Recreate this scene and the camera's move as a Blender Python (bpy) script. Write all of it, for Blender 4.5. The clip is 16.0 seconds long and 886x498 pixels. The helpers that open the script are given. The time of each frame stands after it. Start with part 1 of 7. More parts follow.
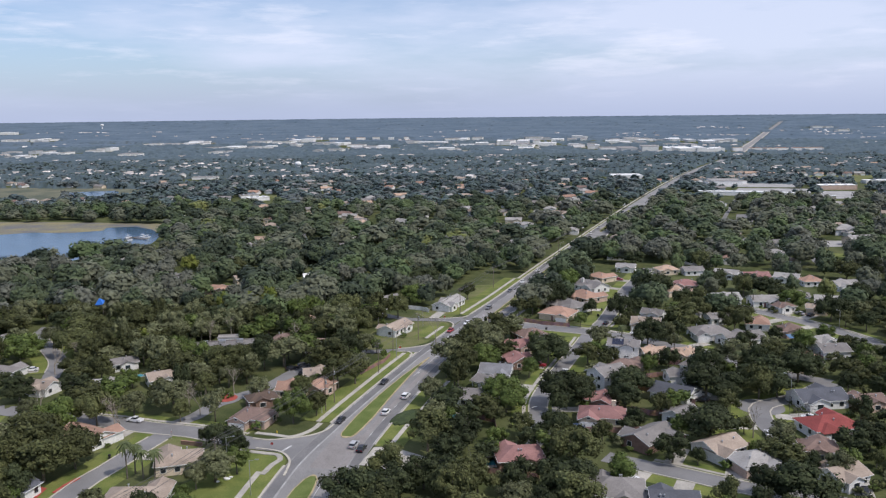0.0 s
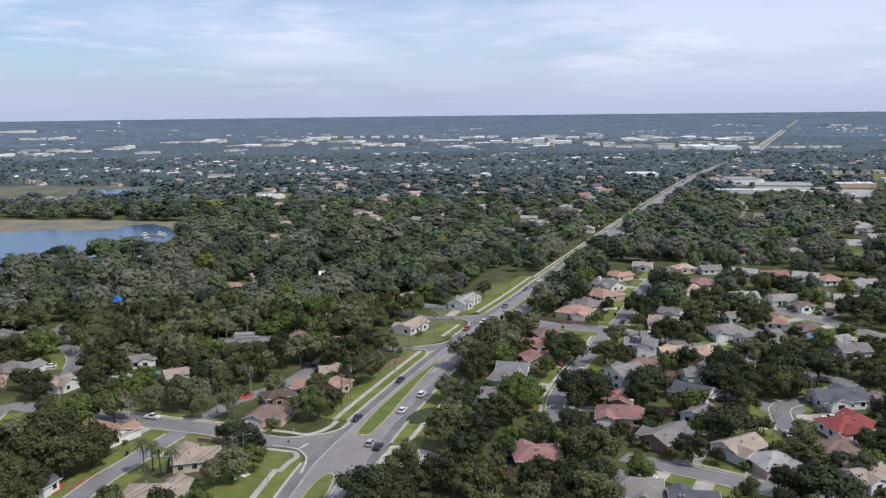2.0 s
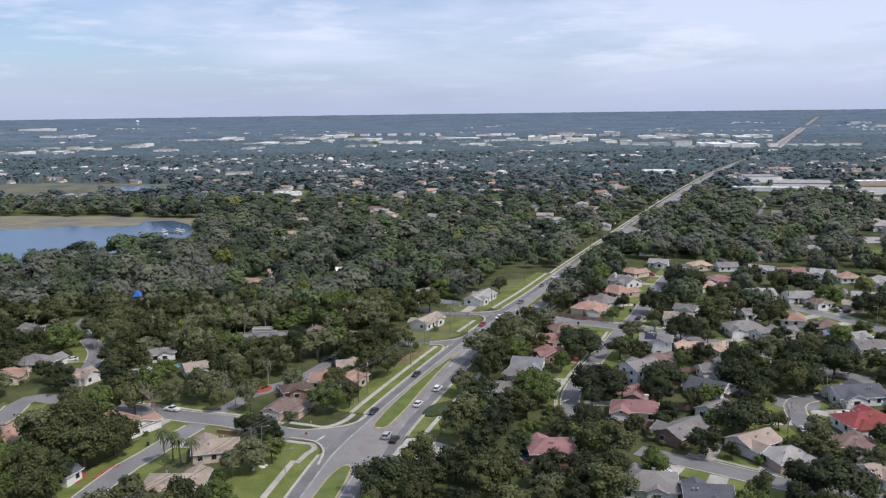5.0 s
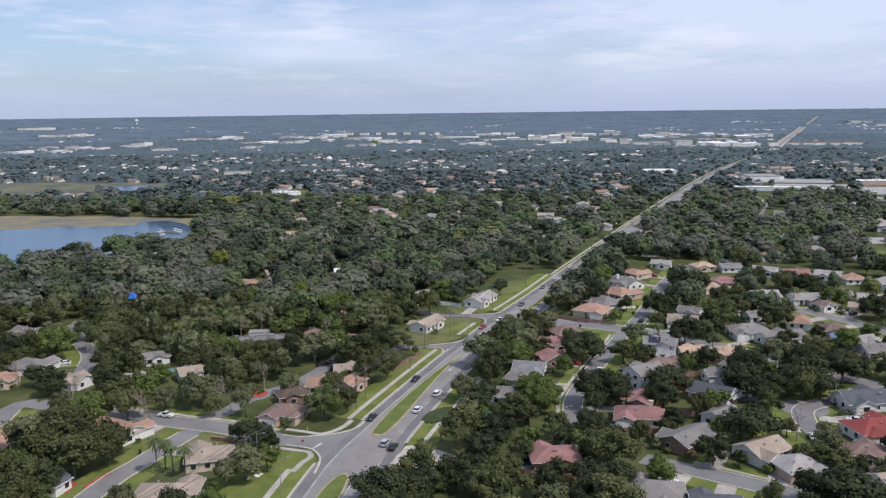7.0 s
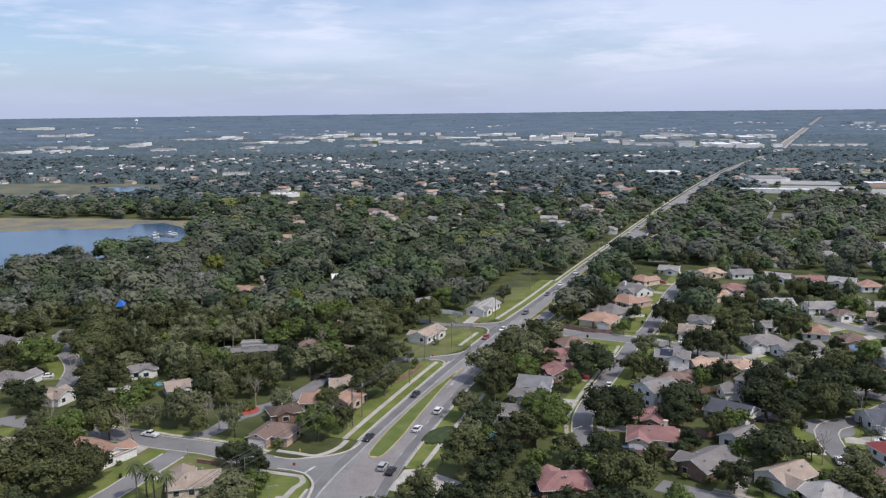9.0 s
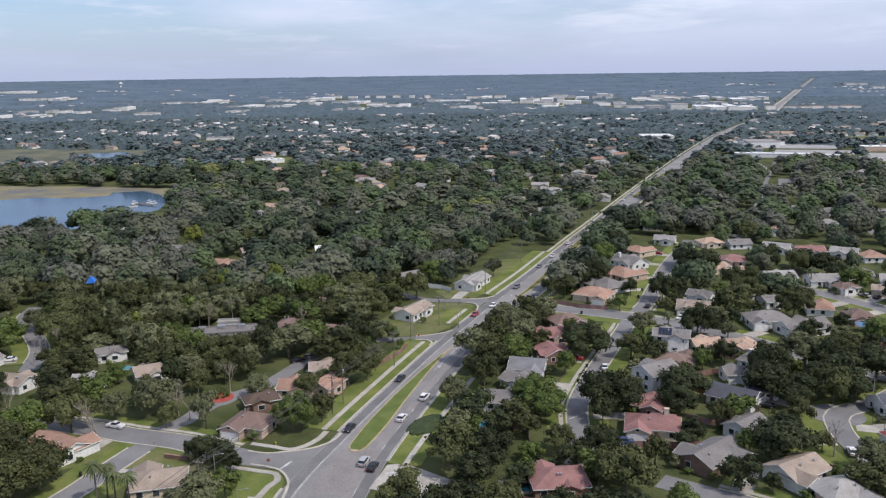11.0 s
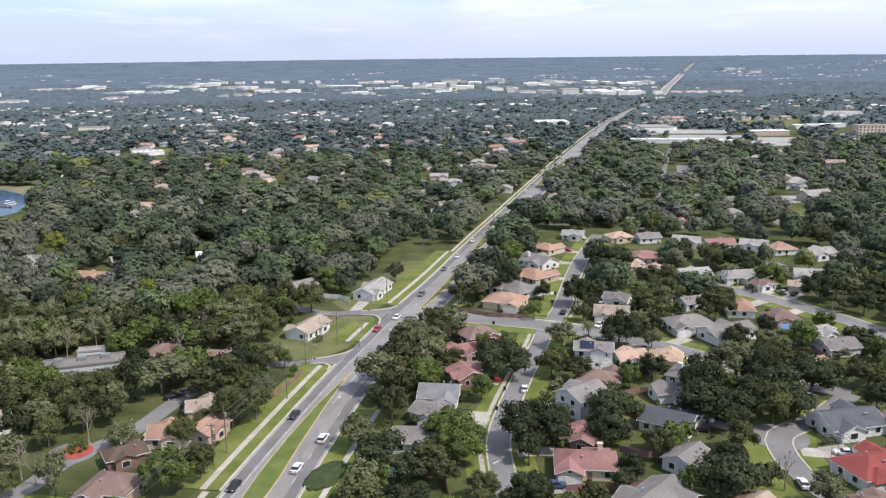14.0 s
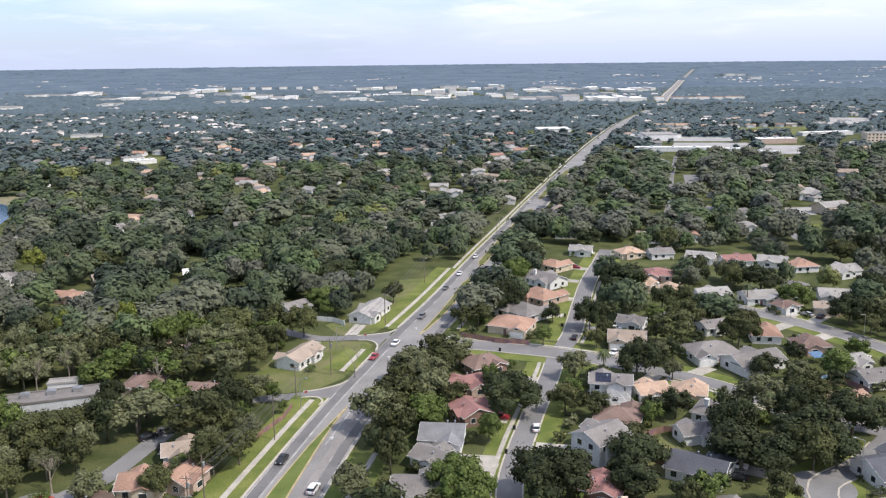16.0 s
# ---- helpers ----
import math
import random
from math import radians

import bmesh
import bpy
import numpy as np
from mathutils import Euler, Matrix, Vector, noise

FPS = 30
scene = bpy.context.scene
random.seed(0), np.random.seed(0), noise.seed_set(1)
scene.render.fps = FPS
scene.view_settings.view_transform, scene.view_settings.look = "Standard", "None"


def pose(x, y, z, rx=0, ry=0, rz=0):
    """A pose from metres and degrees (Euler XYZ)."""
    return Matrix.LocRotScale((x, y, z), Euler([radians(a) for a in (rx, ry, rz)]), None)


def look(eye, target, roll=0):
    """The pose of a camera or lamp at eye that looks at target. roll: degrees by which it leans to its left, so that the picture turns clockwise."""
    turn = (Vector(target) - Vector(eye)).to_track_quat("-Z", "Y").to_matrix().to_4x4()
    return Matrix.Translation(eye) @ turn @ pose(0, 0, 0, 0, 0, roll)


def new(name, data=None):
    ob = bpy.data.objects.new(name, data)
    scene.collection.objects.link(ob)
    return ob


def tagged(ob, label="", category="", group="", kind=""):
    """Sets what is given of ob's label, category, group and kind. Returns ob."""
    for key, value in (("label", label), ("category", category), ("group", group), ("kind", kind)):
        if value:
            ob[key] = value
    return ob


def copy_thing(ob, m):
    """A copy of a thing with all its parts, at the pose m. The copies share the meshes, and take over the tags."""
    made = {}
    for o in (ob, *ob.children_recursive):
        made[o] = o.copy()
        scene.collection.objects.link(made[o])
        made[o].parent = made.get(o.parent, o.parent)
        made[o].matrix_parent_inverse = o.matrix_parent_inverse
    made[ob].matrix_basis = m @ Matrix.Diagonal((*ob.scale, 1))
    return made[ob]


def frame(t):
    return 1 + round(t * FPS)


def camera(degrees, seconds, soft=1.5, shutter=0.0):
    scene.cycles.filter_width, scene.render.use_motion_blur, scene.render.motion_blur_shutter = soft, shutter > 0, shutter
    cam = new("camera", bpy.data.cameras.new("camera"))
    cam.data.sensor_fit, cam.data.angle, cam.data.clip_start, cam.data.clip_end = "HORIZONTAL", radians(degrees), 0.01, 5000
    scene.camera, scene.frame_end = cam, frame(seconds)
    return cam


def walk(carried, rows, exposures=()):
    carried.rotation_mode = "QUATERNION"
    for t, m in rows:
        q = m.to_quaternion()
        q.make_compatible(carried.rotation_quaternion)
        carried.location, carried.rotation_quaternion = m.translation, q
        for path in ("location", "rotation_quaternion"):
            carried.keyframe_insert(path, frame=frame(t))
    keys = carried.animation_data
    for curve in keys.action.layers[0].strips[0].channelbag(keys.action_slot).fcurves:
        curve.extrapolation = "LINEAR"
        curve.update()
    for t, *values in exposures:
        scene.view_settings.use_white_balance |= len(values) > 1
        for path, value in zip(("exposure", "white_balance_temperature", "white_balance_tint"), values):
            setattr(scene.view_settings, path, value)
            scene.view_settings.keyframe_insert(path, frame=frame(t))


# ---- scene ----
cam = camera(55.4, 16.0, 1.25)
PATH = [
    (0, (0.42, -47.90, 91.32), -1.55, -9.22, -0.62),
    (0.5, (0.10, -47.02, 91.35), -1.34, -9.22, -0.65),
    (1, (-0.17, -46.62, 91.27), -1.09, -9.21, -0.69),
    (1.5, (-0.31, -46.68, 91.16), -0.80, -9.40, -0.69),
    (2, (-0.37, -46.91, 91.07), -0.57, -9.33, -0.67),
    (2.5, (-0.36, -47.30, 91.02), -0.37, -9.10, -0.67),
    (3, (-0.34, -48.04, 90.95), -0.18, -9.14, -0.69),
    (3.5, (-0.33, -49.04, 90.72), 0.00, -9.51, -0.70),
    (4, (-0.25, -49.83, 90.65), 0.19, -9.44, -0.74),
    (5.2, (-0.32, -48.99, 90.60), 0.62, -9.46, -0.72),
    (6.5, (-0.39, -46.07, 90.55), 0.97, -9.49, -0.70),
    (7, (-0.43, -43.21, 90.54), 0.52, -9.51, -0.72),
    (7.5, (-0.60, -39.97, 90.48), 0.42, -9.50, -0.71),
    (8, (-0.79, -36.27, 90.50), 0.53, -9.49, -0.66),
    (8.5, (-0.94, -32.38, 90.57), 0.64, -9.49, -0.65),
    (9.6, (-0.31, -23.18, 90.86), 0.38, -9.51, -0.66),
    (10.5, (0.35, -15.55, 91.13), 0.10, -9.59, -0.62),
    (10.8, (0.57, -13.01, 91.22), 0.00, -10.33, -0.61),
    (10.9, (0.49, -11.94, 91.30), -0.04, -11.17, -0.69),
    (11, (0.41, -10.86, 91.39), -0.07, -12.00, -0.76),
    (11.1, (0.36, -9.77, 91.48), -0.06, -12.72, -0.74),
    (11.2, (0.31, -8.68, 91.57), -0.06, -13.14, -0.72),
    (11.5, (0.15, -5.40, 91.85), -0.03, -13.27, -0.66),
    (12, (0.01, 0.00, 92.00), -0.00, -13.26, -0.69),
    (12.5, (0.09, 5.53, 92.02), -1.57, -13.20, -0.64),
    (13, (-0.00, 10.96, 92.13), -2.19, -13.16, -0.65),
    (13.5, (0.13, 16.20, 92.25), -4.64, -13.14, -0.62),
    (14, (0.22, 21.60, 92.29), -7.32, -13.11, -0.67),
    (14.5, (0.38, 27.17, 92.30), -7.46, -13.08, -0.66),
    (15, (0.66, 32.75, 92.28), -7.43, -13.04, -0.66),
    (15.5, (1.19, 38.15, 92.32), -7.44, -12.69, -0.68),
    (16, (1.81, 43.30, 92.29), -7.43, -12.72, -0.66),
]


def gaze(eye, yaw, pitch, roll):
    """The pose of a camera at eye that looks yaw degrees to the left of +y and pitch degrees up."""
    a, b = radians(yaw), radians(pitch)
    ahead = Vector((-math.sin(a) * math.cos(b), math.cos(a) * math.cos(b), math.sin(b)))
    return look(eye, Vector(eye) + 10 * ahead, roll)


walk(cam, [(t, gaze(eye, yaw, pitch, roll)) for t, eye, yaw, pitch, roll in PATH], [(0, -0.13, 6280, 15), (8.5, -0.14, 6280, 15), (10.9, -0.15, 6300, 15), (11.6, 0.3, 6500, 14), (16, 0.32, 6520, 14)])

# ---- world, sun ----
SUN = Vector((0.48, -0.36, 0.8)).normalized()
world = bpy.data.worlds.new("sky")
scene.world = world
world.use_nodes = True
wn, wl = world.node_tree.nodes, world.node_tree.links
wn.clear()
sky = wn.new("ShaderNodeTexSky")
sky.sky_type, sky.sun_disc = "NISHITA", False
sky.sun_elevation, sky.sun_rotation = math.asin(SUN.z), math.atan2(SUN.x, SUN.y)
sky.air_density, sky.dust_density, sky.ozone_density = 1.0, 0.6, 2.0
coord, stretch, cloud = wn.new("ShaderNodeTexCoord"), wn.new("ShaderNodeMapping"), wn.new("ShaderNodeTexNoise")
stretch.inputs["Scale"].default_value = (2.4, 2.4, 13.0)
stretch.inputs["Rotation"].default_value = (0.06, 0.05, 0.0)
stretch.inputs["Location"].default_value = (0.35, 0.2, 0.1)
cloud.inputs["Scale"].default_value, cloud.inputs["Detail"].default_value, cloud.inputs["Roughness"].default_value = 1.3, 8.0, 0.58
veil = wn.new("ShaderNodeValToRGB")
veil.color_ramp.elements[0].position, veil.color_ramp.elements[1].position = 0.36, 0.66
veil.color_ramp.elements[0].color, veil.color_ramp.elements[1].color = (0.3, 0.3, 0.3, 1), (0.84, 0.84, 0.84, 1)
mixed, back, out = wn.new("ShaderNodeMix"), wn.new("ShaderNodeBackground"), wn.new("ShaderNodeOutputWorld")
low, height, split = wn.new("ShaderNodeMix"), wn.new("ShaderNodeMapRange"), wn.new("ShaderNodeSeparateXYZ")
mixed.data_type = low.data_type = "RGBA"
low.inputs["B"].default_value = (5.6, 6.45, 8.5, 1)
height.interpolation_type = "SMOOTHSTEP"
height.inputs["From Min"].default_value, height.inputs["From Max"].default_value = -0.02, 0.075
height.inputs["To Min"].default_value, height.inputs["To Max"].default_value = 0.97, 0.0
mixed.inputs["B"].default_value = (8.9, 9.7, 11.5, 1)
back.inputs["Strength"].default_value = 0.093
wl.new(coord.outputs["Generated"], stretch.inputs["Vector"])
wl.new(stretch.outputs["Vector"], cloud.inputs["Vector"])
drift, lift = wn.new("ShaderNodeMath"), wn.new("ShaderNodeMath")
drift.operation, lift.operation = "MULTIPLY_ADD", "ADD"
drift.inputs[1].default_value, drift.inputs[2].default_value = 0.3, -0.01
wl.new(drift.outputs["Value"], lift.inputs[0])
wl.new(cloud.outputs["Fac"], lift.inputs[1])
wl.new(lift.outputs["Value"], veil.inputs["Fac"])
wisp, wisp_map, wisp_ramp, whiter = wn.new("ShaderNodeTexNoise"), wn.new("ShaderNodeMapping"), wn.new("ShaderNodeValToRGB"), wn.new("ShaderNodeMix")
whiter.data_type = "RGBA"
wisp_map.inputs["Scale"].default_value = (5.0, 5.0, 34.0)
wisp_map.inputs["Location"].default_value = (1.7, 0.4, 0.6)
wisp.inputs["Scale"].default_value, wisp.inputs["Detail"].default_value, wisp.inputs["Roughness"].default_value = 1.2, 7.0, 0.6
wisp_ramp.color_ramp.elements[0].position, wisp_ramp.color_ramp.elements[1].position = 0.55, 0.74
wisp_ramp.color_ramp.elements[1].color = (0.6, 0.6, 0.6, 1)
whiter.inputs["B"].default_value = (11.0, 11.3, 12.4, 1)
wl.new(coord.outputs["Generated"], wisp_map.inputs["Vector"])
wl.new(wisp_map.outputs["Vector"], wisp.inputs["Vector"])
wl.new(wisp.outputs["Fac"], wisp_ramp.inputs["Fac"])
wl.new(wisp_ramp.outputs["Color"], whiter.inputs["Factor"])
wl.new(mixed.outputs["Result"], whiter.inputs["A"])
wl.new(veil.outputs["Color"], mixed.inputs["Factor"])
deep = wn.new("ShaderNodeMix")
deep.data_type, deep.blend_type = "RGBA", "MULTIPLY"
deep.inputs["Factor"].default_value, deep.inputs["B"].default_value = 1.0, (0.84, 1.06, 1.3, 1)
wl.new(sky.outputs["Color"], deep.inputs["A"])
wl.new(deep.outputs["Result"], mixed.inputs["A"])
wl.new(coord.outputs["Generated"], split.inputs["Vector"])
wl.new(split.outputs["Z"], height.inputs["Value"])
wl.new(split.outputs["X"], drift.inputs[0])
wl.new(height.outputs["Result"], low.inputs["Factor"])
wl.new(whiter.outputs["Result"], low.inputs["A"])
wl.new(low.outputs["Result"], back.inputs["Color"])
wl.new(back.outputs["Background"], out.inputs["Surface"])
sun = new("sun", bpy.data.lights.new("sun", "SUN"))
sun.data.energy, sun.data.angle, sun.data.color = 3.05, radians(0.8), (1.0, 0.93, 0.82)
sun.matrix_world = look(SUN * 100, (0, 0, 0))


# ---- materials ----
def surface(name, a, b, size=4.0, rough=0.85, relief=0.0, fine=0.4, metal=0.0, own=0.0, island=0.0, gloss=0.3, grit=1.0, haze_sheen=0.0):
    """A surface whose colour drifts from a to b over patches of that size in metres, with grain fine metres wide.
    own: how much whole pieces differ in lightness; island: the same for the loose bits of one mesh."""
    m = bpy.data.materials.new(name)
    m.use_nodes = True
    n, l = m.node_tree.nodes, m.node_tree.links
    bsdf = n["Principled BSDF"]
    place = n.new("ShaderNodeNewGeometry")
    broad, grain, ramp = n.new("ShaderNodeTexNoise"), n.new("ShaderNodeTexNoise"), n.new("ShaderNodeValToRGB")
    broad.inputs["Scale"].default_value, broad.inputs["Detail"].default_value = 1.0 / size, 5.0
    grain.inputs["Scale"].default_value, grain.inputs["Detail"].default_value = 1.0 / fine, 3.0
    ramp.color_ramp.elements[0].position, ramp.color_ramp.elements[1].position = 0.34, 0.66
    ramp.color_ramp.elements[0].color, ramp.color_ramp.elements[1].color = (*a, 1), (*b, 1)
    for tex in (broad, grain):
        l.new(place.outputs["Position"], tex.inputs["Vector"])
    l.new(broad.outputs["Fac"], ramp.inputs["Fac"])
    value = n.new("ShaderNodeMapRange")
    value.inputs["From Min"].default_value, value.inputs["From Max"].default_value = 0.3, 0.7
    value.inputs["To Min"].default_value, value.inputs["To Max"].default_value = 1 - 0.18 * grit, 1 + 0.18 * grit
    l.new(grain.outputs["Fac"], value.inputs["Value"])
    light = value.outputs["Result"]
    for amount, node, output in ((own, "ShaderNodeObjectInfo", "Random"), (island, "ShaderNodeNewGeometry", "Random Per Island")):
        if amount:
            info, span, times = n.new(node), n.new("ShaderNodeMapRange"), n.new("ShaderNodeMath")
            span.inputs["To Min"].default_value, span.inputs["To Max"].default_value = 1 - amount, 1 + amount
            times.operation = "MULTIPLY"
            l.new(info.outputs[output], span.inputs["Value"])
            l.new(span.outputs["Result"], times.inputs[0])
            l.new(light, times.inputs[1])
            light = times.outputs["Value"]
    hsv = n.new("ShaderNodeHueSaturation")
    l.new(ramp.outputs["Color"], hsv.inputs["Color"])
    l.new(light, hsv.inputs["Value"])
    l.new(hsv.outputs["Color"], bsdf.inputs["Base Color"])
    bsdf.inputs["Roughness"].default_value, bsdf.inputs["Metallic"].default_value = rough, metal
    bsdf.inputs["Specular IOR Level"].default_value = gloss
    # Bluish sheen that stands in for haze over distant leaves.
    if haze_sheen:
        bsdf.inputs["Sheen Weight"].default_value, bsdf.inputs["Sheen Roughness"].default_value = haze_sheen, 0.6
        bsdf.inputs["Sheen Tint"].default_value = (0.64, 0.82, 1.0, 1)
    if relief:
        bump = n.new("ShaderNodeBump")
        bump.inputs["Strength"].default_value, bump.inputs["Distance"].default_value = 0.6, relief
        l.new(grain.outputs["Fac"], bump.inputs["Height"])
        l.new(bump.outputs["Normal"], bsdf.inputs["Normal"])
    return m


GROUND = surface("ground_cover", (0.05, 0.066, 0.024), (0.115, 0.125, 0.052), 11, 0.95, 0.05, 0.5, gloss=0.1)
LAWN = surface("lawn_grass", (0.108, 0.144, 0.038), (0.193, 0.212, 0.064), 7, 0.95, 0.03, 0.35, gloss=0.1)
DRYLAWN = surface("dry_lawn_grass", (0.115, 0.142, 0.042), (0.185, 0.18, 0.085), 7, 0.95, 0.03, 0.4, gloss=0.1)
MEDIAN = surface("median_grass", (0.106, 0.143, 0.040), (0.157, 0.190, 0.063), 5, 0.95, 0.03, 0.3, gloss=0.1)
MARSH = surface("marsh_grass", (0.16, 0.16, 0.16), (0.27, 0.24, 0.13), 25, 0.95, 0.05, 2, gloss=0.1)
MEADOW = surface("wet_meadow", (0.1, 0.115, 0.085), (0.19, 0.185, 0.125), 30, 0.95, 0.05, 2, gloss=0.1)
LOT = surface("sunlit_car_park", (0.3, 0.295, 0.285), (0.42, 0.41, 0.395), 14, 0.92, 0, 2, gloss=0.1)
SAND = surface("bare_field", (0.36, 0.34, 0.31), (0.46, 0.44, 0.4), 40, 0.95, 0, 3, gloss=0.1)
ASPHALT = surface("worn_asphalt", (0.223, 0.217, 0.209), (0.285, 0.275, 0.264), 12, 0.9, 0.01, 0.25)
LANE = surface("tyre_polished_asphalt", (0.15, 0.147, 0.145), (0.2, 0.196, 0.192), 9, 0.85, 0.01, 0.3)
BROWNLANE = surface("brownish_worn_asphalt", (0.235, 0.218, 0.205), (0.29, 0.27, 0.255), 7, 0.9, 0.01, 0.3)
# Paler asphalt colour that stands in for glancing light on the far road.
GLANCING = surface("glancing_light_asphalt", (0.225, 0.222, 0.216), (0.29, 0.285, 0.276), 14, 0.9, 0.01, 0.4, grit=0.5)
PALESEAM = surface("pale_worn_seam", (0.29, 0.285, 0.275), (0.37, 0.365, 0.35), 3, 0.9, 0.01, 0.25)
STREET = surface("street_asphalt", (0.185, 0.182, 0.180), (0.237, 0.233, 0.229), 8, 0.9, 0.01, 0.25, grit=0.45)
CONCRETE = surface("pale_concrete", (0.35, 0.33, 0.29), (0.47, 0.44, 0.385), 3, 0.9, 0.01, 0.3, own=0.12)
KERB = surface("kerb_concrete", (0.42, 0.39, 0.33), (0.54, 0.5, 0.42), 2, 0.9, 0.01, 0.2)
YELLOW = surface("yellowed_kerb", (0.36, 0.29, 0.16), (0.48, 0.4, 0.24), 2, 0.9, 0.01, 0.2)
PAINT = surface("white_road_paint", (0.4, 0.4, 0.39), (0.62, 0.62, 0.6), 1.5, 0.7, 0, 0.2)
WATER = surface("lake_water", (0.05, 0.1, 0.16), (0.07, 0.13, 0.2), 30, 0.2, 0.02, 1.2, gloss=0.35)
POOL = surface("pool_water", (0.06, 0.3, 0.4), (0.09, 0.38, 0.48), 2, 0.08, 0.02, 0.5, gloss=0.5)
MULCH = surface("red_mulch", (0.33, 0.065, 0.05), (0.42, 0.1, 0.075), 2, 0.95, 0.03, 0.3)
BARK = surface("bark", (0.1, 0.085, 0.065), (0.17, 0.15, 0.12), 0.8, 0.95, 0.04, 0.12, own=0.2)
DEADWOOD = surface("bare_twigs", (0.22, 0.19, 0.15), (0.34, 0.3, 0.25), 0.8, 0.95, 0, 0.2, own=0.15)
WOOD = surface("weathered_wood", (0.16, 0.13, 0.1), (0.25, 0.21, 0.17), 0.7, 0.9, 0.01, 0.1, own=0.15)
FENCEWOOD = surface("cedar_fence_boards", (0.22, 0.13, 0.16), (0.32, 0.2, 0.12), 2, 0.9, 0.01, 0.15, own=0.15)
METAL = surface("galvanised_metal", (0.45, 0.46, 0.47), (0.55, 0.56, 0.57), 0.6, 0.45, 0, 0.1, 0.8)
WIRE = surface("black_wire", (0.06, 0.06, 0.06), (0.08, 0.08, 0.08), 1, 0.6)
WHITE = surface("white_painted_wood", (0.7, 0.7, 0.68), (0.8, 0.8, 0.78), 1.5, 0.6, 0, 0.3)
GLASS = surface("window_glass", (0.02, 0.025, 0.03), (0.035, 0.04, 0.048), 1.2, 0.06, 0, 0.5, gloss=0.6)
SOLAR = surface("solar_panel", (0.012, 0.016, 0.035), (0.02, 0.025, 0.05), 1.2, 0.15, 0, 0.5, gloss=0.6)
SCREEN = surface("screen_mesh", (0.1, 0.1, 0.11), (0.14, 0.14, 0.15), 1, 0.8, 0, 0.3)
RUBBER = surface("tyre_rubber", (0.02, 0.02, 0.02), (0.03, 0.03, 0.03), 0.5, 0.85, 0, 0.1)
LAMP = surface("lamp_lens", (0.7, 0.7, 0.68), (0.8, 0.8, 0.78), 0.3, 0.2, 0, 0.1)
TAIL = surface("red_lens", (0.3, 0.01, 0.01), (0.4, 0.02, 0.02), 0.3, 0.2, 0, 0.1)
BLUECLOTH = surface("faded_blue_cloth", (0.08, 0.16, 0.28), (0.13, 0.22, 0.34), 1, 0.7, 0.02, 0.4)
BLUETARP = surface("blue_tarpaulin", (0.02, 0.13, 0.5), (0.05, 0.2, 0.62), 1, 0.5, 0.02, 0.4)
LEAF = {
    "oak": surface("oak_leaves", (0.060, 0.069, 0.028), (0.102, 0.110, 0.043), 5, 0.75, 0, 0.45, own=0.28, island=0.36, gloss=0.15, grit=2.2),
    "olive": surface("olive_leaves", (0.087, 0.095, 0.047), (0.135, 0.144, 0.073), 5, 0.75, 0, 0.45, own=0.2, island=0.36, gloss=0.15, grit=2.2),
    "bright": surface("bright_leaves", (0.070, 0.103, 0.025), (0.114, 0.147, 0.040), 5, 0.7, 0, 0.45, own=0.18, island=0.36, gloss=0.18, grit=2.2),
    "lime": surface("yellow_green_leaves", (0.12, 0.155, 0.03), (0.19, 0.2, 0.05), 5, 0.75, 0, 0.45, own=0.15, island=0.36, gloss=0.15, grit=2.2),
    "dark": surface("dark_leaves", (0.030, 0.040, 0.018), (0.052, 0.063, 0.028), 5, 0.75, 0, 0.45, own=0.25, island=0.36, gloss=0.15, grit=2.2),
    "palm": surface("palm_fronds", (0.06, 0.08, 0.03), (0.1, 0.12, 0.045), 2, 0.6, 0, 0.4, own=0.15, gloss=0.3),
}
# A trace of haze is put into these greens and their sheen.
MIDLEAF = [
    surface("canopy_dark", (0.035, 0.048, 0.029), (0.074, 0.092, 0.055), 13, 0.85, 0, 0.9, island=0.13, gloss=0.12, grit=1.1, haze_sheen=0.05),
    surface("canopy_green", (0.058, 0.080, 0.040), (0.116, 0.144, 0.075), 13, 0.85, 0, 0.9, island=0.13, gloss=0.12, grit=1.1, haze_sheen=0.05),
    surface("canopy_olive", (0.094, 0.103, 0.066), (0.155, 0.165, 0.108), 13, 0.85, 0, 0.9, island=0.13, gloss=0.12, grit=1.1, haze_sheen=0.05),
    surface("canopy_fresh", (0.070, 0.106, 0.044), (0.131, 0.168, 0.073), 13, 0.85, 0, 0.9, island=0.13, gloss=0.12, grit=1.1, haze_sheen=0.05),
    surface("canopy_grey", (0.1, 0.105, 0.08), (0.154, 0.16, 0.122), 13, 0.85, 0, 0.9, island=0.13, gloss=0.1, grit=1.1, haze_sheen=0.05),
    surface("canopy_yellow", (0.136, 0.160, 0.051), (0.199, 0.210, 0.077), 13, 0.85, 0, 0.9, island=0.13, gloss=0.12, grit=1.1, haze_sheen=0.05),
]
# Bluer greens for the far trees: haze put into colour and sheen.
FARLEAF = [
    surface("hazed_canopy_dark", (0.039, 0.054, 0.049), (0.070, 0.090, 0.079), 18, 0.95, 0, 4, island=0.16, gloss=0.05, haze_sheen=0.2),
    surface("hazed_canopy_green", (0.064, 0.088, 0.077), (0.097, 0.124, 0.104), 18, 0.95, 0, 4, island=0.16, gloss=0.05, haze_sheen=0.2),
    surface("hazed_canopy_olive", (0.091, 0.104, 0.093), (0.124, 0.138, 0.125), 18, 0.95, 0, 4, island=0.16, gloss=0.05, haze_sheen=0.2),
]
# Distance haze is put into these three canopy colours and their sheen.
FARWOODS = surface("far_haze_canopy", (0.045, 0.064, 0.065), (0.090, 0.115, 0.112), 16, 1.0, 0, 7, gloss=0.0, haze_sheen=0.15)
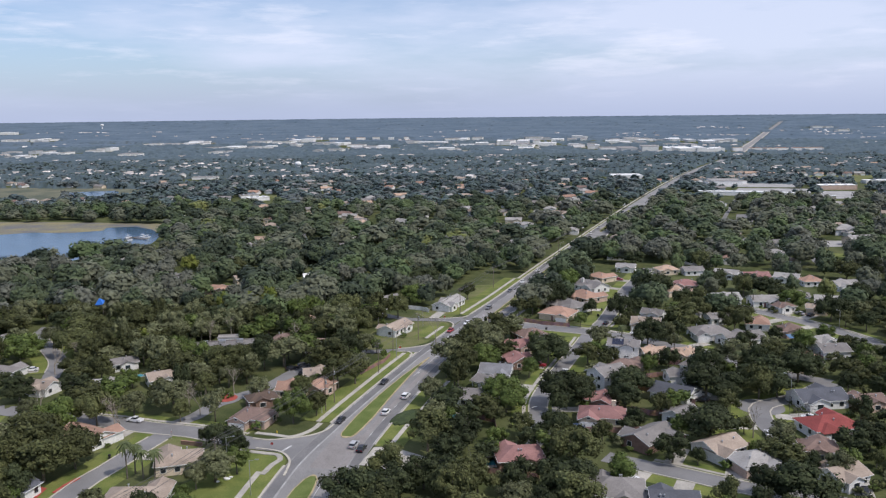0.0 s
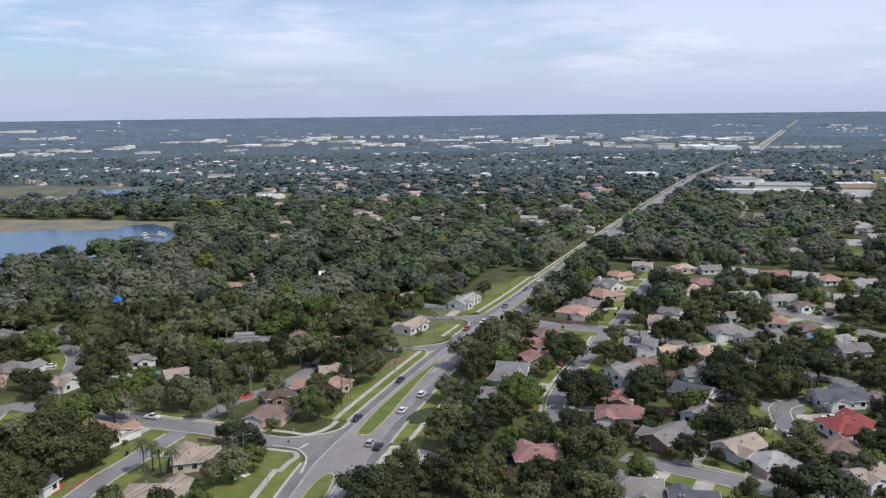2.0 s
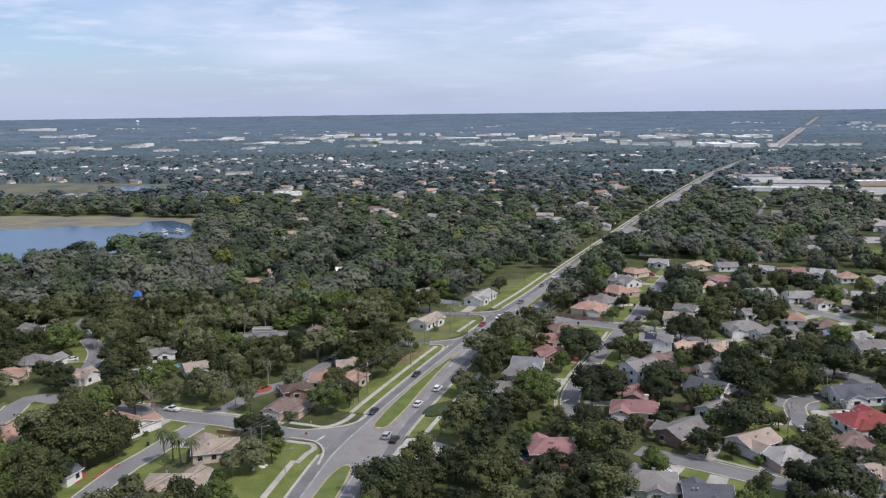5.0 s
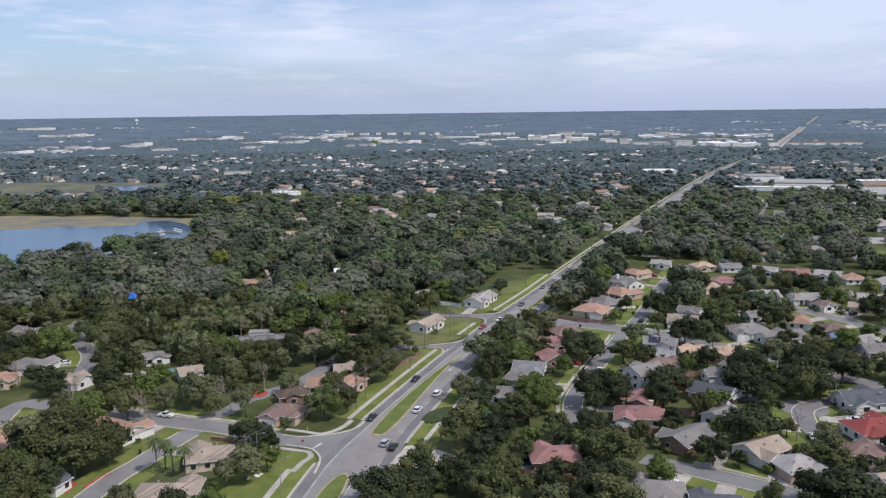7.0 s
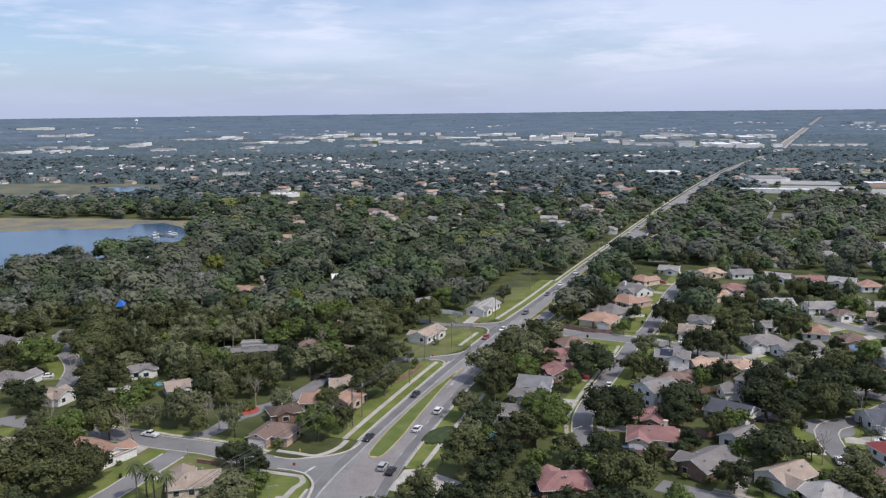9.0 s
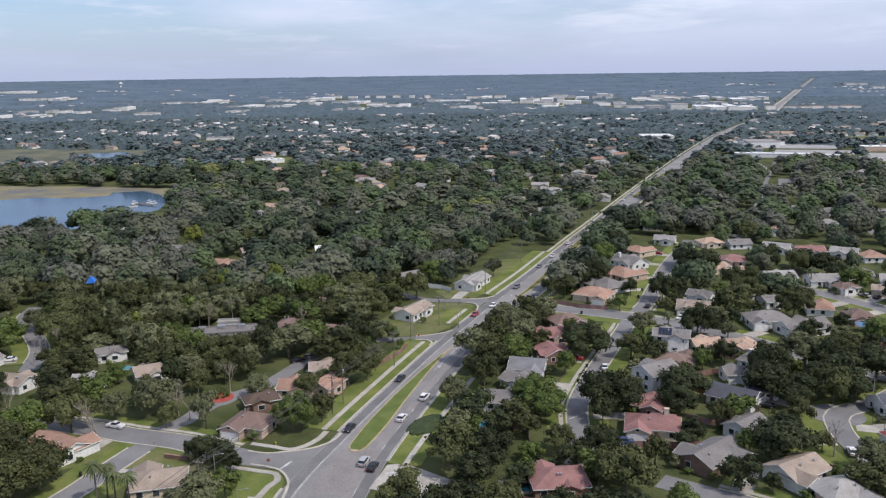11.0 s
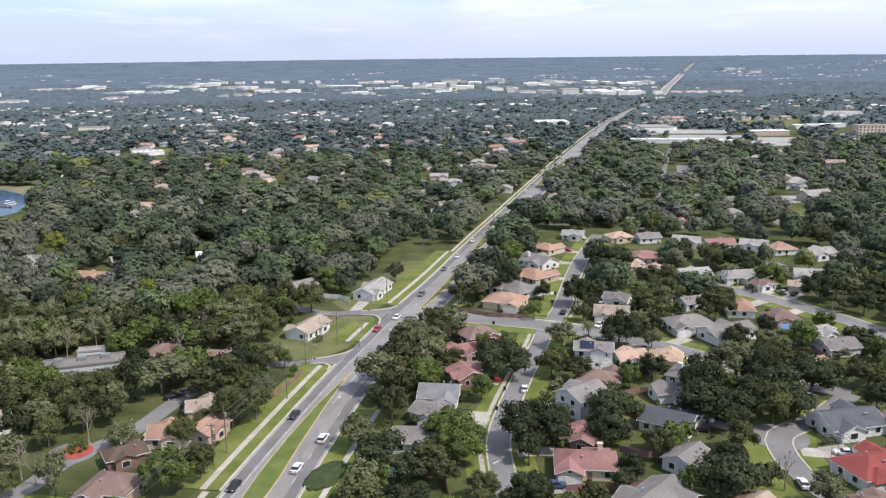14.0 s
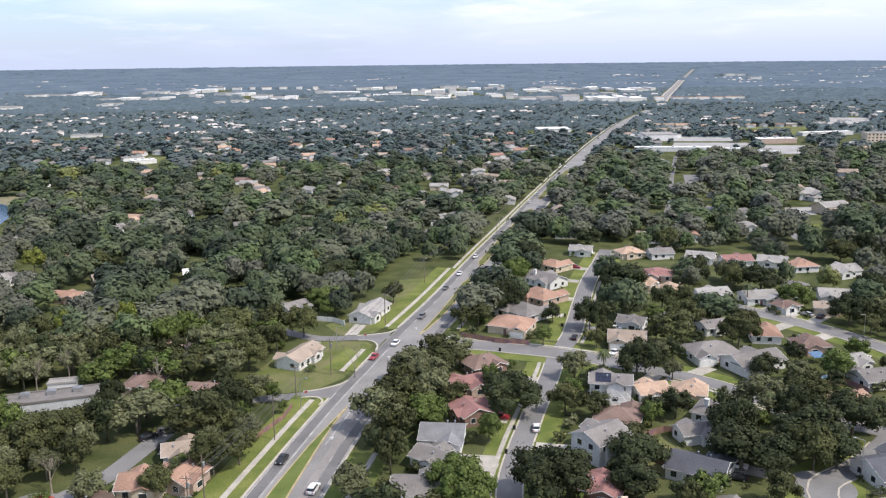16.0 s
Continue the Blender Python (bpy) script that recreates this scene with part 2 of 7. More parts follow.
MIDHAZE = surface("mid_haze_canopy", (0.055, 0.076, 0.081), (0.098, 0.126, 0.132), 22, 1.0, 0, 7, gloss=0.0, haze_sheen=0.18)
HAZEWOODS = surface("blue_haze_canopy", (0.056, 0.076, 0.088), (0.098, 0.122, 0.134), 110, 1.0, 0, 18, gloss=0.0, haze_sheen=0.24)


def roof_tint(name, c):
    return surface(name, tuple(v * 0.86 for v in c), tuple(v * 1.12 for v in c), 3.5, 0.85, 0.03, 0.28, own=0.12)


ROOF = {
    "grey": roof_tint("grey_shingles", (0.215, 0.2, 0.188)),
    "lightgrey": roof_tint("pale_grey_shingles", (0.33, 0.315, 0.295)),
    "darkgrey": roof_tint("charcoal_shingles", (0.1, 0.105, 0.12)),
    "bluegrey": roof_tint("blue_grey_shingles", (0.23, 0.232, 0.24)),
    "terracotta": roof_tint("terracotta_shingles", (0.36, 0.225, 0.165)),
    "peach": roof_tint("peach_shingles", (0.45, 0.32, 0.235)),
    "brown": roof_tint("brown_shingles", (0.21, 0.145, 0.12)),
    "darkbrown": roof_tint("dark_brown_shingles", (0.12, 0.085, 0.065)),
    "red": roof_tint("red_brown_shingles", (0.29, 0.155, 0.14)),
    "brightred": roof_tint("bright_red_tiles", (0.25, 0.062, 0.055)),
    "tan": roof_tint("tan_shingles", (0.34, 0.275, 0.22)),
    "white": roof_tint("white_roofing", (0.78, 0.78, 0.76)),
}
WALL = {
    "white": surface("white_stucco", (0.68, 0.68, 0.66), (0.78, 0.77, 0.75), 2.5, 0.9, 0.01, 0.3, own=0.05),
    "cream": surface("cream_stucco", (0.58, 0.49, 0.37), (0.67, 0.57, 0.44), 2.5, 0.9, 0.01, 0.3, own=0.08),
    "palegrey": surface("pale_grey_siding", (0.44, 0.46, 0.48), (0.54, 0.55, 0.57), 2.5, 0.9, 0.01, 0.3, own=0.08),
    "pink": surface("pinkish_stucco", (0.5, 0.37, 0.3), (0.58, 0.44, 0.36), 2.5, 0.9, 0.01, 0.3, own=0.08),
    "brick": surface("red_brick_wall", (0.2, 0.13, 0.1), (0.27, 0.175, 0.135), 1.5, 0.9, 0.02, 0.2, own=0.08),
}


# ---- mesh helpers ----
class Shape:
    """Corners and faces, gathered piece by piece."""

    def __init__(self):
        self.v, self.f = [], []

    def add(self, verts, faces):
        k = len(self.v)
        self.v += [tuple(p) for p in verts]
        self.f += [tuple(i + k for i in face) for face in faces]
        return self

    def box(self, x0, y0, z0, x1, y1, z1):
        p = [(x, y, z) for z in (z0, z1) for x, y in ((x0, y0), (x1, y0), (x1, y1), (x0, y1))]
        return self.add(p, [(3, 2, 1, 0), (4, 5, 6, 7), (0, 1, 5, 4), (1, 2, 6, 5), (2, 3, 7, 6), (3, 0, 4, 7)])

    def tube(self, a, b, ra, rb, sides=6):
        a, b = Vector(a), Vector(b)
        axis = (b - a).normalized()
        u = axis.orthogonal().normalized()
        w = axis.cross(u)
        ring = lambda c, r: [c + r * (math.cos(q) * u + math.sin(q) * w) for q in (2 * math.pi * i / sides for i in range(sides))]
        faces = [(i, (i + 1) % sides, sides + (i + 1) % sides, sides + i) for i in range(sides)]
        return self.add(ring(a, ra) + ring(b, rb), faces + [tuple(range(sides))[::-1], tuple(range(sides, 2 * sides))])

    def pipe(self, points, r, sides=4):
        """One bent tube through the points."""
        n = len(points)
        for i, p in enumerate(points):
            way = (Vector(points[min(i + 1, n - 1)]) - Vector(points[max(i - 1, 0)])).normalized()
            u = way.cross(Vector((0, 0, 1))).normalized()
            w = u.cross(way)
            self.v += [tuple(Vector(p) + r * (math.cos(q) * u + math.sin(q) * w)) for q in (2 * math.pi * k / sides for k in range(sides))]
        k = len(self.v) - n * sides
        self.f += [(k + i * sides + j, k + i * sides + (j + 1) % sides, k + (i + 1) * sides + (j + 1) % sides, k + (i + 1) * sides + j) for i in range(n - 1) for j in range(sides)]
        return self

    def prism(self, outline, z0, z1):
        n = len(outline)
        p = [(x, y, z0) for x, y in outline] + [(x, y, z1) for x, y in outline]
        return self.add(p, [tuple(range(n))[::-1], tuple(range(n, 2 * n))] + [(i, (i + 1) % n, n + (i + 1) % n, n + i) for i in range(n)])

    def mesh(self, name, material, smooth=False):
        me = bpy.data.meshes.new(name)
        me.from_pydata(self.v, [], self.f)
        me.materials.append(material)
        if smooth:
            me.shade_smooth()
        return me


def part(name, shape, material, parent, label="", smooth=False, place=None):
    """One mesh object under a thing or under a part; shape: a Shape, or a mesh to share."""
    ob = new(name, shape.mesh(name, material, smooth) if isinstance(shape, Shape) else shape)
    ob.parent = parent
    if place is not None:
        ob.matrix_local = place
    return tagged(ob, label)


def thing(name, place, label, category, group="", kind=""):
    ob = new(name)
    ob.matrix_world = place
    return tagged(ob, label, category, group, kind)


def setting(name, shape, material, label, category, smooth=False):
    return tagged(new(name, shape.mesh(name, material, smooth)), label, category, "", "structure")


def ground_z(x, y):
    """Flat land, gently raised far out so its rim meets the camera's horizon."""
    r = math.hypot(x, y)
    return 0.0 if r < 2400 else 56 * ((r - 2400) / 2450) ** 1.4


def smooth_line(points, step=4.0):
    """A soft curve through the points, cut into short pieces."""
    p = [Vector((*q, 0)) for q in points]
    p = [2 * p[0] - p[1]] + p + [2 * p[-1] - p[-2]]
    line = []
    for a, b, c, d in zip(p, p[1:], p[2:], p[3:]):
        n = max(1, int((c - b).length / step))
        for i in range(n):
            t = i / n
            line.append(0.5 * (2 * b + t * (c - a) + t * t * (2 * a - 5 * b + 4 * c - d) + t**3 * (3 * b - a - 3 * c + d)))
    return [(v.x, v.y) for v in line] + [(p[-2].x, p[-2].y)]


def ribbon(shape, line, left, right, z, thick=0.0):
    """A band along a line, from left to right of it (metres, right is positive), its top at height z."""
    rows = []
    for i, (x, y) in enumerate(line):
        (ax, ay), (bx, by) = line[max(i - 1, 0)], line[min(i + 1, len(line) - 1)]
        d = math.hypot(bx - ax, by - ay) or 1
        nx, ny = (by - ay) / d, -(bx - ax) / d
        a = left(i) if callable(left) else left
        b = right(i) if callable(right) else right
        g = ground_z(x, y) + z
        rows.append([(x + nx * a, y + ny * a, g), (x + nx * b, y + ny * b, g)])
    n = len(rows)
    if not thick:
        return shape.add([p for r in rows for p in r], [(2 * i + 1, 2 * i + 3, 2 * i + 2, 2 * i) for i in range(n - 1)])
    p = [q for r in rows for q in (r[0], r[1], (r[1][0], r[1][1], r[1][2] - thick), (r[0][0], r[0][1], r[0][2] - thick))]
    f = [(4 * i + a, 4 * i + 4 + a, 4 * i + 4 + (a + 1) % 4, 4 * i + (a + 1) % 4) for i in range(n - 1) for a in range(4)]
    return shape.add(p, [face[::-1] for face in f] + [(0, 1, 2, 3), (4 * n - 1, 4 * n - 2, 4 * n - 3, 4 * n - 4)])


# ---- open ground: where no tree may stand ----
LINES, DISCS, FIELDS = [], [], []


def keep_line(points, half):
    LINES.extend((*a, *b, half) for a, b in zip(points, points[1:]))


def is_open(x, y, more=0.0):
    """For arrays of places: whether on a road, field, clearing or camera sight strip."""
    x, y = np.asarray(x, float), np.asarray(y, float)
    hit = np.zeros(x.shape, bool)
    for ax, ay, bx, by, half in LINES:
        dx, dy = bx - ax, by - ay
        t = np.clip(((x - ax) * dx + (y - ay) * dy) / (dx * dx + dy * dy + 1e-9), 0, 1)
        hit |= (x - ax - t * dx) ** 2 + (y - ay - t * dy) ** 2 < (half + more) ** 2
    for cx, cy, r in DISCS:
        hit |= (x - cx) ** 2 + (y - cy) ** 2 < (r + more) ** 2
    for outline in FIELDS:
        inside = np.zeros(x.shape, bool)
        for (ax, ay), (bx, by) in zip(outline, outline[1:] + outline[:1]):
            if ay != by:
                inside ^= ((ay > y) != (by > y)) & (x < (bx - ax) * (y - ay) / (by - ay) + ax)
        hit |= inside
    return hit


# ---- ground ----
DISCS.extend(((-197, 545, 20), (-190, 520, 14), (-205, 575, 16)))
land = Shape()
rings = [0, 60, 120, 200, 300, 420, 560, 720, 900, 1100, 1350, 1650, 2000] + list(range(2400, 4851, 70))
for k, r in enumerate(rings):
    for i in range(192):
        a = 2 * math.pi * i / 192
        x, y = r * math.cos(a), r * math.sin(a)
        land.v.append((x, y, ground_z(x, y)))
    if k:
        land.f += [((k - 1) * 192 + i, k * 192 + i, k * 192 + (i + 1) % 192, (k - 1) * 192 + (i + 1) % 192) for i in range(192)]
setting("ground", land, GROUND, "flat green ground of grass and leaf litter", "ground", True)

# ---- the main road ----
BASE, ALONG, ASIDE = (-22.65, 180.32), (0.3090, 0.9511), (0.9511, -0.3090)
DRIFT_S = [-256, -156, -78, -39, 0, 58, 96, 143, 200, 281, 384, 475, 581, 745, 924, 1155, 1590, 2150, 2926, 3527, 4134]
DRIFT_N = [60.8, 31.6, 12.6, 4.8, 0.2, 0.2, 1.5, 5.4, 10.9, 16.0, 23.8, 31.0, 40.2, 55.6, 75.0, 105.0, 176.0, 238.0, 335.0, 418.0, 505.0]


def road_at(s, n=0.0):
    return (BASE[0] + ALONG[0] * s + ASIDE[0] * n, BASE[1] + ALONG[1] * s + ASIDE[1] * n)


axis = smooth_line([road_at(s, n) for s, n in zip(DRIFT_S, DRIFT_N)], 6)
way_s = [(x - BASE[0]) * ALONG[0] + (y - BASE[1]) * ALONG[1] for x, y in axis]


def axis_between(s0, s1, step=3.0):
    """Points of the road's middle line between two distances along it."""
    count = max(2, int((s1 - s0) / step) + 1)
    want = np.linspace(s0, s1, count)
    xs, ys = np.interp(want, way_s, [p[0] for p in axis]), np.interp(want, way_s, [p[1] for p in axis])
    return list(zip(xs.tolist(), ys.tolist())), want.tolist()


EDGE_S = (-200, -60, -20, 5, 60, 110, 150, 220, 320, 480, 1160, 1560, 4200)
EDGE_L = (-9.2, -9.2, -9.2, -7.9, -7.7, -7.4, -8.4, -8.6, -7.6, -7.4, -8.0, -7.4, -7.4)
EDGE_R = (9.4, 9.4, 10.4, 9.8, 8.1, 8.0, 8.4, 8.2, 7.8, 7.4, 8.0, 7.0, 7.0)
left_edge = lambda s: float(np.interp(s, EDGE_S, EDGE_L))
right_edge = lambda s: float(np.interp(s, EDGE_S, EDGE_R))


def along(shape, s0, s1, a, b, z, thick=0.0, step=3.0):
    """A band along the main road between two distances; a and b: offsets from its middle, numbers or functions of the distance."""
    line, at = axis_between(s0, s1, step)
    pick_a = (lambda i: a(at[i])) if callable(a) else a
    pick_b = (lambda i: b(at[i])) if callable(b) else b
    return ribbon(shape, line, pick_a, pick_b, z, thick)


setting("road", ribbon(Shape(), axis, lambda i: left_edge(way_s[i]), lambda i: right_edge(way_s[i]), 0.12), ASPHALT, "grey worn asphalt of a four-lane divided road", "road")
keep_line([(x - 2.6, y + 0.8) for x, y in axis_between(-200, 240, 20)[0]], 12.2)
keep_line([(x - 1.2, y + 0.4) for x, y in axis_between(240, 600, 20)[0]], 8.4)
keep_line(axis_between(600, 1190, 20)[0], 8.6)
keep_line(axis_between(1190, 1410, 20)[0], 11.0)
keep_line([road_at(s, 12.5) for s in (-20, 0, 20, 30)], 5.5)
keep_line([road_at(-8, 10), road_at(-14, 30)], 4.5)
keep_line([road_at(s, -19.0) for s in (4, 30, 60, 84)], 4.0)
keep_line([road_at(s, -12.0) for s in (150, 190, 230)], 5.0)
keep_line(axis_between(1570, 2950, 60)[0], 14)
keep_line(axis_between(3050, 3900, 60)[0], 12)
shoulder = Shape()
for a, b in ((-11.5, -6.6), (6.6, 10.5)):
    ribbon(shoulder, axis_between(1560, 2960, 20)[0], a, b, 0.3)
setting("road_shoulder", shoulder, CONCRETE, "pale worn shoulders of the far road", "road")
for s0, s1, a, b in ((-196, 540, lambda s: left_edge(s) + 0.35, lambda s: left_edge(s) + 3.1), (-196, 540, lambda s: right_edge(s) - 3.0, lambda s: right_edge(s) - 0.3)):
    setting("wheel_track", along(Shape(), s0, s1, a, b, 0.126, step=8), LANE, "darker resurfaced outer lane of the road", "road")
# Far stretch painted paler, as asphalt looks under a glancing view.
setting("wheel_track", along(Shape(), 380, 1556, lambda s: left_edge(s) + 0.3, lambda s: right_edge(s) - 0.3, 0.124, step=12), GLANCING, "stretch of asphalt coloured paler for glancing light", "road")
setting("wheel_track", along(Shape(), -30, 96, lambda s: right_edge(s) - 5.2, lambda s: right_edge(s) - 3.4, 0.127, step=8), BROWNLANE, "brownish worn inner lane of the road", "road")
setting("wheel_track", along(Shape(), -20, 4, -2.6, 4.8, 0.128, step=4), BROWNLANE, "brownish worn asphalt of the junction", "road")
setting("road_seam", along(Shape(), -40, 130, lambda s: left_edge(s) + 3.1, lambda s: left_edge(s) + 3.7, 0.13, step=4), PALESEAM, "pale worn seam between two lanes", "road")
lines = Shape()
for s0, s1 in ((5, 92), (112, 126), (154, 540)):
    along(lines, s0, s1, lambda s: left_edge(s) + 0.3, lambda s: left_edge(s) + 0.44, 0.132, step=6)
for s0, s1 in ((-196, -26), (-2, 128), (158, 540)):
    along(lines, s0, s1, lambda s: right_edge(s) - 0.44, lambda s: right_edge(s) - 0.3, 0.132, step=6)
for s in range(-200, 640, 12):
    along(lines, s, s + 3, lambda q: left_edge(q) + 3.3, lambda q: left_edge(q) + 3.44, 0.134)
    along(lines, s, s + 3, lambda q: right_edge(q) - 3.24, lambda q: right_edge(q) - 3.1, 0.134)
along(lines, 60, 92, 1.2, 1.36, 0.134)
along(lines, -44, -30, 3.3, 3.46, 0.134)
for s, off in ((63, 1.9), (91, 1.0), (-38, 4.4), (122, -1.5), (152, -1.8)):
    x, y = axis_between(s, s + 3)[0][0]
    ax, ay, bx, by = *ALONG, *ASIDE
    q = lambda u, v: (x + ax * u + bx * (v + off), y + ay * u + by * (v + off), 0.136)
    lines.add([q(0, -0.14), q(0, 0.14), q(1.6, 0.14), q(1.6, -0.14)], [(0, 1, 2, 3)])
    lines.add([q(1.4, -1.0), q(2.4, -0.14), q(1.4, 0.14), q(0.9, -0.3)], [(0, 3, 2, 1)])
lines.add([(-38.6, 172.6, 0.145), (-38.0, 172.3, 0.145), (-36.0, 176.2, 0.145), (-36.6, 176.5, 0.145)], [(0, 1, 2, 3)])
setting("lane_lines", lines, PAINT, "worn white painted lane lines and turn arrows", "road marking")

kerbs = Shape()
for s0, s1 in ((11, 88), (109, 126), (152, 540)):
    along(kerbs, s0, s1, lambda s: left_edge(s) - 0.6, left_edge, 0.24, 0.24)
for s0, s1 in ((-2, 129), (156, 540), (-196, -26.1)):
    along(kerbs, s0, s1, right_edge, lambda s: right_edge(s) + 0.5, 0.24, 0.24)
along(kerbs, -196, -19.5, lambda s: left_edge(s) - 0.6, left_edge, 0.24, 0.24)
setting("kerb", kerbs, KERB, "pale concrete kerb along the main road", "kerb")
walks = Shape()
for s0, s1 in ((11, 86), (108, 128), (152, 240)):
    along(walks, s0, s1, lambda s: left_edge(s) - 5.1, lambda s: left_edge(s) - 3.6, 0.2, 0.2)
along(walks, 240, 1120, lambda s: left_edge(s) - 3.3, lambda s: left_edge(s) - 1.9, 0.2, 0.2)
along(walks, -3, 58, 14.0, 15.4, 0.2, 0.2)
along(walks, 156, 546, 11.6, 13.0, 0.2, 0.2)
along(walks, -196, -24, -15.4, -13.8, 0.2, 0.2)
setting("pavement", walks, CONCRETE, "pale concrete pavement beside the main road", "pavement")
verge = Shape()
along(verge, 240, 560, lambda s: left_edge(s) - 1.9, lambda s: left_edge(s) - 0.6, 0.15)
for s0, s1 in ((11, 88), (109, 128), (150, 240)):
    along(verge, s0, s1, lambda s: left_edge(s) - 3.6, lambda s: left_edge(s) - 0.6, 0.15)
    along(verge, s0, s1, lambda s: left_edge(s) - 10.5, lambda s: left_edge(s) - 5.1, 0.14)
along(verge, -3, 58, lambda s: right_edge(s) + 0.5, 14.0, 0.15)
along(verge, -3, 58, 15.4, 18.5, 0.14)
along(verge, 154, 389, lambda s: right_edge(s) + 0.5, 11.6, 0.15)
along(verge, 154, 389, 13.0, 17.0, 0.14)
along(verge, -196, -24, -13.8, -9.8, 0.15)
setting("grass_verge", verge, LAWN, "mown green grass verge beside the road", "grass")


def median(profile, grass):
    """A raised island in the road; profile: rows of distance along, left edge, right edge."""
    s0, s1 = profile[0][0], profile[-1][0]
    line, at = axis_between(s0, s1, 1.0)
    ss, ll, rr = zip(*profile)
    left, right = np.interp(at, ss, ll), np.interp(at, ss, rr)
    island = thing("median_island", pose(0, 0, 0), "raised grass median with a yellowed concrete kerb", "median", kind="structure")
    part("kerb", ribbon(Shape(), line, lambda i: left[i], lambda i: right[i], 0.28, 0.28), YELLOW, island)
    inner = [i for i in range(len(line)) if right[i] - left[i] > 0.9]
    line2 = [line[i] for i in inner]
    part("grass", ribbon(Shape(), line2, lambda i: left[inner[i]] + 0.35, lambda i: right[inner[i]] - 0.4, 0.31, 0.08), grass, island)


median([(1.0, -0.4, 0.4), (1.9, -1.3, 1.9), (3.8, -2.0, 2.6), (9.6, -2.4, 2.9), (19.2, -2.9, 2.8), (38, -3.1, 1.4), (58, -2.7, 0.2), (72, -1.7, -0.4), (83, -0.9, -0.5)], MEDIAN)
median([(-186, -3.1, 2.8), (-44, -3.1, 2.8), (-33, -2.7, 2.6), (-27.1, -1.7, 2.0), (-25.2, -0.8, 1.2), (-24.2, -0.2, 0.5)], MEDIAN)
median([(147, 0.8, 1.2), (153, 0.7, 2.2), (168, 0.4, 2.9), (190, -0.4, 2.6), (215, -1.6, 2.2), (224, -0.4, 0.6)], DRYLAWN)
median([(246, -0.5, 0.5), (254, -2.4, 1.5), (389, -2.4, 2.4), (398, -0.5, 0.5)], DRYLAWN)
median([(433, -0.5, 0.5), (442, -2.4, 1.5), (580, -2.4, 2.4), (589, -0.5, 0.5)], DRYLAWN)
crossing = Shape()
for i in range(7):
    a, b = (32.9 + 1.1 * i, 305.8 + 1.5 * i), (36.1 + 1.1 * i, 305.3 + 1.5 * i)
    crossing.add([(a[0], a[1], 0.16), (b[0], b[1], 0.16), (b[0] + 0.25, b[1] + 0.65, 0.16), (a[0] + 0.25, a[1] + 0.65, 0.16)], [(0, 1, 2, 3)])
for i in range(4):
    a, b = (-13.7 + 1.3 * i, 169.5 - 1.0 * i), (-10.9 + 1.3 * i, 170.6 - 1.0 * i)
    crossing.add([(a[0], a[1], 0.17), (b[0], b[1], 0.17), (b[0] + 0.2, b[1] - 0.6, 0.17), (a[0] + 0.2, a[1] - 0.6, 0.17)], [(3, 2, 1, 0)])
setting("crossing_stripes", crossing, PAINT, "white painted stripes of a pedestrian crossing", "road marking")

# ---- side streets ----
STREETS, street_count = [], [0]


def street(points, width, kerbed=True, walk_side=0, material=None, seen=0.0, skip=2, label="quiet grey asphalt residential street"):
    line = smooth_line(points)
    street_count[0] += 1
    z = 0.08 + 0.002 * street_count[0]
    h = width / 2
    setting("road", ribbon(Shape(), line, -h, h, z), material or STREET, label, "road")
    keep_line(points, h + 1.3)
    # Shifted towards the camera, so that trees don't hide the street from it.
    if seen:
        keep_line([(x * (1 - seen), y - (y + 20) * seen) for x, y in points], h + 1)
    STREETS.extend(line)
    inner = line[skip:-2]
    if kerbed and len(inner) > 2:
        edge = Shape()
        ribbon(edge, inner, -h - 0.4, -h, 0.2, 0.2)
        ribbon(edge, inner, h, h + 0.4, 0.2, 0.2)
        setting("kerb", edge, KERB, "low concrete kerb along a residential street", "kerb")
        green = Shape()
        ribbon(green, inner, -h - 5.5, -h - 0.4, 0.008 + 0.001 * street_count[0])
        ribbon(green, inner, h + 0.4, h + 5.5, 0.008 + 0.001 * street_count[0])
        setting("grass_verge", green, LAWN, "front lawns along a residential street", "grass")
    if walk_side:
        pave = Shape()
        a = walk_side * (h + 1.1)
        ribbon(pave, inner, min(a, a + walk_side * 1.15), max(a, a + walk_side * 1.15), 0.15, 0.15)
        setting("pavement", pave, CONCRETE, "narrow concrete pavement beside a street", "pavement")


def disc(points, z, material, name, label, category):
    return setting(name, Shape().prism(points, z - 0.05, z), material, label, category)


def round_area(x, y, r, n=28):
    return [(x + r * math.cos(2 * math.pi * i / n), y + r * math.sin(2 * math.pi * i / n)) for i in range(n)]


street([(-26, 172.6), (-34, 174.9), (-43, 177.3), (-47.5, 178.8), (-58, 184), (-66, 188), (-74, 190.6), (-82, 193), (-90, 196.2), (-121.4, 206.5), (-132, 210.6)], 7.6, walk_side=1, seen=0.045, skip=6)
street([(-72.6, 191.5), (-75.5, 184), (-77.6, 178), (-79.6, 172), (-82, 164), (-84.6, 157.2), (-88, 140), (-90, 117.5)], 6.2, seen=0.05, skip=2)
street([(-132, 211.8), (-136.4, 209.6), (-137.4, 204), (-136.2, 196), (-136.5, 188), (-139, 178)], 7.0, seen=0.04)
street([(-74, 194.8), (-69.1, 201.6), (-65.7, 211.1), (-59.3, 219.8), (-52.5, 227.4), (-46.6, 241.7), (-42.7, 251.2)], 5.5, False)
street([(-163.3, 316.9), (-159.7, 300.2), (-147.5, 280.6), (-136.2, 261.9), (-130.7, 242)], 6.0)
street([(3.5, 273.4), (-4, 270.9), (-12.5, 269.3), (-25, 268.8), (-38.7, 268.3)], 4.6, False)
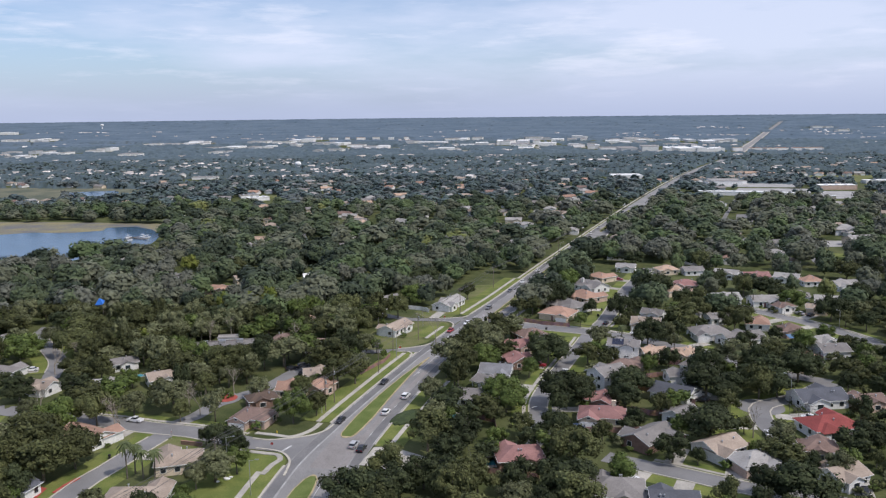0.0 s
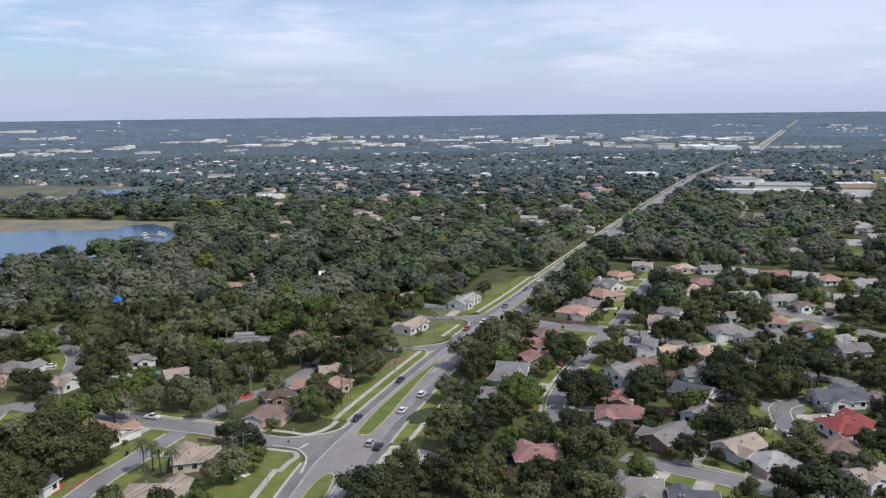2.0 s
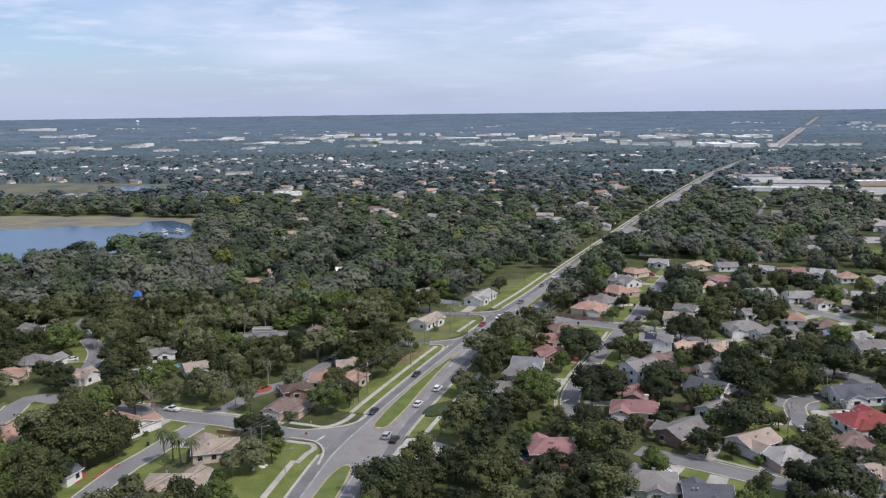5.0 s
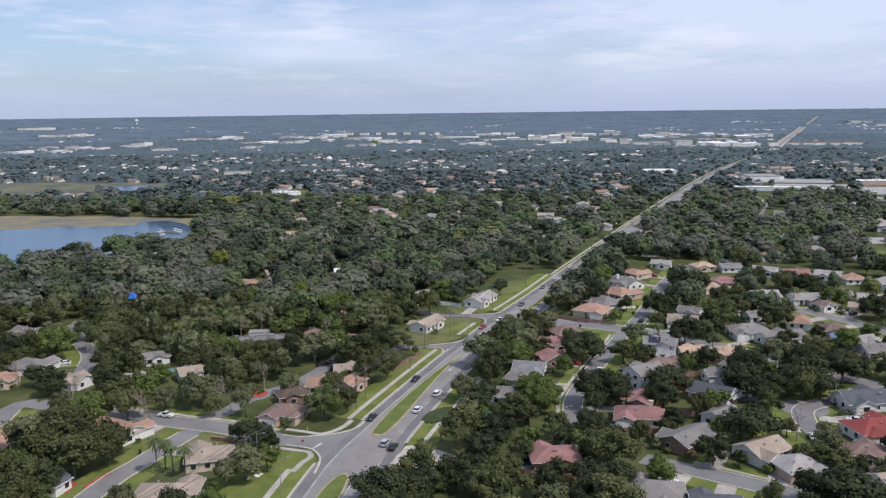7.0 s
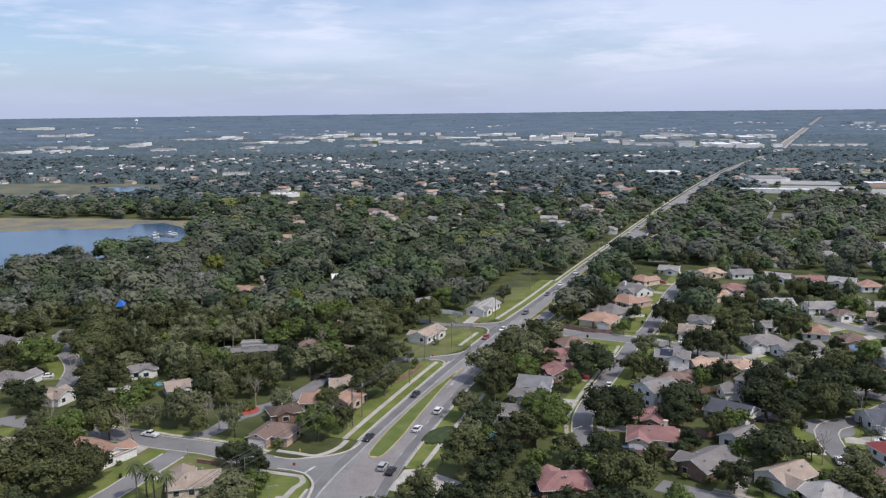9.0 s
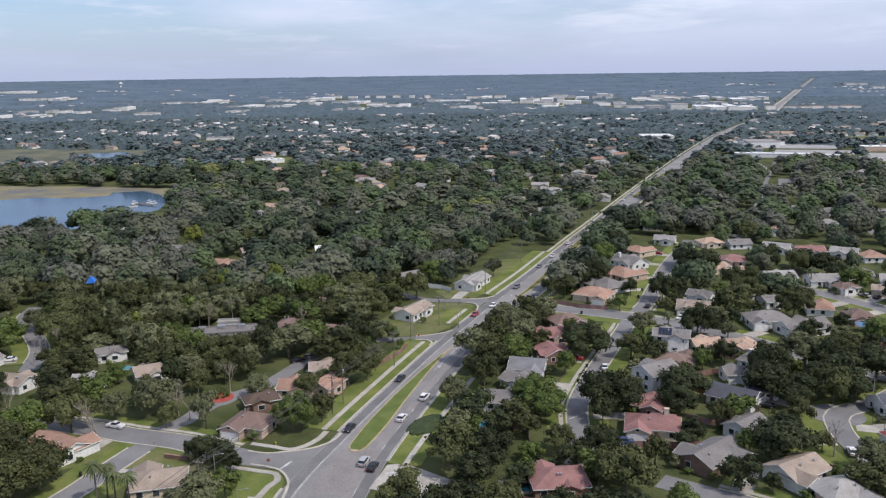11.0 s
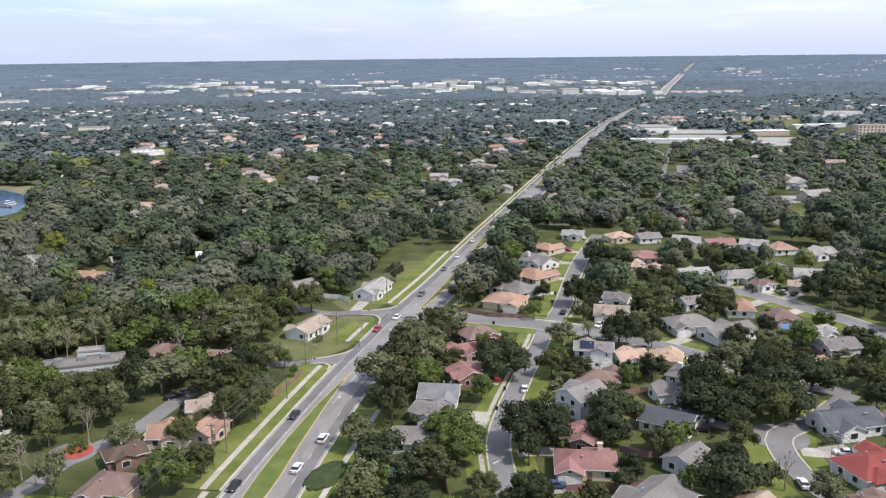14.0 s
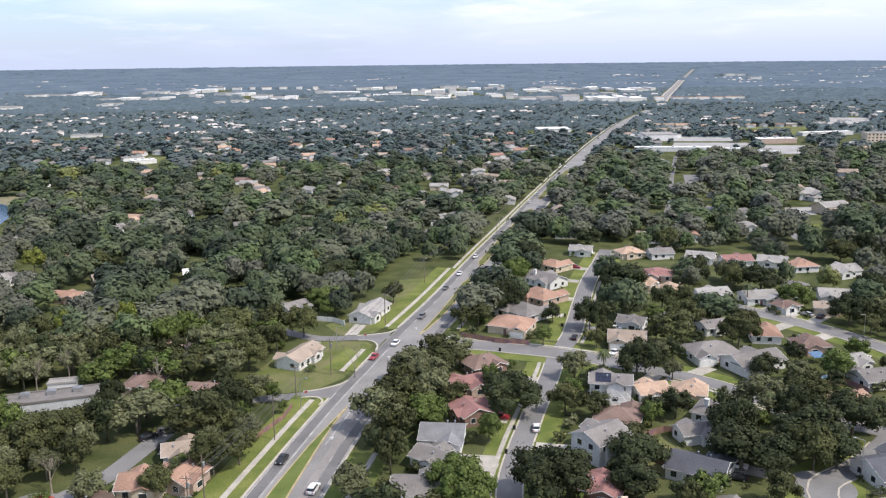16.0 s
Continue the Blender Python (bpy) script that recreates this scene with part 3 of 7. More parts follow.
street([(19, 317.6), (11, 317.7), (3, 318.2), (-5, 319.4), (-13, 325), (-23.1, 334.9)], 5.0, False)
street([(31.8, 308.8), (48.3, 303.1), (59.9, 297.4), (69.5, 292.6), (80.2, 285.5), (92.8, 274.6)], 8.6, walk_side=-1, seen=0.03)
street([(71.5, 292.6), (79.1, 306.6), (83.8, 317.8), (96, 349.4), (108.1, 378.9), (123, 410), (133.1, 432.7)], 6.2, walk_side=1)
street([(70.3, 292), (65.5, 278.7), (59.8, 265), (54.4, 252.8), (50, 242.3), (44.7, 229.6), (38.8, 213.5), (36.1, 201.7), (34.4, 184), (34.2, 180)], 5.4, walk_side=1)
street([(134.2, 350.8), (148.8, 330.2), (155.6, 318.9), (161.5, 309.5), (168.3, 296.3), (174.3, 280.2), (179.4, 260.4)], 6.6, walk_side=-1, seen=0.03)
street([(92.8, 274.6), (102.5, 266), (109.4, 257.4), (115.2, 246.9), (120.1, 238.4), (127, 230.7), (137.7, 221.1)], 6.6, walk_side=1)
street([(137.7, 221.1), (120.4, 207.9), (106, 200.3), (101.3, 188.9), (100.4, 177.4), (101.4, 169.7)], 5.8)
street([(48.9, 164.2), (58.6, 157.4), (67.4, 151.5), (76.3, 145.2), (88, 138.8), (103.6, 132.9)], 6.8, walk_side=-1, seen=0.04)
street([(187, 492), (224, 575), (269, 680), (322, 800)], 3.4, False)
street([(237.2, 408.1), (238.3, 444.5), (252, 473), (266, 502)], 4.6, False)
DISCS.append((105, 199.5, 8))
disc(round_area(105, 199.5, 7.2), 0.112, STREET, "road", "round asphalt end of a dead-end street", "road")
disc(round_area(-64.6, 217.0, 6.0), 0.114, STREET, "road", "asphalt loop round a planted island", "road")
disc(round_area(-63.8, 217.5, 3.9), 0.2, MULCH, "planting_bed", "round bed of bright red mulch in a loop", "planting bed")
DISCS.append((-63.8, 216.0, 7.5))
# brick-paved mouth of a street across from the lawn
disc([(-13.2, 173.9), (-8.8, 174.4), (3.9, 164.2), (2, 154.6), (-16.6, 162.3)], 0.14, CONCRETE, "pavement", "pale paved mouth of a side entrance", "pavement")

# rounded corners where the first side street meets the main road


def corner(bend, tip):
    """An asphalt fillet with its kerb along the bend; tip: a point out on the asphalt."""
    bend = smooth_line(bend, 1.0)
    turn = sum((b[0] - a[0]) * (tip[1] - a[1]) - (b[1] - a[1]) * (tip[0] - a[0]) for a, b in zip(bend, bend[1:]))
    fan = Shape()
    for a, b in zip(bend, bend[1:]):
        tri = [(*a, 0.116), (*b, 0.116), (*tip, 0.116)]
        fan.add(tri, [(0, 1, 2) if turn > 0 else (2, 1, 0)])
    setting("road", fan, STREET, "rounded asphalt corner of a junction", "road")
    side = -1 if turn > 0 else 1
    setting("kerb", ribbon(Shape(), bend, min(0, -0.6 * -side), max(0, -0.6 * -side), 0.26, 0.26), KERB, "pale concrete kerb round a corner", "kerb")
    keep_line(bend, 6.0)


for bend in ([(-52.0, 174.2), (-47.8, 173.0), (-42.2, 171.2), (-39.0, 170.0), (-37.9, 166.8), (-39.4, 163.8), (-41.0, 157.5)], [(-48.1, 186.5), (-42.2, 184.5), (-37.8, 182.8), (-34.6, 184.6), (-31.7, 188.6), (-30.2, 193.2)]):
    setting("pavement", ribbon(Shape(), smooth_line(bend, 1.5), -0.75, 0.75, 0.22, 0.2), CONCRETE, "pale pavement bending round a street corner", "pavement")
corner([(-26.4, 192.2), (-28.0, 187.8), (-31.2, 184.5), (-35.0, 182.7), (-38.9, 181.8), (-43.4, 181.2), (-48.0, 182.6)], (-30, 176))
corner([(3.6, 279.0), (0.6, 276.0), (-5.0, 273.4), (-9.0, 272.6)], (3, 272))
corner([(-4.6, 262.0), (-3.8, 265.0), (-5.6, 267.6), (-9.5, 267.8)], (2, 272))
corner([(21.6, 325.0), (18.6, 322.0), (13.0, 320.6), (8.0, 320.4)], (18, 317))
corner([(13.2, 304.0), (13.9, 309.0), (12.4, 313.4), (8.0, 315.2)], (18, 317))
corner([(-35.6, 156.5), (-35.3, 163.2), (-35.8, 166.8), (-37.5, 170.3), (-39.3, 172.2), (-42.3, 173.6), (-46.0, 174.8)], (-30, 174))

setting("planting_bed", ribbon(Shape(), [(-87.6, 158.0), (-89.3, 154.0), (-90.4, 149.6)], -0.6, 0.6, 0.16, 0.12), MULCH, "strip of bright red mulch beside a street", "planting bed")
disc([(-96.6, 147.0), (-93.4, 147.0), (-93.2, 152.2), (-95.2, 153.2)], 0.17, MULCH, "planting_bed", "patch of bright red mulch under trees", "planting bed")

# ---- lawns, lake, fields ----
def field(points, material, name, label, category, z=0.035):
    FIELDS.append(list(points))
    return disc(points, (z if z > 0.2 else 0.03) + 0.001 * len(FIELDS), material, name, label, category)


field([(-6, 315.5), (5, 315), (11, 313.4), (12.6, 309.5), (10, 300), (2.5, 281), (-5, 274.2), (-13, 272.4), (-23.2, 273.5), (-25.1, 286.2), (-19.3, 301.3)], DRYLAWN, "lawn", "broad mown lawn beside a white house", "lawn")
field([(28.7, 392), (45, 394), (44, 386), (36.8, 369), (21, 334.5), (14, 322.5), (2, 321.5), (-2.9, 334), (21.6, 357)], DRYLAWN, "lawn", "broad roadside lawn beside a pale house", "lawn")
field([(-52, 175.5), (-43.5, 173), (-38.2, 171.5), (-36.3, 166.5), (-36.2, 157), (-40, 147), (-45, 131), (-70.5, 127.3), (-64.5, 148.6), (-55.5, 158)], LAWN, "lawn", "bright green corner lawn beside the main road", "lawn")
field([(-70.2, 187.2), (-56.6, 181.5), (-54.7, 173.8), (-70.3, 167.9), (-77.1, 171.7), (-76.1, 181.4)], DRYLAWN, "lawn", "half-dry corner lawn between two streets", "lawn", 0.02)
field([(-93.5, 194.7), (-81.8, 189), (-85.8, 175.5), (-96.5, 171.6), (-101.3, 185)], DRYLAWN, "lawn", "half-dry lawn before a house", "lawn", 0.02)
field([(0, 200.8), (1.9, 208.5), (9.7, 205.6), (5.9, 191.2), (-5.9, 175.8), (-8.8, 182.6)], LAWN, "lawn", "narrow lawn between pavement and trees", "lawn", 0.03)
field([(81.8, 190.9), (94.4, 191.8), (95.6, 171.6), (85.9, 167.8), (80, 179.4)], LAWN, "lawn", "green lawn at the end of a street", "lawn", 0.02)
field([(70, 225.4), (81.6, 229.2), (82.6, 215.8), (74, 206.3), (68.1, 212.1)], DRYLAWN, "lawn", "half-dry back lawn inside a board fence", "lawn", 0.02)
field([(50.8, 164.1), (78.2, 154.4), (80.1, 149.5), (68.4, 154.4), (53.7, 160.3)], LAWN, "lawn", "green front lawn along a street", "lawn", 0.045)
field([(40.5, 310.6), (53.1, 302.1), (71.4, 296.4), (73.3, 301.1), (57.9, 304.9), (42.4, 317.1)], LAWN, "lawn", "lawn strip before a boundary wall", "lawn", 0.045)
field([(-143.5, 207.5), (-140.9, 205), (-140.4, 196), (-141, 190), (-147, 190)], DRYLAWN, "lawn", "half-dry lawn at a street bend", "lawn", 0.02)
LAKE = [(-292, 392), (-262, 424), (-246, 446), (-234, 470), (-224, 487), (-215, 504), (-206, 516), (-201, 540), (-193, 560), (-197, 590), (-204, 612), (-216, 634), (-236, 655), (-258, 650), (-255, 632), (-278, 621), (-308, 627), (-329, 617), (-420, 600), (-520, 560), (-445, 420), (-358, 350)]
field(LAKE, WATER, "water", "calm pale blue lake water", "lake", 0.06)
field([(-204, 612), (-216, 634), (-236, 655), (-258, 650), (-255, 632), (-278, 621), (-308, 627), (-329, 617), (-420, 600), (-560, 570), (-560, 690), (-400, 702), (-300, 690), (-212, 668), (-196, 630)][::-1], MARSH, "marsh", "tan and green reed marsh along the lake", "marsh", 0.04)
field([(-600, 860), (-600, 1050), (-533, 1062), (-445, 1046), (-349, 1022), (-318, 985), (-325, 905), (-360, 885), (-440, 872), (-520, 872)][::-1], MEADOW, "marsh", "wide green and tan marsh meadow", "marsh", 0.04)
disc([(-421, 981), (-398, 992), (-372, 996), (-358, 968), (-356, 938), (-372, 930), (-396, 934), (-412, 950)][::-1], 0.2, WATER, "water", "small dark pond in the marsh", "pond")
field([(530, 1100), (625, 1090), (570, 978), (474, 1000)][::-1], DRYLAWN, "lawn", "long dry green field among houses", "field", 0.04)
for corners, label in (
    ([(353, 884), (425, 855), (452, 905), (372, 925)], "pale sunlit car park behind a shopping hall"),
    ([(406, 800), (470, 790), (505, 860), (447, 880)], "pale sunlit car park among trees"),
    ([(335, 950), (440, 925), (463, 968), (353, 1015)], "pale sunlit car park beside a shopping hall"),
    ([(639, 1071), (711, 1080), (790, 1205), (743, 1235)], "broad pale lot with scattered trees"),
    ([(258, 628), (271, 626), (293, 676), (278, 680)], "grey asphalt yard among trees"),
    ([(264, 498), (284, 500), (296, 524), (278, 526)], "pale concrete yard beside houses"),
    ([(528, 852), (590, 838), (610, 880), (556, 892)], "pale forecourt of a large building"),
):
    field(corners[::-1], STREET if "asphalt" in label else LOT, "parking_lot", label, "car park", 0.04)
    FIELDS.append([(x * 0.975, y * 0.975) for x, y in corners])
field([(245, 452), (258, 450), (269, 472), (256, 475)], LAWN, "lawn", "bright lawn at the end of a street", "lawn", 0.03)
field([(212.7, 1063.4), (230.9, 1106.2), (273.3, 1093.3), (265.8, 1054.2)], LAWN, "lawn", "bright green sports field", "field", 0.04)
field([(-195.3, 845), (-180.4, 911.2), (-158, 907.5), (-163.7, 841.4)], DRYLAWN, "lawn", "pale green open field", "field", 0.04)
field([(-1.9, 612.3), (-3.7, 642.8), (26.1, 642.8), (22.4, 612.2)], SAND, "lawn", "sandy open lot among trees", "field", 0.04)
for a, b, c, d in ((-232, -42, 2030, 2190), (-1021, -640, 2520, 2660), (-1321, -1100, 2450, 2560), (60, 300, 2290, 2420), (99, 126, 1826, 1985), (300, 420, 2080, 2160), (420, 640, 1840, 1900)):
    field([(a, c + 8), (b, c - 20), (b + 8, d - 20), (a - 8, d)], SAND, "lawn", "long pale bare field far away", "field", 0.1 + ground_z(b, d))

# ---- houses ----
SHARED = {}


def shared(key, make):
    """A mesh made once and used by all parts that look alike."""
    if key not in SHARED:
        SHARED[key] = make()
    return SHARED[key]


def window_mesh(w, h):
    return shared(("window", w, h), lambda: Shape().box(-w / 2 - 0.1, -0.05, -0.1, w / 2 + 0.1, 0.05, h + 0.1).mesh("window", WHITE))


def add_window(owner, x, y, z, turn, w=1.3, h=1.3):
    frame_ob = part("window", window_mesh(w, h), None, owner, place=pose(x, y, z, 0, 0, turn))
    part("pane", shared(("pane", w, h), lambda: Shape().box(-w / 2, -0.07, 0, w / 2, 0.07, h).mesh("pane", GLASS)), None, frame_ob)


def roof_shape(L, W, h, slope, hip, over=0.5, thick=0.2):
    """A hipped or gabled roof over a block L long (x) and W wide, its walls h high."""
    a, b = L / 2 + over, W / 2 + over
    low, top = h - over * slope, h + W / 2 * slope
    e = a - b if hip and a > b + 0.3 else (0.15 if hip else a)
    s = Shape()
    v = [(-a, -b, low), (a, -b, low), (a, b, low), (-a, b, low), (-e, 0, top), (e, 0, top)]
    n = [(x, y, z + thick) for x, y, z in v]
    f_top = [(6, 7, 11, 10), (8, 9, 10, 11), (7, 8, 11), (9, 6, 10)] if hip else [(6, 7, 11, 10), (8, 9, 10, 11)]
    f_low = [(4, 5, 1, 0), (5, 4, 3, 2), (5, 2, 1), (4, 0, 3)] if hip else [(4, 5, 1, 0), (5, 4, 3, 2)]
    rim = [(0, 1, 7, 6), (2, 3, 9, 8)]
    rim += [(1, 2, 8, 7), (3, 0, 6, 9)] if hip else [(1, 5, 11, 7), (5, 2, 8, 11), (3, 4, 10, 9), (4, 0, 6, 10)]
    return s.add(v + n, f_top + f_low + rim)


def fascia_shape(L, W, h, slope, hip, over=0.5, thick=0.2):
    """White boards along the eaves and up the gables."""
    a, b = L / 2 + over + 0.03, W / 2 + over + 0.03
    low, top = h - over * slope + thick / 2 - 0.03, h + W / 2 * slope + thick / 2
    loop = [(-a, -b, low), (a, -b, low), (a, 0, top), (a, b, low), (-a, b, low), (-a, 0, top)]
    if hip:
        loop = [p for p in loop if p[1]]
    v, f, n = [], [], len(loop)
    for x, y, z in loop:
        ox, oy = math.copysign(0.035, x), math.copysign(0.035, y) if y else 0.0
        v += [(x + ox, y + oy, z - 0.1), (x + ox, y + oy, z + 0.08), (x - ox, y - oy, z + 0.08), (x - ox, y - oy, z - 0.1)]
    for k in range(n):
        for q in range(4):
            f.append((k * 4 + q, (k + 1) % n * 4 + q, (k + 1) % n * 4 + (q + 1) % 4, k * 4 + (q + 1) % 4))
    s = Shape().add(v, f)
    return s


def block_shape(L, W, h, slope, gable):
    s = Shape()
    if not gable:
        return s.box(-L / 2, -W / 2, 0, L / 2, W / 2, h)
    a, b, t = L / 2, W / 2, h + W / 2 * slope - 0.02
    v = [(x, y, z) for x in (-a, a) for y, z in ((-b, 0), (b, 0), (b, h), (0, t), (-b, h))]
    return s.add(v, [(0, 4, 3, 2, 1), (5, 6, 7, 8, 9), (0, 5, 9, 4), (1, 2, 7, 6), (0, 1, 6, 5)])


NAMES = {"grey": "grey shingle", "lightgrey": "pale grey shingle", "darkgrey": "charcoal shingle", "bluegrey": "blue-grey shingle", "terracotta": "terracotta-coloured", "peach": "peach-coloured", "brown": "brown shingle", "darkbrown": "dark brown shingle", "red": "red-brown shingle", "brightred": "bright red", "tan": "tan shingle", "white": "white"}
WALLS = {"white": "white walls", "cream": "cream stucco walls", "palegrey": "pale grey walls", "pink": "pinkish stucco walls", "brick": "red brick walls"}
rng = random.Random(7)
HOUSES = []
DRIVES = []
LINES.append((-141.3, 320, -134, 302, 3.2))


def house(x, y, yaw, L, W, roof, kind="gable", wall="white", storeys=1, wing=1, chimney=False, drive=True):
    """A detached house with a garage wing towards the nearest street."""
    L, W = max(L * 0.82, 9.0), W * 0.86 + 0.2
    near = min(STREETS, key=lambda p: (p[0] - x) ** 2 + (p[1] - y) ** 2)
    a = radians(yaw)
    if (near[0] - x) * -math.sin(a) + (near[1] - y) * math.cos(a) < 0:
        yaw, a = yaw + 180, a + math.pi
    h, slope = 2.7 * storeys + 0.2, 0.43
    own = thing("house", pose(x, y, ground_z(x, y), 0, 0, yaw), f"{'two-storey ' if storeys > 1 else ''}house with {WALLS[wall]} and a {NAMES[roof]} {'hip' if kind == 'hip' else 'gable'} roof", "house", "houses of the suburb")
    hip = kind == "hip"
    part("wall", block_shape(L, W, h, slope, not hip), WALL[wall], own, WALLS[wall])
    part("roof", roof_shape(L, W, h, slope, hip), ROOF[roof], own, f"{NAMES[roof]} roof with eaves")
    part("fascia", fascia_shape(L, W, h, slope, hip), WHITE, own, "white painted fascia boards")
    if wing:
        g, reach = 5.6, 2.6
        gx, span = wing * (L / 2 - g / 2 - 0.05), W / 2 + reach
        turn = pose(gx, span / 2, 0, 0, 0, 90)
        part("garage_wing", block_shape(span, g, 2.8, slope, True), WALL[wall], own, place=turn)
        part("garage_roof", roof_shape(span, g, 2.8, slope, False, 0.45), ROOF[roof], own, place=turn)
        part("garage_fascia", fascia_shape(span, g, 2.8, slope, False, 0.45), WHITE, own, place=turn)
        if L > 12.5:
            bw, bx = min(6.8, L * 0.45), -wing * L * 0.2
            rear = pose(bx, -(W / 2 + 1.6) / 2, 0, 0, 0, 90)
            part("rear_wing", block_shape(W / 2 + 1.6, bw, h - 0.15, slope, not hip), WALL[wall], own, place=rear)
            part("rear_roof", roof_shape(W / 2 + 1.6, bw, h - 0.15, slope, hip and W / 2 + 1.6 > bw, 0.4), ROOF[roof], own, place=rear)
            not hip and part("rear_fascia", fascia_shape(W / 2 + 1.6, bw, h - 0.15, slope, False, 0.4), WHITE, own, place=rear)
            add_window(own, bx, -W / 2 - 1.62, 0.95, 0, 1.9, 1.4)
        door = shared("garage_door", lambda: garage_door_shape().mesh("garage_door", WHITE))
        part("garage_door", door, None, own, "white panelled garage door", place=pose(gx, W / 2 + reach + 0.04, 0.02))
        add_window(own, gx, W / 2 + reach + 0.02, 3.05, 0, 0.8, 0.5)
    else:
        g, reach, gx = 5.2, 1.3, (L / 2 - 3.4) * (1 if int(x + y) % 2 else -1)
        span, turn = W / 2 + reach, pose(gx, (W / 2 + reach) / 2, 0, 0, 0, 90)
        part("gable_wing", block_shape(span, g, h - 0.1, slope, True), WALL[wall], own, place=turn)
        part("gable_roof", roof_shape(span, g, h - 0.1, slope, False, 0.4), ROOF[roof], own, place=turn)
        part("gable_fascia", fascia_shape(span, g, h - 0.1, slope, False, 0.4), WHITE, own, place=turn)
        add_window(own, gx, W / 2 + reach + 0.02, 0.95, 0, 1.9, 1.4)
        back = pose(-gx * 0.6, -(W / 2 + 1.0) / 2, 0, 0, 0, 90)
        part("gable_wing", block_shape(W / 2 + 1.0, 4.6, h - 0.2, slope, True), WALL[wall], own, place=back)
        part("gable_roof", roof_shape(W / 2 + 1.0, 4.6, h - 0.2, slope, False, 0.4), ROOF[roof], own, place=back)
        add_window(own, -gx * 0.6, -W / 2 - 1.02, 0.95, 0, 1.7, 1.3)
    fx = -wing * 0.8 if wing else 0.0
    part("door", shared("front_door", lambda: front_door_shape().mesh("door", FENCEWOOD)), None, own, "dark wooden front door", place=pose(fx, W / 2 + 0.03, 0.02))
    for level in range(storeys):
        z = 0.95 + 2.8 * level
        for k in range(int(L // 3.6)):
            px = -L / 2 + 1.9 + k * 3.5
            if px < L / 2 - 1.2:
                (level or (abs(px + wing * L * 0.2) > 4.2 or L <= 12.5 if wing else abs(px + gx * 0.6) > 3.2)) and add_window(own, px, -W / 2 - 0.02, z, 0)
                if abs(px - fx) > 1.6 and (not wing or level or abs(px - wing * (L / 2 - 3.3)) > 4.2):
                    add_window(own, px, W / 2 + 0.02, z, 0)
        for side in (-1, 1):
            add_window(own, side * (L / 2 + 0.02), -W / 5, z, 90)
            if storeys > 1 or W > 10:
                add_window(own, side * (L / 2 + 0.02), W / 5, z, 90)
    if chimney:
        stack = Shape().box(-0.55, -0.45, 0, 0.55, 0.45, h + W / 2 * slope + 1.0).box(-0.65, -0.55, h + W / 2 * slope + 1.0, 0.65, 0.55, h + W / 2 * slope + 1.2)
        part("chimney", stack, WALL[wall], own, "square rendered chimney", place=pose(-L / 4, -W / 4, 0))
    for k in range(2):
        vx, vy = rng.uniform(-L / 3, L / 3), rng.choice((-1, 1)) * W * 0.22
        part("roof_vent", shared("vent", lambda: Shape().tube((0, 0, 0), (0, 0, 0.75), 0.16, 0.16, 8).tube((0, 0, 0.75), (0, 0, 0.9), 0.28, 0.22, 8).mesh("roof_vent", METAL)), None, own, place=pose(vx, vy, h + (W / 2 - abs(vy)) * slope))
    HOUSES.append((x, y, max(L, W) / 2))
    d = math.hypot(x, y + 20)
    west = x < (y - 180.3) * 0.32 - 12
    ux, uy, clear = -x / d, -(y + 20) / d, min(5 + d * 0.03, 30) * (0.85 if west and y < 300 else 0.75 if west else 0.45)
    if not west and y > 285:
        clear *= 2.6
    # Treeless strip from the house towards the camera, so that the house shows.
    LINES.append((x, y, x + ux * clear, y + uy * clear, max(L, W) * (0.4 if west and y < 300 else 0.3 if west else 0.4)))
    DISCS.append((x, y, W / 2))
    if drive and math.hypot(near[0] - x, near[1] - y) < 34:
        start = own.matrix_world @ Vector((wing * (L / 2 - 3.3) if wing else -gx, W / 2 + (3.3 if wing else 0.4), 0))
        goal = min(STREETS, key=lambda p: (p[0] - start.x) ** 2 + (p[1] - start.y) ** 2)
        if 3 < math.hypot(goal[0] - start.x, goal[1] - start.y) < 22:
            line = smooth_line([(start.x, start.y), ((start.x + goal[0]) / 2, (start.y + goal[1]) / 2), goal], 3)
            setting("driveway", ribbon(Shape(), line[:-1], -2.3, 2.3, 0.055 + 0.0004 * len(HOUSES), 0.03), CONCRETE, "pale concrete driveway before a garage", "driveway")
            keep_line([(start.x, start.y), goal], 3.6)
            DRIVES.append((start.x, start.y, *goal))
    return own


def garage_door_shape():
    s = Shape().box(-2.45, 0, 0, 2.45, 0.05, 2.15)
    for k in range(4):
        for j in range(4):
            s.box(-2.35 + j * 1.2, 0.05, 0.06 + k * 0.53, -1.27 + j * 1.2, 0.075, 0.52 + k * 0.53)
    return s


def front_door_shape():
    s = Shape().box(-0.5, 0, 0, 0.5, 0.05, 2.1)
    for z0, z1 in ((0.15, 0.9), (1.05, 1.9)):
        s.box(-0.38, 0.05, z0, -0.05, 0.07, z1).box(0.05, 0.05, z0, 0.38, 0.07, z1)
    return s


# east of the main road
house(61.5, 317.6, -30, 17, 13, "terracotta", "hip", "cream", wing=-1)
house(68.5, 333.5, -61, 21, 13, "grey", "hip", "white", wing=1)
house(79.7, 351.4, -58, 18, 13, "terracotta", "hip", "pink", wing=1)
house(88, 374.3, -58, 18, 12, "grey", "gable", "white", wing=-1, chimney=True)
house(97.4, 398.3, -56, 13.5, 10, "terracotta", "hip", "cream", wing=1)
house(44.5, 281.5, 22, 13.5, 11, "brown", "hip", "brick", wing=0)
house(36.8, 265.5, 18, 12.5, 10, "red", "gable", "pink", wing=0, drive=False)
house(34.9, 247.5, -72, 13, 9, "red", "gable", "brick", wing=0)
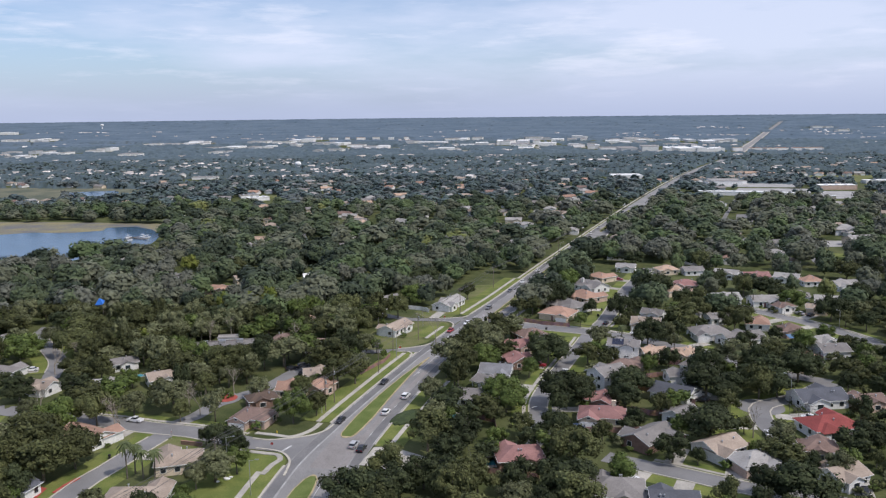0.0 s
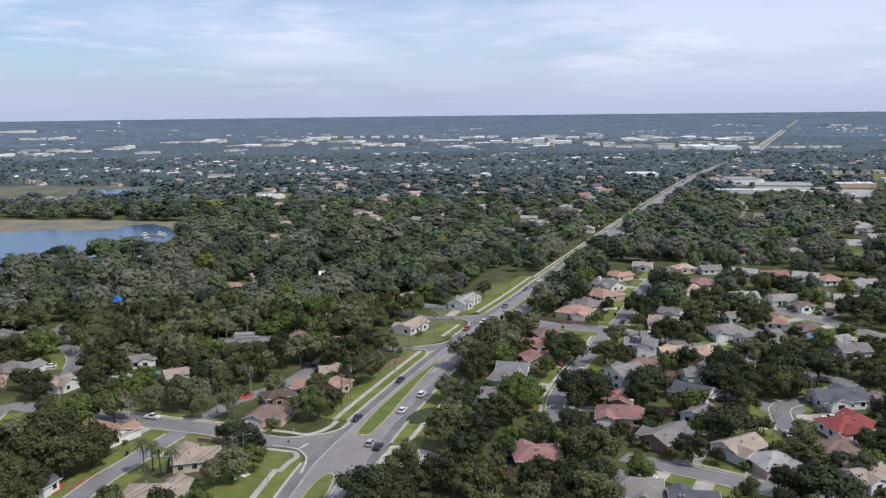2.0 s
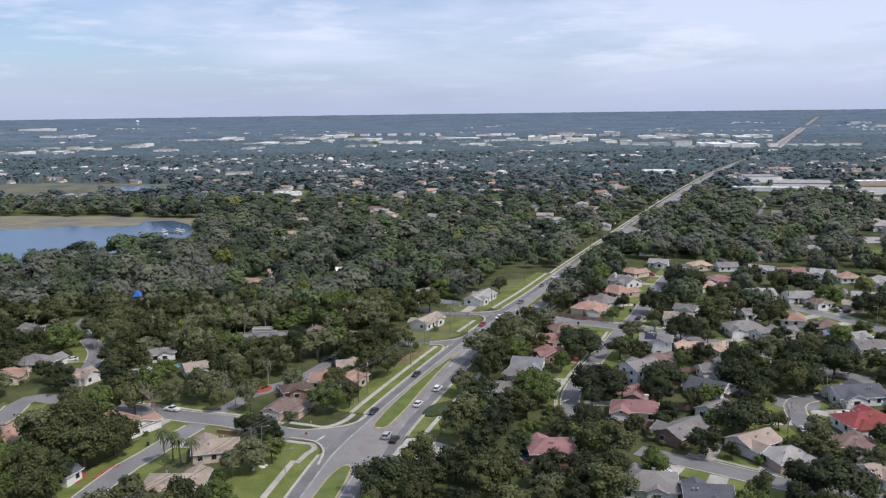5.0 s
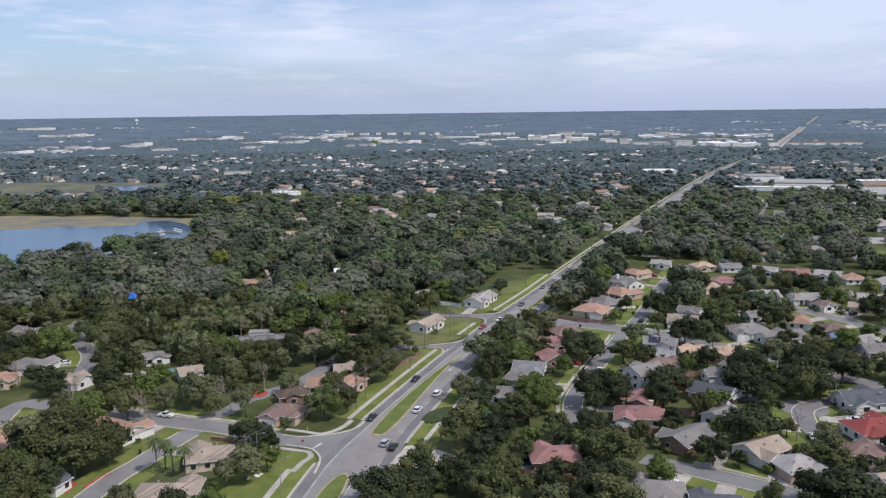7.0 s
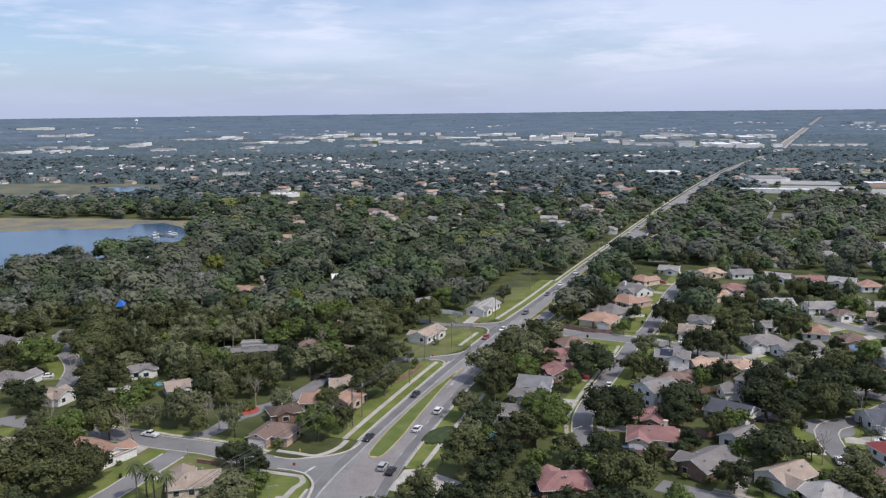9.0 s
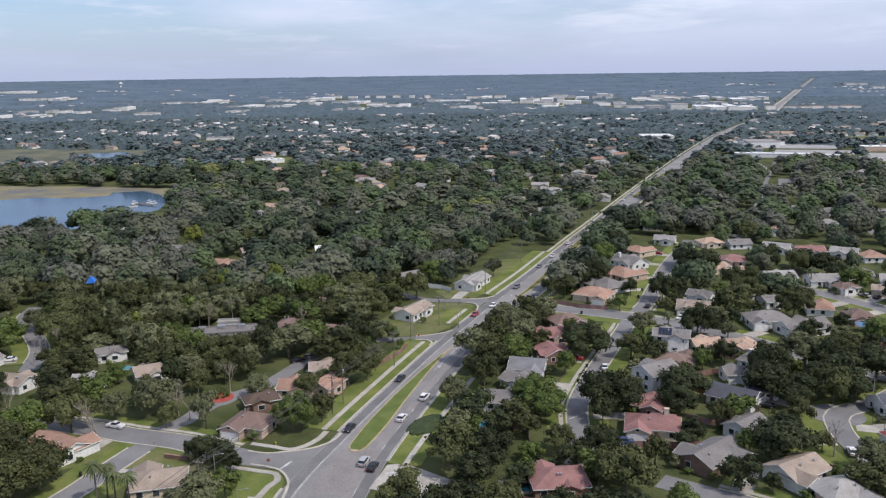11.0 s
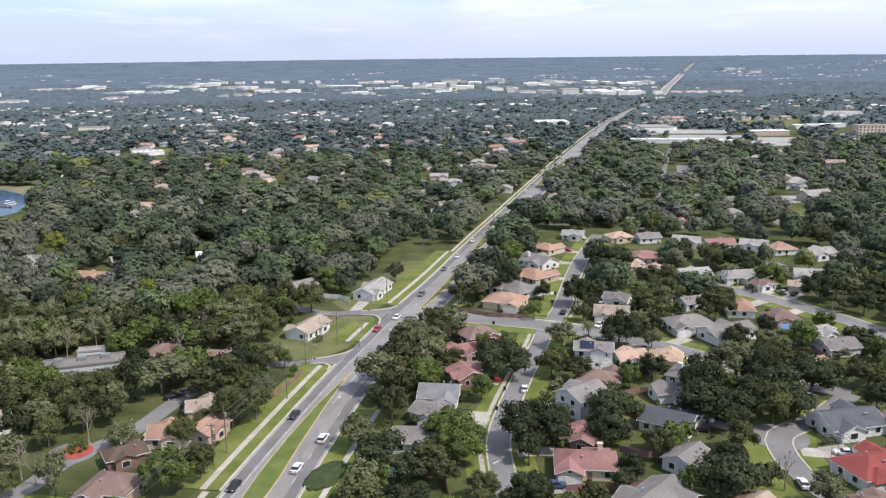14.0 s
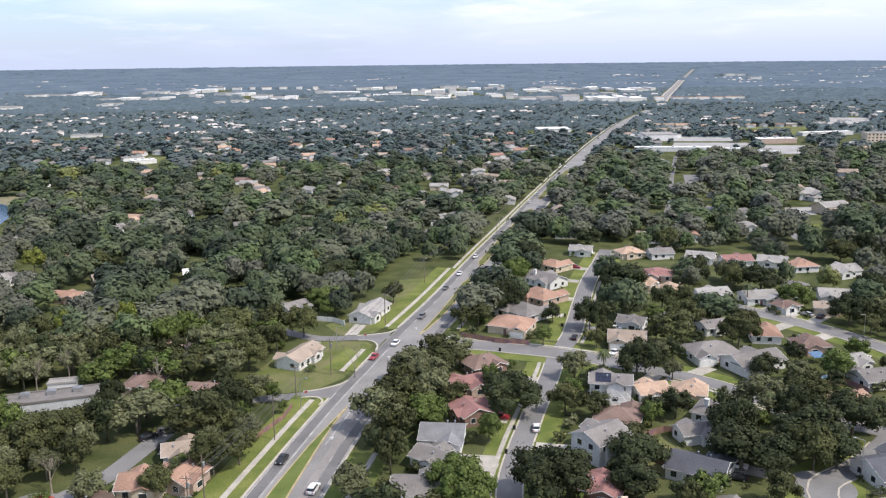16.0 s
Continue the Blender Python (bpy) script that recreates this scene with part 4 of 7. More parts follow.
house(26.2, 234.2, -15, 12.5, 11, "bluegrey", "gable", "white", wing=-1)
house(22.9, 221.8, -45, 12, 8, "grey", "gable", "white", wing=0)
house(17.5, 208.4, -12, 13.5, 10, "grey", "gable", "white", wing=1)
tall_house = house(75.6, 254.6, -18, 13.5, 8, "grey", "gable", "white", 2, wing=0)
house(86.2, 252.9, 10, 10, 8, "peach", "gable", "white", wing=0)
house(96.9, 250.9, -26, 11, 9, "peach", "hip", "cream", wing=0)
house(71.8, 236.9, -28, 13.5, 11, "brown", "hip", "white", wing=1)
house(62.2, 221.7, 30, 13, 10, "grey", "gable", "white", 2, wing=0)
house(56.5, 203.5, -28, 11, 9, "red", "hip", "brick", wing=0)
house(53.6, 190.1, -14, 16, 10, "red", "hip", "cream", wing=1, chimney=True)
house(63.0, 172.3, 40, 17, 10, "grey", "gable", "brick", wing=-1)
house(79.5, 164.5, 30, 14, 10, "tan", "gable", "white", wing=1)
house(85, 154.3, 14, 13.5, 11, "lightgrey", "hip", "pink", wing=-1)
house(88.4, 226.3, 5, 12.5, 7, "grey", "gable", "white", wing=0)
house(98.9, 235.7, -42, 15, 11, "grey", "hip", "white", wing=1, chimney=True)
house(80.7, 208.2, -40, 15, 11, "darkgrey", "gable", "white", wing=1)
house(77, 188.1, 38, 11, 9, "grey", "gable", "white", wing=0)
house(95.5, 297.1, -20, 14, 10, "tan", "gable", "cream", wing=1)
house(103, 313, -35, 11, 8, "grey", "gable", "white", wing=0)
house(118.4, 313.8, 15, 11, 9, "grey", "hip", "white", wing=0)
house(128.1, 304.3, 12, 11, 8, "grey", "gable", "white", wing=0)
house(141.6, 293.8, -17, 11, 10, "terracotta", "hip", "white", wing=1)
house(116.8, 280.9, 2, 18, 12, "grey", "hip", "white", wing=1)
house(125.6, 270.5, 16, 20, 11, "grey", "gable", "white", wing=1)
house(150.4, 281.5, -4, 12, 10, "brown", "hip", "pink", wing=0)
house(153.5, 264.5, 20, 11, 8, "lightgrey", "gable", "white", wing=0)
house(152.7, 252.2, 5, 13, 10, "grey", "gable", "white", wing=-1)
house(135.6, 237.2, 25, 12, 8, "terracotta", "gable", "cream", wing=0)
house(144.8, 341.4, 4, 15.5, 11, "lightgrey", "gable", "white", wing=1)
house(133.2, 350.8, -22, 11, 9, "peach", "hip", "cream", wing=0)
house(124.5, 360.2, 30, 11, 8, "peach", "gable", "cream", wing=0)
house(136.7, 374.8, -22, 14, 11, "red", "hip", "pink", wing=1)
house(161.1, 335.6, 0, 15, 10, "lightgrey", "gable", "white", wing=-1)
house(165.1, 322.5, 14, 11, 7, "brown", "hip", "white", wing=0)
house(181.9, 344.6, -22, 12, 10, "grey", "hip", "white", wing=0)
house(204, 378.4, 0, 13, 10, "terracotta", "hip", "white", wing=1)
house(190.6, 332.4, -22, 14, 10, "lightgrey", "gable", "white", wing=1)
house(178.5, 317.6, -25, 11, 7, "tan", "gable", "cream", wing=0)
house(215.5, 367.1, 12, 16, 10, "lightgrey", "gable", "white", wing=1)
house(195.3, 387.8, -34, 14.5, 10, "lightgrey", "gable", "white", wing=0)
house(180.1, 392.6, -2, 16, 10, "red", "gable", "white", wing=1)
house(167.7, 401.1, -34, 15, 10, "lightgrey", "gable", "white", wing=0)
house(152.4, 412.3, 2, 13, 9, "grey", "gable", "white", wing=1)
house(139, 416.2, 6, 14, 10, "peach", "hip", "cream", wing=0)
house(118.1, 424.6, -24, 12.5, 9, "lightgrey", "gable", "white", wing=0)
house(123.4, 201.2, 6, 18, 12, "darkgrey", "gable", "white", wing=1)
house(115.9, 178.2, 10, 18, 12, "brightred", "hip", "white", wing=1)
house(105.3, 161.9, -12, 11, 9, "brown", "hip", "pink", wing=0)
house(103.5, 145.5, 24, 12, 9, "tan", "gable", "white", wing=0)
house(137, 197.2, 7, 11, 8, "brown", "gable", "pink", wing=0)
house(46, 140, -12, 16, 12, "grey", "hip", "white", wing=0)
house(57.8, 133.1, -6, 13, 10, "darkgrey", "gable", "white", wing=0)
house(25.4, 161.3, 4, 14.5, 11, "red", "hip", "brick", wing=0)
# west of the main road
house(-94.5, 182.2, -32, 17, 9, "terracotta", "gable", "white", wing=1)
house(-63.5, 163.1, 14, 14, 10, "tan", "hip", "cream", wing=-1)
house(-67.5, 140.9, 0, 17, 11, "tan", "hip", "white", wing=1)
house(-118.7, 184.9, -13, 14, 10, "tan", "hip", "pink", wing=1)
house(-124.6, 173.3, -13, 13, 9, "terracotta", "hip", "cream", wing=0)
house(-149.9, 243.7, -15, 16, 11, "grey", "hip", "white", wing=1)
house(-173.2, 288.7, -33, 14, 9, "grey", "gable", "white", wing=0)
house(-152.3, 228.6, 10, 12, 9, "terracotta", "hip", "cream", wing=0)
house(-126.5, 227, -22, 11, 8, "tan", "gable", "white", wing=0)
house(-104.8, 227.1, 0, 11, 7, "lightgrey", "gable", "white", wing=0)
house(-89.3, 233.9, 30, 11, 9, "tan", "gable", "white", wing=0)
house(-108.4, 252.7, 28, 11, 7, "grey", "gable", "white", wing=0)
house(-98.6, 148.4, -16, 9, 6, "darkgrey", "hip", "white", wing=0, drive=False)
house(-49.7, 194.9, -18, 13, 10, "brown", "hip", "pink", wing=1)
house(-50.6, 210.3, 24, 10, 7, "darkbrown", "hip", "brick", wing=0, drive=False)
house(-41.8, 219.9, -4, 12, 9, "terracotta", "gable", "cream", wing=0)
house(-34, 221.8, 62, 11, 9, "terracotta", "gable", "pink", wing=0)
house(-35.9, 235.1, 8, 11, 8, "tan", "gable", "white", wing=0)
house(-54.2, 280.5, -12, 12, 10, "brown", "hip", "pink", wing=0)
house(-35.8, 273, -18, 10, 7, "brown", "gable", "brick", wing=0, drive=False)
house(-51.1, 311.5, 26, 10, 7, "peach", "gable", "white", wing=0)
house(-103.3, 381.7, -20, 16, 8, "terracotta", "gable", "pink", wing=0)
house(-134.3, 416.2, -18, 18, 8, "grey", "gable", "white", wing=0)
house(-97.3, 409.3, 30, 11, 8, "tan", "gable", "cream", wing=0)
house(-59.2, 411.4, 12, 12, 8, "white", "gable", "white", wing=0)
house(-10.5, 297.3, 61, 18, 9, "tan", "gable", "white", wing=0)
white_house = house(13.4, 341.6, 63, 22, 9.6, "lightgrey", "gable", "white", wing=0, drive=False)
# Dark sheet on the closed gable wall, painted in for a carport's inner shade.
part("carport_opening", Shape().box(-9.12, -2.6, 0.05, -9.02, 2.0, 2.35), SCREEN, white_house, "dark flat panel for carport shade")
setting("driveway", Shape().prism([(3.6, 321.2), (8.0, 321.2), (11.6, 331.4), (7.6, 333.4)], 0.03, 0.06), CONCRETE, "pale concrete driveway before a carport", "driveway")
house(-14.4, 350.7, 40, 12, 9, "grey", "gable", "white", wing=0)
house(-23.7, 493.3, 40, 11, 9, "lightgrey", "gable", "white", wing=0)
house(-6.6, 495.1, 46, 14, 9, "grey", "gable", "white", wing=0)
house(-7.6, 464.4, 10, 13, 9, "red", "gable", "brick", wing=0)
house(-118.8, 521.3, 60, 14, 9, "grey", "gable", "white", wing=0)
house(-140, 413.4, 80, 12, 9, "lightgrey", "gable", "white", wing=0)
house(-155.3, 403.1, 40, 11, 9, "grey", "gable", "white", wing=0)
house(-182.5, 470, 80, 14, 9, "lightgrey", "gable", "white", wing=0)
house(-50.3, 637.5, 60, 18, 9, "peach", "gable", "cream", wing=0)
house(-14, 645.4, -48, 13, 9, "lightgrey", "gable", "white", wing=0)
house(311.6, 546.8, 16, 16, 10, "lightgrey", "hip", "white", wing=0)
house(293.6, 501.8, 9, 14, 10, "tan", "hip", "cream", wing=0)
house(-126.2, 668.9, 80, 19, 9, "brown", "gable", "cream", wing=0)


def flat_hall(name, x, y, yaw, L, W, h, roof, wall, label, category="building", bays=0, clear=1.0, units=3):
    own = thing(name, pose(x, y, ground_z(x, y), 0, 0, yaw), label, category, "large flat buildings")
    part("wall", Shape().box(-L / 2, -W / 2, 0, L / 2, W / 2, h), WALL[wall], own)
    rim = Shape().box(-L / 2 - 0.2, -W / 2 - 0.2, h, L / 2 + 0.2, W / 2 + 0.2, h + 0.25)
    for x0, y0, x1, y1 in ((-L / 2 - 0.2, -W / 2 - 0.2, L / 2 + 0.2, -W / 2 + 0.2), (-L / 2 - 0.2, W / 2 - 0.2, L / 2 + 0.2, W / 2 + 0.2)):
        rim.box(x0, y0, h + 0.25, x1, y1, h + 0.6)
    part("roof", rim, ROOF[roof], own)
    for k in range(bays):
        wx = -L / 2 + (k + 0.5) * L / bays
        part("window", shared(("bay", round(h)), lambda: Shape().box(-1.6, -0.08, 0.8, 1.6, 0.08, h * 0.7).mesh("window", GLASS)), None, own, place=pose(wx, -W / 2 - 0.05, 0))
    for k in range(units):
        part("roof_unit", shared("unit", lambda: Shape().box(-1.2, -1.0, 0, 1.2, 1.0, 1.2).tube((0, 0, 1.2), (0, 0, 1.35), 0.7, 0.7, 10).mesh("roof_unit", METAL)), None, own, place=pose((k - 1) * L * 0.28, W * 0.15, h + 0.25))
    d = math.hypot(x, y + 20)
    a = radians(yaw)
    e = (math.cos(a) * L / 2, math.sin(a) * L / 2)
    # Treeless strips on the camera's side keep the hall in view.
    for t in (-1, -0.5, 0, 0.5, 1):
        cx, cy = x + e[0] * t, y + e[1] * t
        LINES.append((cx, cy, cx - x / d * d * 0.075 * clear, cy - (y + 20) / d * d * 0.075 * clear, W / 2 + L / 9))
    return own


flat_hall("long_building", -77.4, 273.7, 11, 24, 8, 2.7, "grey", "palegrey", "long low building with a grey flat roof", clear=0.5)
flat_hall("annex", -77.4, 284.4, 6, 8, 3.6, 2.8, "lightgrey", "white", "low annex with a pale flat roof", clear=0.4, units=0)
flat_hall("store", 338, 846, -15, 74, 11, 3.8, "white", "white", "long white-roofed shopping hall", "shop", clear=0.5)
flat_hall("store", 376, 978, 6, 50, 12, 4, "lightgrey", "white", "long pale shopping hall among trees", "shop", clear=0.5)
flat_hall("store", 474, 896, -3, 40, 14, 5, "white", "pink", "pale shop building with pinkish walls", "shop", clear=0.5)
flat_hall("store", 389, 824, -12, 34, 10, 3.6, "white", "white", "low white-roofed shopping hall among trees", "shop", clear=0.6)
flat_hall("store", 409, 794, -22, 24, 9, 3.4, "white", "cream", "low white-roofed shop among trees", "shop", clear=0.6, units=1)
flat_hall("store", 574, 966, 4, 66, 9, 4, "white", "white", "long white-roofed hall behind a field", "shop", clear=0.6)
apartments = flat_hall("apartment_building", 592, 884, -10, 44, 16, 9.5, "lightgrey", "cream", "beige three-storey building with rows of windows", "building", clear=0.5, units=2)
for row in range(3):
    for k in range(11):
        part("window", shared("row_window", lambda: Shape().box(-0.9, -0.06, 0, 0.9, 0.06, 1.5).mesh("window", GLASS)), None, apartments, place=pose(-20 + k * 4, -8.04, 1.0 + row * 3.1))
flat_hall("store", 520, 800, 4, 50, 14, 4, "peach", "white", "large pale shop with a peach-coloured roof", "shop", clear=0.5)
flat_hall("store", -172.5, 857.9, 25, 22, 11, 3.4, "white", "white", "white low hall beside an open field", "building")
flat_hall("store", -187.5, 884.4, 25, 20, 10, 3.4, "lightgrey", "white", "pale low hall beside an open field", "building")
flat_hall("store", -305.6, 1170.1, 4, 36, 14, 3.2, "lightgrey", "white", "long pale low hall among trees", "building")


def far_hall(x, y, yaw, L, W, h, roof):
    """A few warehouses of unlike height in a row L metres long."""
    tone = {"white": "white", "lightgrey": "pale grey", "tan": "pale", "peach": "pale", "bluegrey": "blue-grey"}
    a, at = radians(yaw), -L / 2
    while at < L / 2 - 8:
        length = min(yard.uniform(16, 44), L / 2 - at)
        mid, own = at + length / 2, roof if yard.random() < 0.6 else yard.choice(("white", "lightgrey", "tan"))
        side = yard.uniform(-18, 18)
        flat_hall("warehouse", x + math.cos(a) * mid - math.sin(a) * side, y + math.sin(a) * mid + math.cos(a) * side, yaw + yard.uniform(-6, 6), length, W * yard.uniform(1.3, 2.4), h * yard.uniform(0.75, 1.15), "lightgrey" if own in ("tan", "peach") else own, yard.choice(("white", "white", "palegrey")), f"wide warehouse with a {tone[own]} roof among distant trees", "warehouse", 0, 0.4, 0)
        at += length + yard.choice((1, 3, 12))


yard = random.Random(5)
far_hall(-1631, 3321, -0, 135, 40, 8, "white")
far_hall(-1230, 2763, -2, 65, 30, 8, "white")
far_hall(-1328, 2804, -1, 64, 30, 7, "tan")
far_hall(-1238, 2833, -2, 50, 26, 7, "white")
far_hall(-751, 2512, -4, 91, 26, 6, "lightgrey")
far_hall(-668, 2531, -4, 67, 26, 6, "white")
far_hall(-508, 2200, -8, 90, 36, 7, "tan")
far_hall(-425, 2179, -6, 25, 24, 7, "lightgrey")
far_hall(-397, 2238, -7, 29, 24, 7, "white")
far_hall(-483, 2566, -6, 64, 40, 8, "white")
far_hall(-414, 2553, -5, 65, 30, 7, "lightgrey")
far_hall(-354, 2645, -6, 86, 40, 8, "white")
far_hall(-254, 2415, -7, 94, 36, 8, "white")
far_hall(44, 2370, -8, 91, 36, 8, "white")
far_hall(133, 2679, -8, 47, 30, 7, "lightgrey")
far_hall(170, 2632, -7, 77, 40, 8, "white")
far_hall(131, 2233, -8, 39, 20, 6, "white")
far_hall(169, 2221, -7, 33, 26, 9, "white")
far_hall(281, 2340, -9, 119, 60, 10, "white")
far_hall(269, 2159, -8, 60, 40, 8, "bluegrey")
far_hall(345, 2207, -8, 49, 30, 8, "white")
far_hall(380, 2611, -8, 65, 40, 8, "peach")
far_hall(456, 2516, -8, 108, 30, 7, "lightgrey")
far_hall(397, 2123, -8, 25, 24, 8, "white")
far_hall(422, 1991, -8, 28, 24, 8, "white")
far_hall(435, 1876, -8, 46, 36, 7, "tan")
far_hall(474, 1866, -6, 38, 36, 8, "peach")
far_hall(519, 1804, -7, 57, 50, 11, "white")
far_hall(589, 1788, -7, 63, 50, 10, "white")
far_hall(644, 1799, -7, 47, 30, 7, "white")
far_hall(794, 2225, -9, 68, 40, 10, "white")
far_hall(632, 2461, -9, 120, 30, 7, "lightgrey")
far_hall(761, 2384, -10, 72, 40, 8, "peach")
far_hall(1511, 3106, -15, 74, 30, 8, "lightgrey")
far_hall(1455, 2848, -14, 38, 30, 8, "white")
far_hall(284, 1092, -3, 43, 16, 5, "white")
far_hall(376, 996, -4, 35, 18, 5, "tan")
for k in range(34):
    r, a = yard.uniform(1950, 2750), yard.uniform(-0.5, 0.42)
    x, y = r * math.sin(a), r * math.cos(a)
    if min(math.hypot(x - px, y - py) for px, py in axis[::8]) > 70:
        far_hall(x, y, yard.uniform(-8, 8), yard.uniform(30, 80), 26, yard.uniform(6, 8), yard.choice(("white", "tan", "lightgrey", "white")))
far = random.Random(11)
for x, y, tone in ((728, 1766, "terracotta"), (752, 1752, "peach"), (783, 1764, "terracotta"), (815, 1757, "terracotta"), (836, 1748, "peach"), (-330, 2780, "peach"), (-280, 2760, "tan"), (-235, 2775, "terracotta"), (-190, 2750, "peach"), (-140, 2765, "tan"), (-90, 2745, "white"), (-40, 2755, "peach"), (700, 1800, "tan"), (860, 1760, "terracotta"), (560, 1975, "tan")):
    flat_hall("warehouse", x, y, far.uniform(-12, 12), far.uniform(16, 30), 16, 7.5, tone, "white", f"{NAMES[tone].replace(' shingle', '')} roofed building far away among trees", "building", 0, 0.5, 0)

# ---- houses farther off: a few kinds, repeated ----
KINDS = []


def plain_house(x, y, yaw, roof, kind, wall, L, W):
    own = thing("house", pose(x, y, 0, 0, 0, yaw), f"house with {WALLS[wall]} and a {NAMES[roof]} roof", "house", "houses farther off")
    part("wall", block_shape(L, W, 3.0, 0.42, kind != "hip"), WALL[wall], own)
    part("roof", roof_shape(L, W, 3.0, 0.42, kind == "hip"), ROOF[roof], own)
    g = 6.4
    part("garage_wing", block_shape(W / 2 + 3, g, 2.8, 0.42, True), WALL[wall], own, place=pose(L / 2 - 3.4, -(W / 2 + 3) / 2, 0, 0, 0, 90))
    part("garage_roof", roof_shape(W / 2 + 3, g, 2.8, 0.42, False, 0.4), ROOF[roof], own, place=pose(L / 2 - 3.4, -(W / 2 + 3) / 2, 0, 0, 0, 90))
    part("garage_door", shared("garage_door", lambda: garage_door_shape().mesh("garage_door", WHITE)), None, own, place=pose(L / 2 - 3.4, -W / 2 - 3.04, 0.02, 0, 0, 180))
    return own


spots = [(440, 1132), (455, 1130), (471, 1127), (506, 1096), (524, 1098), (545, 1092), (566, 1097), (584, 1090), (603, 1094)]
pick = random.Random(3)
ROWS = [(-512, 1007), (-525, 1099), (-10, 960), (-44, 824), (-63, 789), (-17, 702), (-58, 678), (27, 1026), (160, 1041), (180, 964), (200, 933), (165, 766), (130, 689), (102, 691), (92, 756), (511, 1094), (545, 1089), (-422, 854), (-179, 829), (-164, 938), (60, 860), (-120, 760), (110, 880), (-230, 720), (-90, 900), (40, 930), (-250, 980), (130, 820), (-130, 1020), (60, 1080), (-330, 1060), (-30, 620), (70, 640), (-110, 600), (330, 1010), (420, 1060)]
for cx, cy in ROWS:
    lean = pick.choice((0.3, -0.25, 0.1, -3.0))
    for k in range(pick.randrange(2, 5)):
        along = (k - 1.5) * 19 + pick.uniform(-3, 3)
        x, y = cx + along / math.hypot(1, lean), cy + lean * along / math.hypot(1, lean) + pick.uniform(-4, 4)
        if y < 1110 and not is_open([x], [y], 8)[0] and not any((x - a) ** 2 + (y - b) ** 2 < 15**2 for a, b in spots):
            spots.append((x, y))
rowed = len(spots)
while len(spots) < 240:
    y = 440 + 640 * pick.random() ** 0.8
    x = pick.uniform(-0.62, 0.72) * (y + 40)
    side = x - (y - 180.3) * 0.36
    if (side > 25 and y < 850 and pick.random() < 0.8) or (x < -150 and 540 < y < 800):
        continue
    if is_open([x], [y], 8)[0] or any((x - a) ** 2 + (y - b) ** 2 < 24**2 for a, b in spots) or any((x - a) ** 2 + (y - b) ** 2 < 26**2 for a, b, _ in HOUSES):
        continue
    spots.append((x, y))
for k, (x, y) in enumerate(spots):
    yaw = pick.choice((-18, 72, -12, 162, 10)) + pick.uniform(-5, 5)
    if k < 12:
        look_of = ("lightgrey", "tan", "grey", "lightgrey", "tan", "peach", "grey", "brown", "lightgrey", "tan", "grey", "terracotta")[k]
        KINDS.append(plain_house(x, y, yaw, look_of, "hip" if k % 3 == 0 else "gable", ("white", "white", "cream", "white", "palegrey", "white")[k % 6], 11 + k % 3, 8 + k % 2))
    else:
        copy_thing(KINDS[k % 12], pose(x, y, 0, 0, 0, yaw))
    d = math.hypot(x, y + 20)
    back = (pick.uniform(0.015, 0.045) if k < rowed else pick.uniform(0.0, 0.02)) * d
    # Strip left treeless towards the camera, to keep the roof in view.
    LINES.append((x, y, x - x / d * back, y - (y + 20) / d * back, pick.uniform(3, 5.5)))

# larger roofs in the eastern wood, and rows of houses beyond the field
PLOTS = [(310, 554, -8, 3, 1.5), (296, 506, 12, 8, 1.4), (306, 512, 100, 5, 1.0), (174, 531, -15, 0, 1.15), (184, 446, 70, 11, 0.9), (222, 466, -14, 3, 0.95), (335, 659, 80, 0, 1.2), (386, 724, 10, 8, 1.1), (396, 646, -20, 4, 1.2), (218, 442, 20, 9, 0.9), (224, 670, -10, 3, 0.9), (224, 519, 75, 0, 0.8), (261, 619, -12, 6, 0.9), (318, 585, 20, 1, 0.9), (356, 696, -15, 0, 1.0)]
PLOTS += [(x, y, pick.uniform(-25, 25), pick.choice((0, 1, 3, 4, 5, 8, 9)), 1.15) for x, y in ((426, 1117), (442, 1113), (457, 1109), (640, 1090), (655, 1062), (700, 1130), (640, 1238), (718, 1297), (758, 1284), (797, 1257), (676, 1289), (724, 1274), (496, 1229), (551, 1237), (579, 1204), (163, 1175), (190, 1197), (228, 1187))]
PLOTS += [(x, y, yaw, kind, 1.05) for x, y, yaw, kind in ((7, 774, 10, 5), (84, 612, -12, 0), (108, 683, 72, 3), (126, 679, -18, 1), (151, 728, 60, 8), (129, 646, -14, 4), (152, 791, 70, 3), (71, 523, 70, 6), (62, 497, -10, 8), (185, 888, 15, 0), (105, 616, 80, 9))]
for x, y, yaw, kind, size in PLOTS:
    copy_thing(KINDS[kind], pose(x, y, 0, 0, 0, yaw) @ Matrix.Scale(size, 4))
    LINES.append((x, y, x * 0.97, y - (y + 20) * 0.03, 4.6 * size))

CLUSTERS = [(-513, 1122), (-501, 1173), (-524, 1279), (-462, 1217), (-424, 1212), (-394, 1207), (-398, 1271), (-394, 1379), (-263, 1123), (-245, 1421), (-182, 1238), (-168, 1408), (-117, 1250), (-77, 1289), (-33, 1215), (34, 1295), (84, 1198), (119, 1193), (150, 1188), (446, 1133), (-352, 1172)]
while len(CLUSTERS) < 170:
    cy = 1110 + 2300 * pick.random() ** 1.3
    CLUSTERS.append((pick.uniform(-0.6, 0.7) * cy, cy))
hamlet, rooftops = Shape(), Shape()
